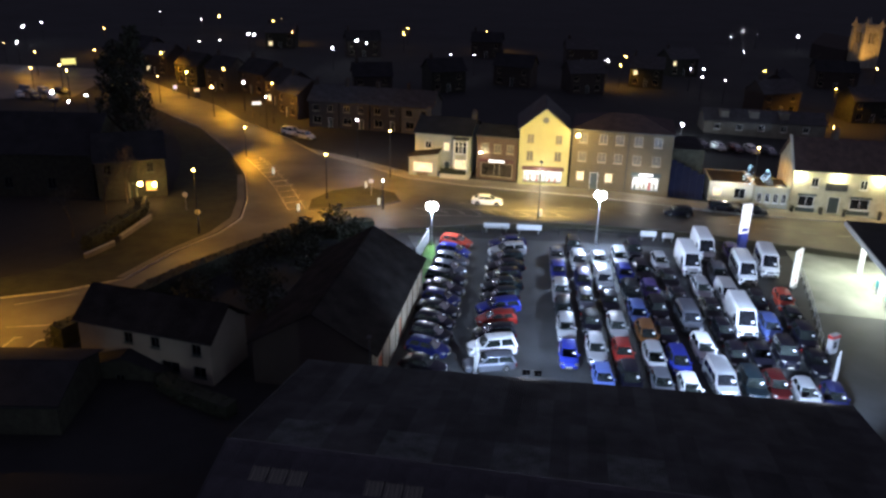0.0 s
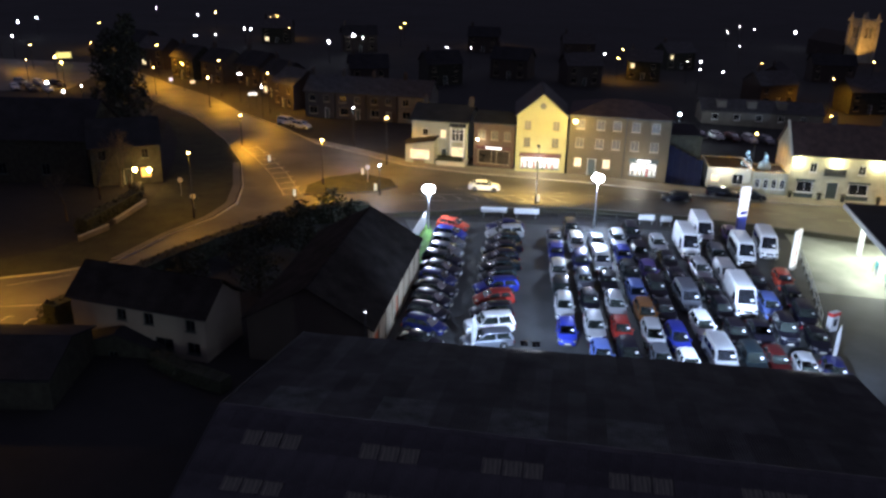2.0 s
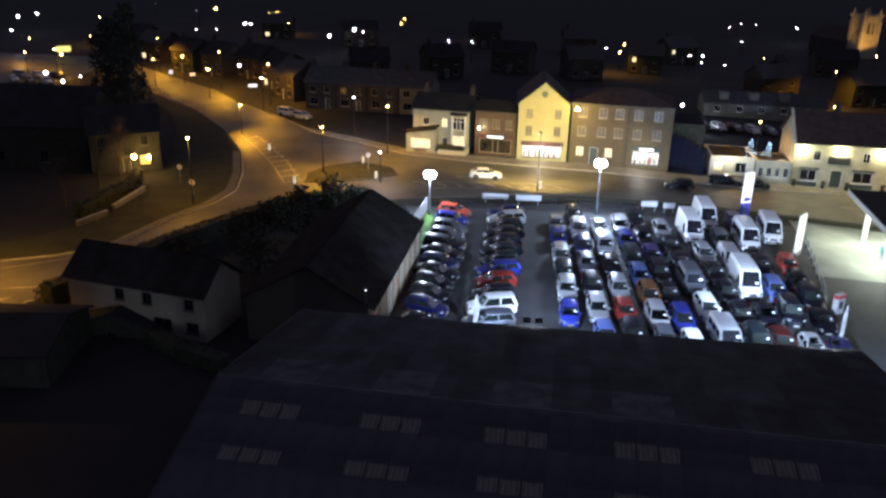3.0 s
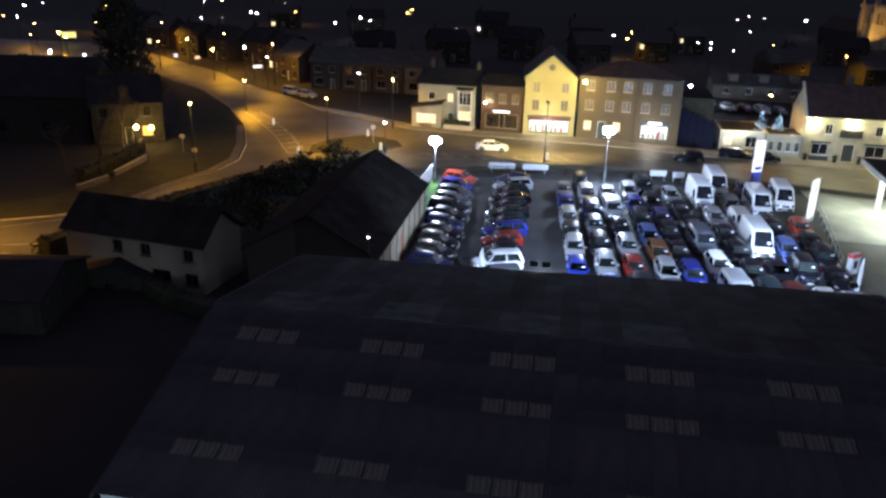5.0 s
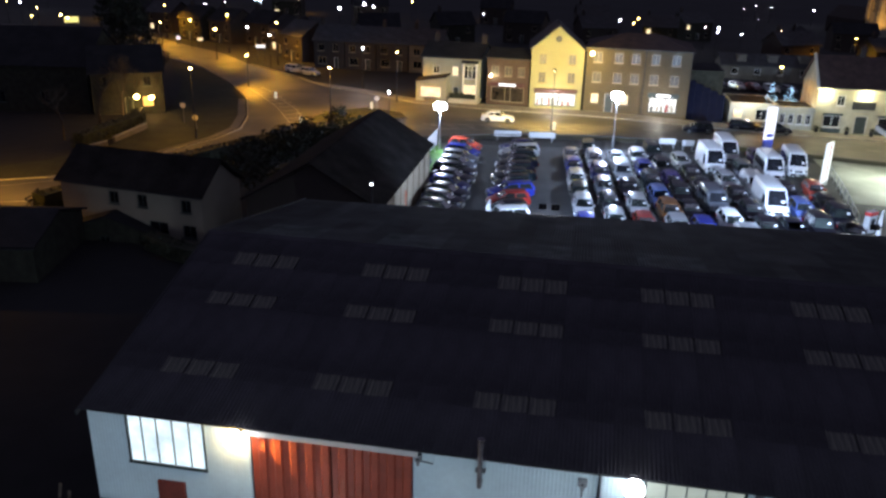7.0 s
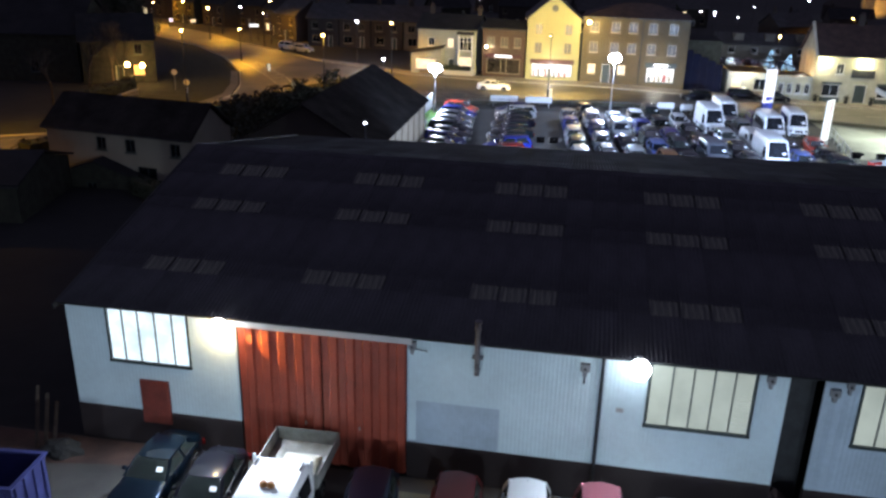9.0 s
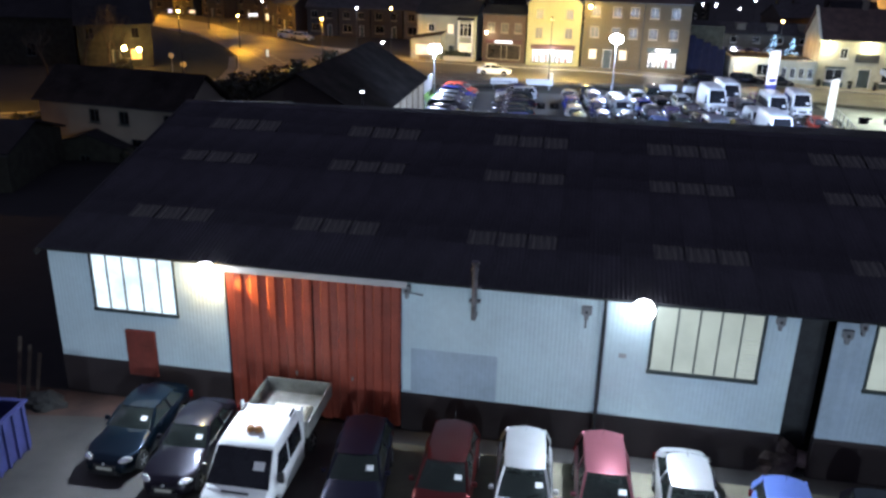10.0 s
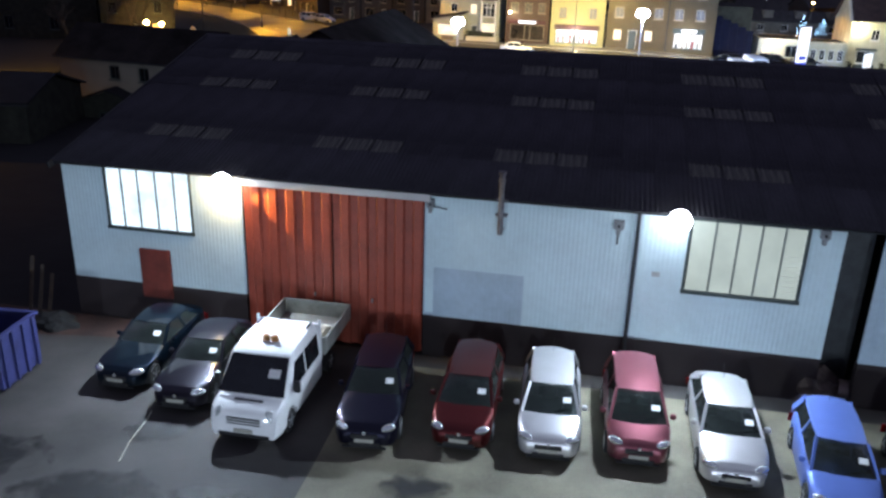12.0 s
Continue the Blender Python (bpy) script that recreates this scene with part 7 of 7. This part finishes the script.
for x, y, h in ((-9.5, 111.5, 2.6), (-30.0, 96.5, 2.4), (-33.5, 103.0, 2.6)):
    p = thing("sign_post", pose(x, y, land(x, y)), "grey road sign on a thin post", "road sign", "road signs")
    part("post", tube(bmesh.new(), (0, 0, -0.2), (0, 0, h), 0.04), M_STEEL, p)
    part("plate", lathe(bmesh.new(), [(0.36, -0.05), (0.36, -0.03)], 16, "y", (0, 0, h - 0.3)), M_WHITE, p)

# added near-black block that fills in the dark of the alley, its blue hoarding
house("dark_building", 34.4, 119.5, -10, 5.6, 9.0, 6.6, 6.6, M_UNLITWALL, M_CANOPY, "near-black block filling the dark gap before the pub", (), "flat")
M_HOARD = mat("dark_blue_hoarding", (0.007, 0.008, 0.022), 0.7, spec=0.1, vary=0.3, scale=2, fine=20)
h = thing("hoarding", pose(36.8, 115.6, land(36.8, 115.6), -12, 0, -14), "dark blue hoarding sheets leaning in the alley", "hoarding")
for i in range(5):
    part("sheet", B((i * 1.05 - 2.6, i * 1.05 - 1.58, 0, 0.04, 0, 5.6 - 0.45 * i)), M_HOARD, h)
# strung lights at the pub
bm = bmesh.new()
rng = random.Random(3)
for cx, cy, cz, hh in ((44.6, 112.2, 3.05, 2.6), (47.2, 112.3, 3.1, 2.1)):
    for i in range(75):
        z = rng.random() ** 1.4
        a = rng.uniform(0, 6.283)
        r = 1.05 * (1 - z) * rng.uniform(0.55, 1.0)
        lathe(bm, [(0.008, -0.025), (0.03, 0), (0.008, 0.025)], 4, "z", (cx + r * math.cos(a), cy + r * math.sin(a), cz + z * hh))
tagged(part("fairy_lights", bm, G_FAIRY), "blue-white fairy lights in small tree shapes on the annexe roof", "string lights", kind="stuff")


def picnic_table(x, y, turn):
    t = thing("picnic_table", pose(x, y, land(x, y) + 0.12, 0, 0, turn), "dark wooden picnic table before the pub annexe", "picnic table", "pub picnic tables")
    part("tabletop", B(*[(-0.9, 0.9, -0.36 + k * 0.185, -0.20 + k * 0.185, 0.70, 0.74) for k in range(4)]), M_BARK, t)
    for s in (-1, 1):
        part("bench", B((-0.9, 0.9, s * 0.72 - 0.13, s * 0.72 + 0.13, 0.42, 0.46)), M_BARK, t)
        part("leg_frame", strut(strut(strut(bmesh.new(), (s * 0.6, -0.75, 0), (s * 0.6, -0.2, 0.7), 0.08, 0.04), (s * 0.6, 0.75, 0), (s * 0.6, 0.2, 0.7), 0.08, 0.04), (s * 0.6, -0.8, 0.4), (s * 0.6, 0.8, 0.4), 0.08, 0.04), M_BARK, t)


for x, y, a in ((40.9, 112.6, -9), (43.2, 112.2, -6), (45.6, 111.8, -12)):
    picnic_table(x, y, a)
# tubs and baskets on the pub front
for s in (0.4, 4.4, 7.6, 12.4):
    b = thing("flower_tub", P @ pose(s, -0.55, 0.0), "dark tub with a clipped shrub by the pub front", "planter", "pub flower tubs")
    part("tub", lathe(bmesh.new(), [(0.22, -0.3), (0.30, 0.5), (0.25, 0.5), (0.2, 0.3)], 12), M_DARK, b)
    rng = random.Random(int(s * 10))
    bm = bmesh.new()
    for _ in range(160):
        v = Vector([rng.gauss(0, 0.16), rng.gauss(0, 0.16), 0.75 + rng.gauss(0, 0.16)])
        a, c = Vector([rng.uniform(-1, 1) for _ in range(3)]) * 0.09, Vector([rng.uniform(-1, 1) for _ in range(3)]) * 0.09
        bm.faces.new([bm.verts.new(v + q) for q in (-a, c * 0.6, a, -c * 0.6)])
    part("shrub", bm, M_LEAF, b)
for s, w in ((1.0, 2.6), (8.1, 3.0), (14.0, 3.0)):
    part("window_panel", B((s, s + w, -0.12, -0.003, 0.05, 0.68), bevel=0.015), M_FRAMED, pub, "dark green window panel")
    part("window_hood", B((s, s + w, -0.14, -0.003, 2.45, 2.75), bevel=0.015), M_FRAMED, pub, "dark green window hood")

# ---------------------------------------------------------------- plants
def leaves(bm, centre, size, n, rng, leaf=0.28):
    c = Vector(centre)
    for _ in range(n):
        while True:
            v = Vector([rng.uniform(-1, 1) for _ in range(3)])
            if 0.25 < v.length < 1:
                break
        p = c + Vector((v.x * size[0], v.y * size[1], v.z * size[2]))
        a, b = Vector([rng.uniform(-1, 1) for _ in range(3)]).normalized(), Vector([rng.uniform(-1, 1) for _ in range(3)]).normalized()
        s = leaf * rng.uniform(0.6, 1.3)
        bm.faces.new([bm.verts.new(q) for q in (p - a * s, p + b * s * 0.5, p + a * s, p - b * s * 0.5)])


def leafy_tree(name, x, y, h, w, label, n=900, low=0.12, seed=1, leaf=0.3):
    rng = random.Random(seed)
    t = thing(name, pose(x, y, land(x, y)), label, "tree" if h > 3.5 else "bush")
    bm = tube(bmesh.new(), (0, 0, -0.2), (0.1, 0.05, h * 0.55), 0.05 * h ** 0.8, 0.02 * h ** 0.8, 8)
    for k in range(6):
        a = k * 2.4
        z = h * (0.2 + 0.08 * k)
        tube(bm, (0, 0, z), (math.cos(a) * w * 0.3, math.sin(a) * w * 0.3, z + h * 0.18), 0.03 * h ** 0.7, 0.01, 6)
    part("trunk", bm, M_BARK, t)
    bm = bmesh.new()
    for k in range(12):
        f = k / 11
        z = h * (low + (0.92 - low) * f)
        ww = w / 2 * (0.55 + 0.45 * math.sin(math.pi * (0.25 + 0.65 * f)))
        a = k * 2.39
        leaves(bm, (math.cos(a) * ww * 0.45, math.sin(a) * ww * 0.45, z), (ww * 0.62, ww * 0.62, h * 0.11), n // 12, rng, leaf)
    part("crown", bm, M_LEAF, t)


leafy_tree("conifer_tree", -53.0, 140.0, 20.0, 7.5, "tall dark conifer beside the hill road", 2600, 0.05, 2, 0.45)
leafy_tree("conifer_tree", -57.5, 143.0, 17.0, 6.5, "dark conifer beside the hill road", 1800, 0.05, 4, 0.45)
for i, (x, y, hh, w) in enumerate(((-12.6, 93.0, 4.4, 4.6), (-9.8, 89.8, 3.8, 4.2), (-15.8, 90.0, 3.6, 4.4), (-18.0, 86.0, 3.4, 4.6), (-14.0, 82.5, 4.0, 5.0), (-20.0, 79.5, 3.6, 5.2), (-17.0, 73.0, 4.2, 5.5), (-24.0, 73.5, 3.0, 5.0), (-13.5, 66.0, 3.8, 5.0))):
    leafy_tree("garden_bush", x, y, hh, w, "dark evergreen bush in the unlit garden", 700, 0.1, 20 + i, 0.26)


def hedge(line, h, w, label, seed):
    rng = random.Random(seed)
    bm = bmesh.new()
    for a, b in zip(line, line[1:]):
        n = int(math.dist(a, b) / 0.8)
        for i in range(n):
            p = Vector(a).lerp(Vector(b), i / n)
            leaves(bm, (p.x, p.y, land(*p) + h * 0.5), (w / 2 + 0.2, w / 2 + 0.2, h * 0.55 + rng.uniform(-0.05, 0.12)), 170, rng, 0.20)
            q = Vector(a).lerp(Vector(b), (i + 1.05) / n)
            strut(bm, (p.x, p.y, land(*p) + h * 0.46), (q.x, q.y, land(*q) + h * 0.46), h * 0.9, w * 0.8)
    tagged(part("hedge", bm, M_LEAF), label, "hedge", kind="stuff")


hedge([(-33.4, 64.0), (-26.5, 78.0), (-21.4, 85.9), (-15.6, 93.0), (-8.0, 95.4)], 2.2, 1.8, "dense dark hedge along the side road", 9)
hedge([(-22.0, 57.6), (-19.5, 55.7), (-15.5, 53.6)], 1.3, 1.5, "dark hedge before the whitewashed cottage", 12)
hedge([(-40.5, 88), (-38.6, 100), (-39.5, 104)], 1.8, 1.6, "dark garden hedge behind the low wall", 10)
front = wh.matrix_basis
hedge([tuple((front @ Vector((x, -2.1, 0))).xy) for x in (5.0, 8.6)], 1.5, 0.9, "dark shrubs behind the low cream garden wall", 14)


def bare_tree(x, y, h, seed, label="leafless tree with thin brown twigs"):
    rng = random.Random(seed)
    t = thing("bare_tree", pose(x, y, land(x, y)), label, "tree", "leafless trees")
    bm, bm2 = bmesh.new(), bmesh.new()
    def grow(target, p, d, length, r, depth):
        q = p + d * length
        tube(target, p, q, r, r * 0.65, 6 if depth < 2 else 4, False)
        if depth >= 5:
            return
        for k in range(3 if depth < 3 else 2):
            nd = (d + Vector((rng.uniform(-1, 1), rng.uniform(-1, 1), rng.uniform(-0.2, 0.6))) * 0.65).normalized()
            grow(bm2, q, nd, length * rng.uniform(0.62, 0.8), r * 0.6, depth + 1)
    grow(bm, Vector((0, 0, -0.2)), Vector((0.03, 0.02, 1)).normalized(), h * 0.28, 0.02 * h, 0)
    part("trunk", bm, M_BARK, t)
    part("crown", bm2, M_BARK, t)


for i, (x, y, h) in enumerate(((-43.5, 101.0, 9), (-45, 112.5, 11), (-41.5, 119, 10), (-47, 126, 11), (-50, 118, 12), (-44, 92, 8), (-40.5, 103.5, 9), (-42.5, 106, 10))):
    bare_tree(x, y, h, 40 + i)


# ---------------------------------------------------------------- the yard
def skip():
    s = thing("skip", pose(-14.75, 22.2, YARD + 0.03, 0, 0, -6), "battered blue ribbed waste skip in the yard", "skip")
    w, d, h = 3.8, 1.9, 1.75
    bm = bmesh.new()
    for y0, y1, turn in ((-d / 2, -d / 2 + 0.05, 0), (d / 2 - 0.05, d / 2, 0)):
        box(bm, -w / 2, w / 2, y0, y1, 0.12, h)
    box(bm, -w / 2, -w / 2 + 0.05, -d / 2 + 0.051, d / 2 - 0.051, 0.12, h), box(bm, w / 2 - 0.05, w / 2, -d / 2 + 0.051, d / 2 - 0.051, 0.12, h)
    box(bm, -w / 2 + 0.051, w / 2 - 0.051, -d / 2 + 0.051, d / 2 - 0.051, 0.12, 0.2)
    part("body", bm, M_SKIP, s)
    for i in range(7):
        x = -w / 2 + 0.25 + i * (w - 0.5) / 6
        part("rib", B((x - 0.06, x + 0.06, -d / 2 - 0.07, -d / 2 - 0.001, 0.1, h - 0.02), bevel=0.012), M_SKIP, s)
    for i in range(4):
        y = -d / 2 + 0.2 + i * (d - 0.4) / 3
        part("rib", B((w / 2 + 0.001, w / 2 + 0.07, y - 0.06, y + 0.06, 0.1, h - 0.02), bevel=0.012), M_SKIP, s)
    part("rim", B((-w / 2 - 0.08, w / 2 + 0.08, -d / 2 - 0.08, -d / 2 + 0.06, h, h + 0.08), (-w / 2 - 0.08, w / 2 + 0.08, d / 2 - 0.06, d / 2 + 0.08, h, h + 0.08), (-w / 2 - 0.08, -w / 2 + 0.06, -d / 2 + 0.061, d / 2 - 0.061, h, h + 0.08), (w / 2 - 0.06, w / 2 + 0.08, -d / 2 + 0.061, d / 2 - 0.061, h, h + 0.08)), M_SKIP, s)


skip()


def mound(x, y, w, d, h, material, label, seed):
    rng = random.Random(seed)
    bm = bmesh.new()
    bmesh.ops.create_icosphere(bm, subdivisions=3, radius=1)
    for v in bm.verts:
        k = 1 + 0.35 * noise.noise(v.co * 1.7 + Vector((seed, 0, 0))) + 0.15 * noise.noise(v.co * 5)
        v.co = Vector((v.co.x * w / 2 * k, v.co.y * d / 2 * k, max(-0.05, v.co.z * h * k)))
    t = part("tarpaulin_mound", bm, material)
    t.matrix_basis = pose(x, y, YARD + 0.03)
    return tagged(t, label, "scrap heap")


mound(11.6, 22.9, 1.9, 1.0, 0.95, mat("brown_tarpaulin", (0.085, 0.062, 0.055), 0.55, vary=0.5, scale=2, fine=9, bump=0.4), "dark heap under a tarpaulin against the plinth", 3)
M_OLDDRUM = mat("faded_drum_paint", (0.22, 0.17, 0.15), 0.6, vary=0.5, scale=2.5, fine=14)
d = thing("oil_drum", pose(12.85, 22.75, YARD + 0.33, 90, 0, 70), "rusty drum lying beside the heap", "drum")
part("shell", lathe(bmesh.new(), [(0.28, -0.44), (0.29, -0.43), (0.29, -0.15), (0.30, -0.13), (0.29, -0.11), (0.29, 0.13), (0.30, 0.15), (0.29, 0.17), (0.29, 0.43), (0.28, 0.44)], 20), M_OLDDRUM, d)
mound(-13.6, 25.6, 1.6, 1.0, 0.5, M_TYRE, "low dark heap of scrap in the yard corner", 8)
pl = thing("leaning_planks", pose(-14.0, 26.6, YARD, 0, 0, -10), "old planks leaning in the yard corner", "planks")
for i in range(3):
    part("plank", strut(bmesh.new(), (-0.5 + i * 0.3, -0.9 + 0.1 * i, 0.0), (-0.7 + i * 0.35, 0.0, 2.2 - 0.3 * i), 0.14, 0.03), M_BARK, pl)
bm = bmesh.new()
for k in range(8):
    a, b = Vector((-8.3 + 0.03 * math.sin(k), 20.4 - k * 0.3)), Vector((-8.3 + 0.03 * math.sin(k + 1), 20.4 - (k + 1) * 0.3))
    strut(bm, (a.x, a.y, YARD + 0.05), (b.x, b.y, YARD + 0.05), 0.03, 0.02)
tagged(part("pale_cable", bm, M_CREAM), "pale cable lying across the yard", "cable")
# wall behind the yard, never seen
tagged(part("wall_yard", B((-20, 40, -24.3, -24, 0, 4)), M_PLINTH), "unseen brick wall added to close the yard", "wall", kind="structure")
# parked cars off the hill road, and one on the main road
for kind, colour, x, y, turn in (("estate", "white", -27.5, 150.0, 60), ("hatch", "silver", -24.6, 147.0, 60), ("saloon", "white", 7.0, 108.8, 84), ("hatch", "black", 33.5, 106.8, -98)):
    vehicle(kind, colour, x, y, turn, "cars on the roads", "under the street lamps")
for i, (x, y) in enumerate(((-94, 182), (-90, 181), (-86, 180.5), (-96, 189), (-91.5, 188.4), (-87, 187.6))):
    vehicle(("hatch", "estate")[i % 2], ("silver", "black", "white", "grey")[i % 4], x, y, 35 + 4 * i, "cars by the hill road", "in a lit yard off the hill road")
for kind, colour, x, y, turn in (("estate", "black", 41.0, 110.2, 78), ("hatch", "navy", 44.9, 109.4, 82)):
    vehicle(kind, colour, x, y, turn, "cars before the pub", "at the kerb before the pub annexe")
for i in range(5):
    vehicle("hatch", ("black", "silver", "dark red", "white", "grey")[i], 50.0 + i * 3.0, 150.5 - i * 0.5, 10, "cars behind the pub", "in the dark car park behind the pub")
# unseen floodlights added behind the viewpoint to fill the wall and car fronts
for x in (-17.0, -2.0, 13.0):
    b = thing("floodlight", pose(x, -23.6, 4.3, 0, 0, 180), "added floodlight, never seen, filling the workshop front", "floodlight", "yard wall floodlights")
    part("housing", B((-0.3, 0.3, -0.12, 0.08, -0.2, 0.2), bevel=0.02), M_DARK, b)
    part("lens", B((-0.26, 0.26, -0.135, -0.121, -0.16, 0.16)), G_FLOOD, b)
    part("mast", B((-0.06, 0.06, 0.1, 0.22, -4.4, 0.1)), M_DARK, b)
    part("hood", B((-1.6, 1.6, -1.40, -1.36, 0.045, 0.9), (-1.6, 1.6, -1.36, -0.13, 0.9, 0.93), bevel=0.005), M_DARK, b, "added plate that keeps the fill off the roof")
    lamp("added_fill_light", (x, -23.3, 4.3), 7000, COOL, 0.02, (1, 24, 3.5), 64)
# lit boxes far up the hill road
for x, y, turn, w, hh, z0, colour in ((-101.0, 224.0, 30, 7.0, 3.0, 1.6, (1.0, 0.85, 0.25)), (-37.5, 166, 20, 3.6, 1.1, 2.6, (0.95, 0.97, 1.0)), (-55.5, 186, 30, 2.2, 1.2, 1.6, (1.0, 0.7, 0.4)), (-62, 191, 30, 1.6, 1.6, 1.2, (0.9, 0.75, 0.9))):
    e = thing("lit_sign", pose(x, y, land(x, y), 0, 0, turn), "small glowing sign box beside the hill road", "sign", "far lit signs")
    part("face", B((-w * 0.25, w * 0.25, -0.2, 0.2, z0, z0 + hh * 0.5), bevel=0.03), glow("far_sign_face", colour, 0.9), e)
    for k in (-0.2, 0.2):
        part("leg", B((k * w - 0.06, k * w + 0.06, -0.06, 0.06, -0.2, z0)), M_DARK, e)
# oily stains on the yard, fading at their rims
def stain_mat():
    m = bpy.data.materials.new("oily_stain")
    m.use_nodes = True
    n, l = m.node_tree.nodes, m.node_tree.links
    b, out = n["Principled BSDF"], n["Material Output"]
    b.inputs["Base Color"].default_value = (0.012, 0.011, 0.012, 1)
    b.inputs["Roughness"].default_value = 0.6
    co, ns, ad, gr, rp = n.new("ShaderNodeTexCoord"), n.new("ShaderNodeTexNoise"), n.new("ShaderNodeVectorMath"), n.new("ShaderNodeVectorMath"), n.new("ShaderNodeMapRange")
    ns.inputs["Scale"].default_value, ns.inputs["Detail"].default_value = 1.3, 5
    l.new(co.outputs["Object"], ns.inputs["Vector"])
    ad.operation = "MULTIPLY_ADD"
    ad.inputs[1].default_value, ad.inputs[2].default_value = (0.9, 0.9, 0), (-0.95, -0.95, 0)
    l.new(ns.outputs["Color"], ad.inputs[0])
    sm = n.new("ShaderNodeVectorMath")
    l.new(ad.outputs[0], sm.inputs[0]), l.new(co.outputs["Generated"], sm.inputs[1])
    gr.operation = "LENGTH"
    l.new(sm.outputs[0], gr.inputs[0])
    rp.inputs["From Min"].default_value, rp.inputs["From Max"].default_value, rp.inputs["To Min"].default_value, rp.inputs["To Max"].default_value = 0.18, 0.40, 0.75, 0.0
    l.new(gr.outputs["Value"], rp.inputs["Value"])
    tr, mx = n.new("ShaderNodeBsdfTransparent"), n.new("ShaderNodeMixShader")
    l.new(rp.outputs["Result"], mx.inputs["Fac"]), l.new(tr.outputs[0], mx.inputs[1]), l.new(b.outputs[0], mx.inputs[2]), l.new(mx.outputs[0], out.inputs["Surface"])
    return m


M_STAIN = stain_mat()
for x, y, w, d in ((-8.6, 16.6, 4.6, 2.6), (-5.6, 16.2, 3.4, 2.4), (-11.8, 18.0, 4.0, 2.4), (-0.4, 17.4, 2.6, 1.4), (6.4, 16.8, 2.4, 1.2), (3.0, 15.8, 3.0, 1.6), (-7.8, 19.4, 2.4, 1.4)):
    s = part("oil_stain", B((-w / 2, w / 2, -d / 2, d / 2, 0.0, 0.003)), M_STAIN)
    s.matrix_basis = pose(x, y, YARD + 0.046)
    tagged(s, "dark oily stain on the yard", "stain", kind="structure")
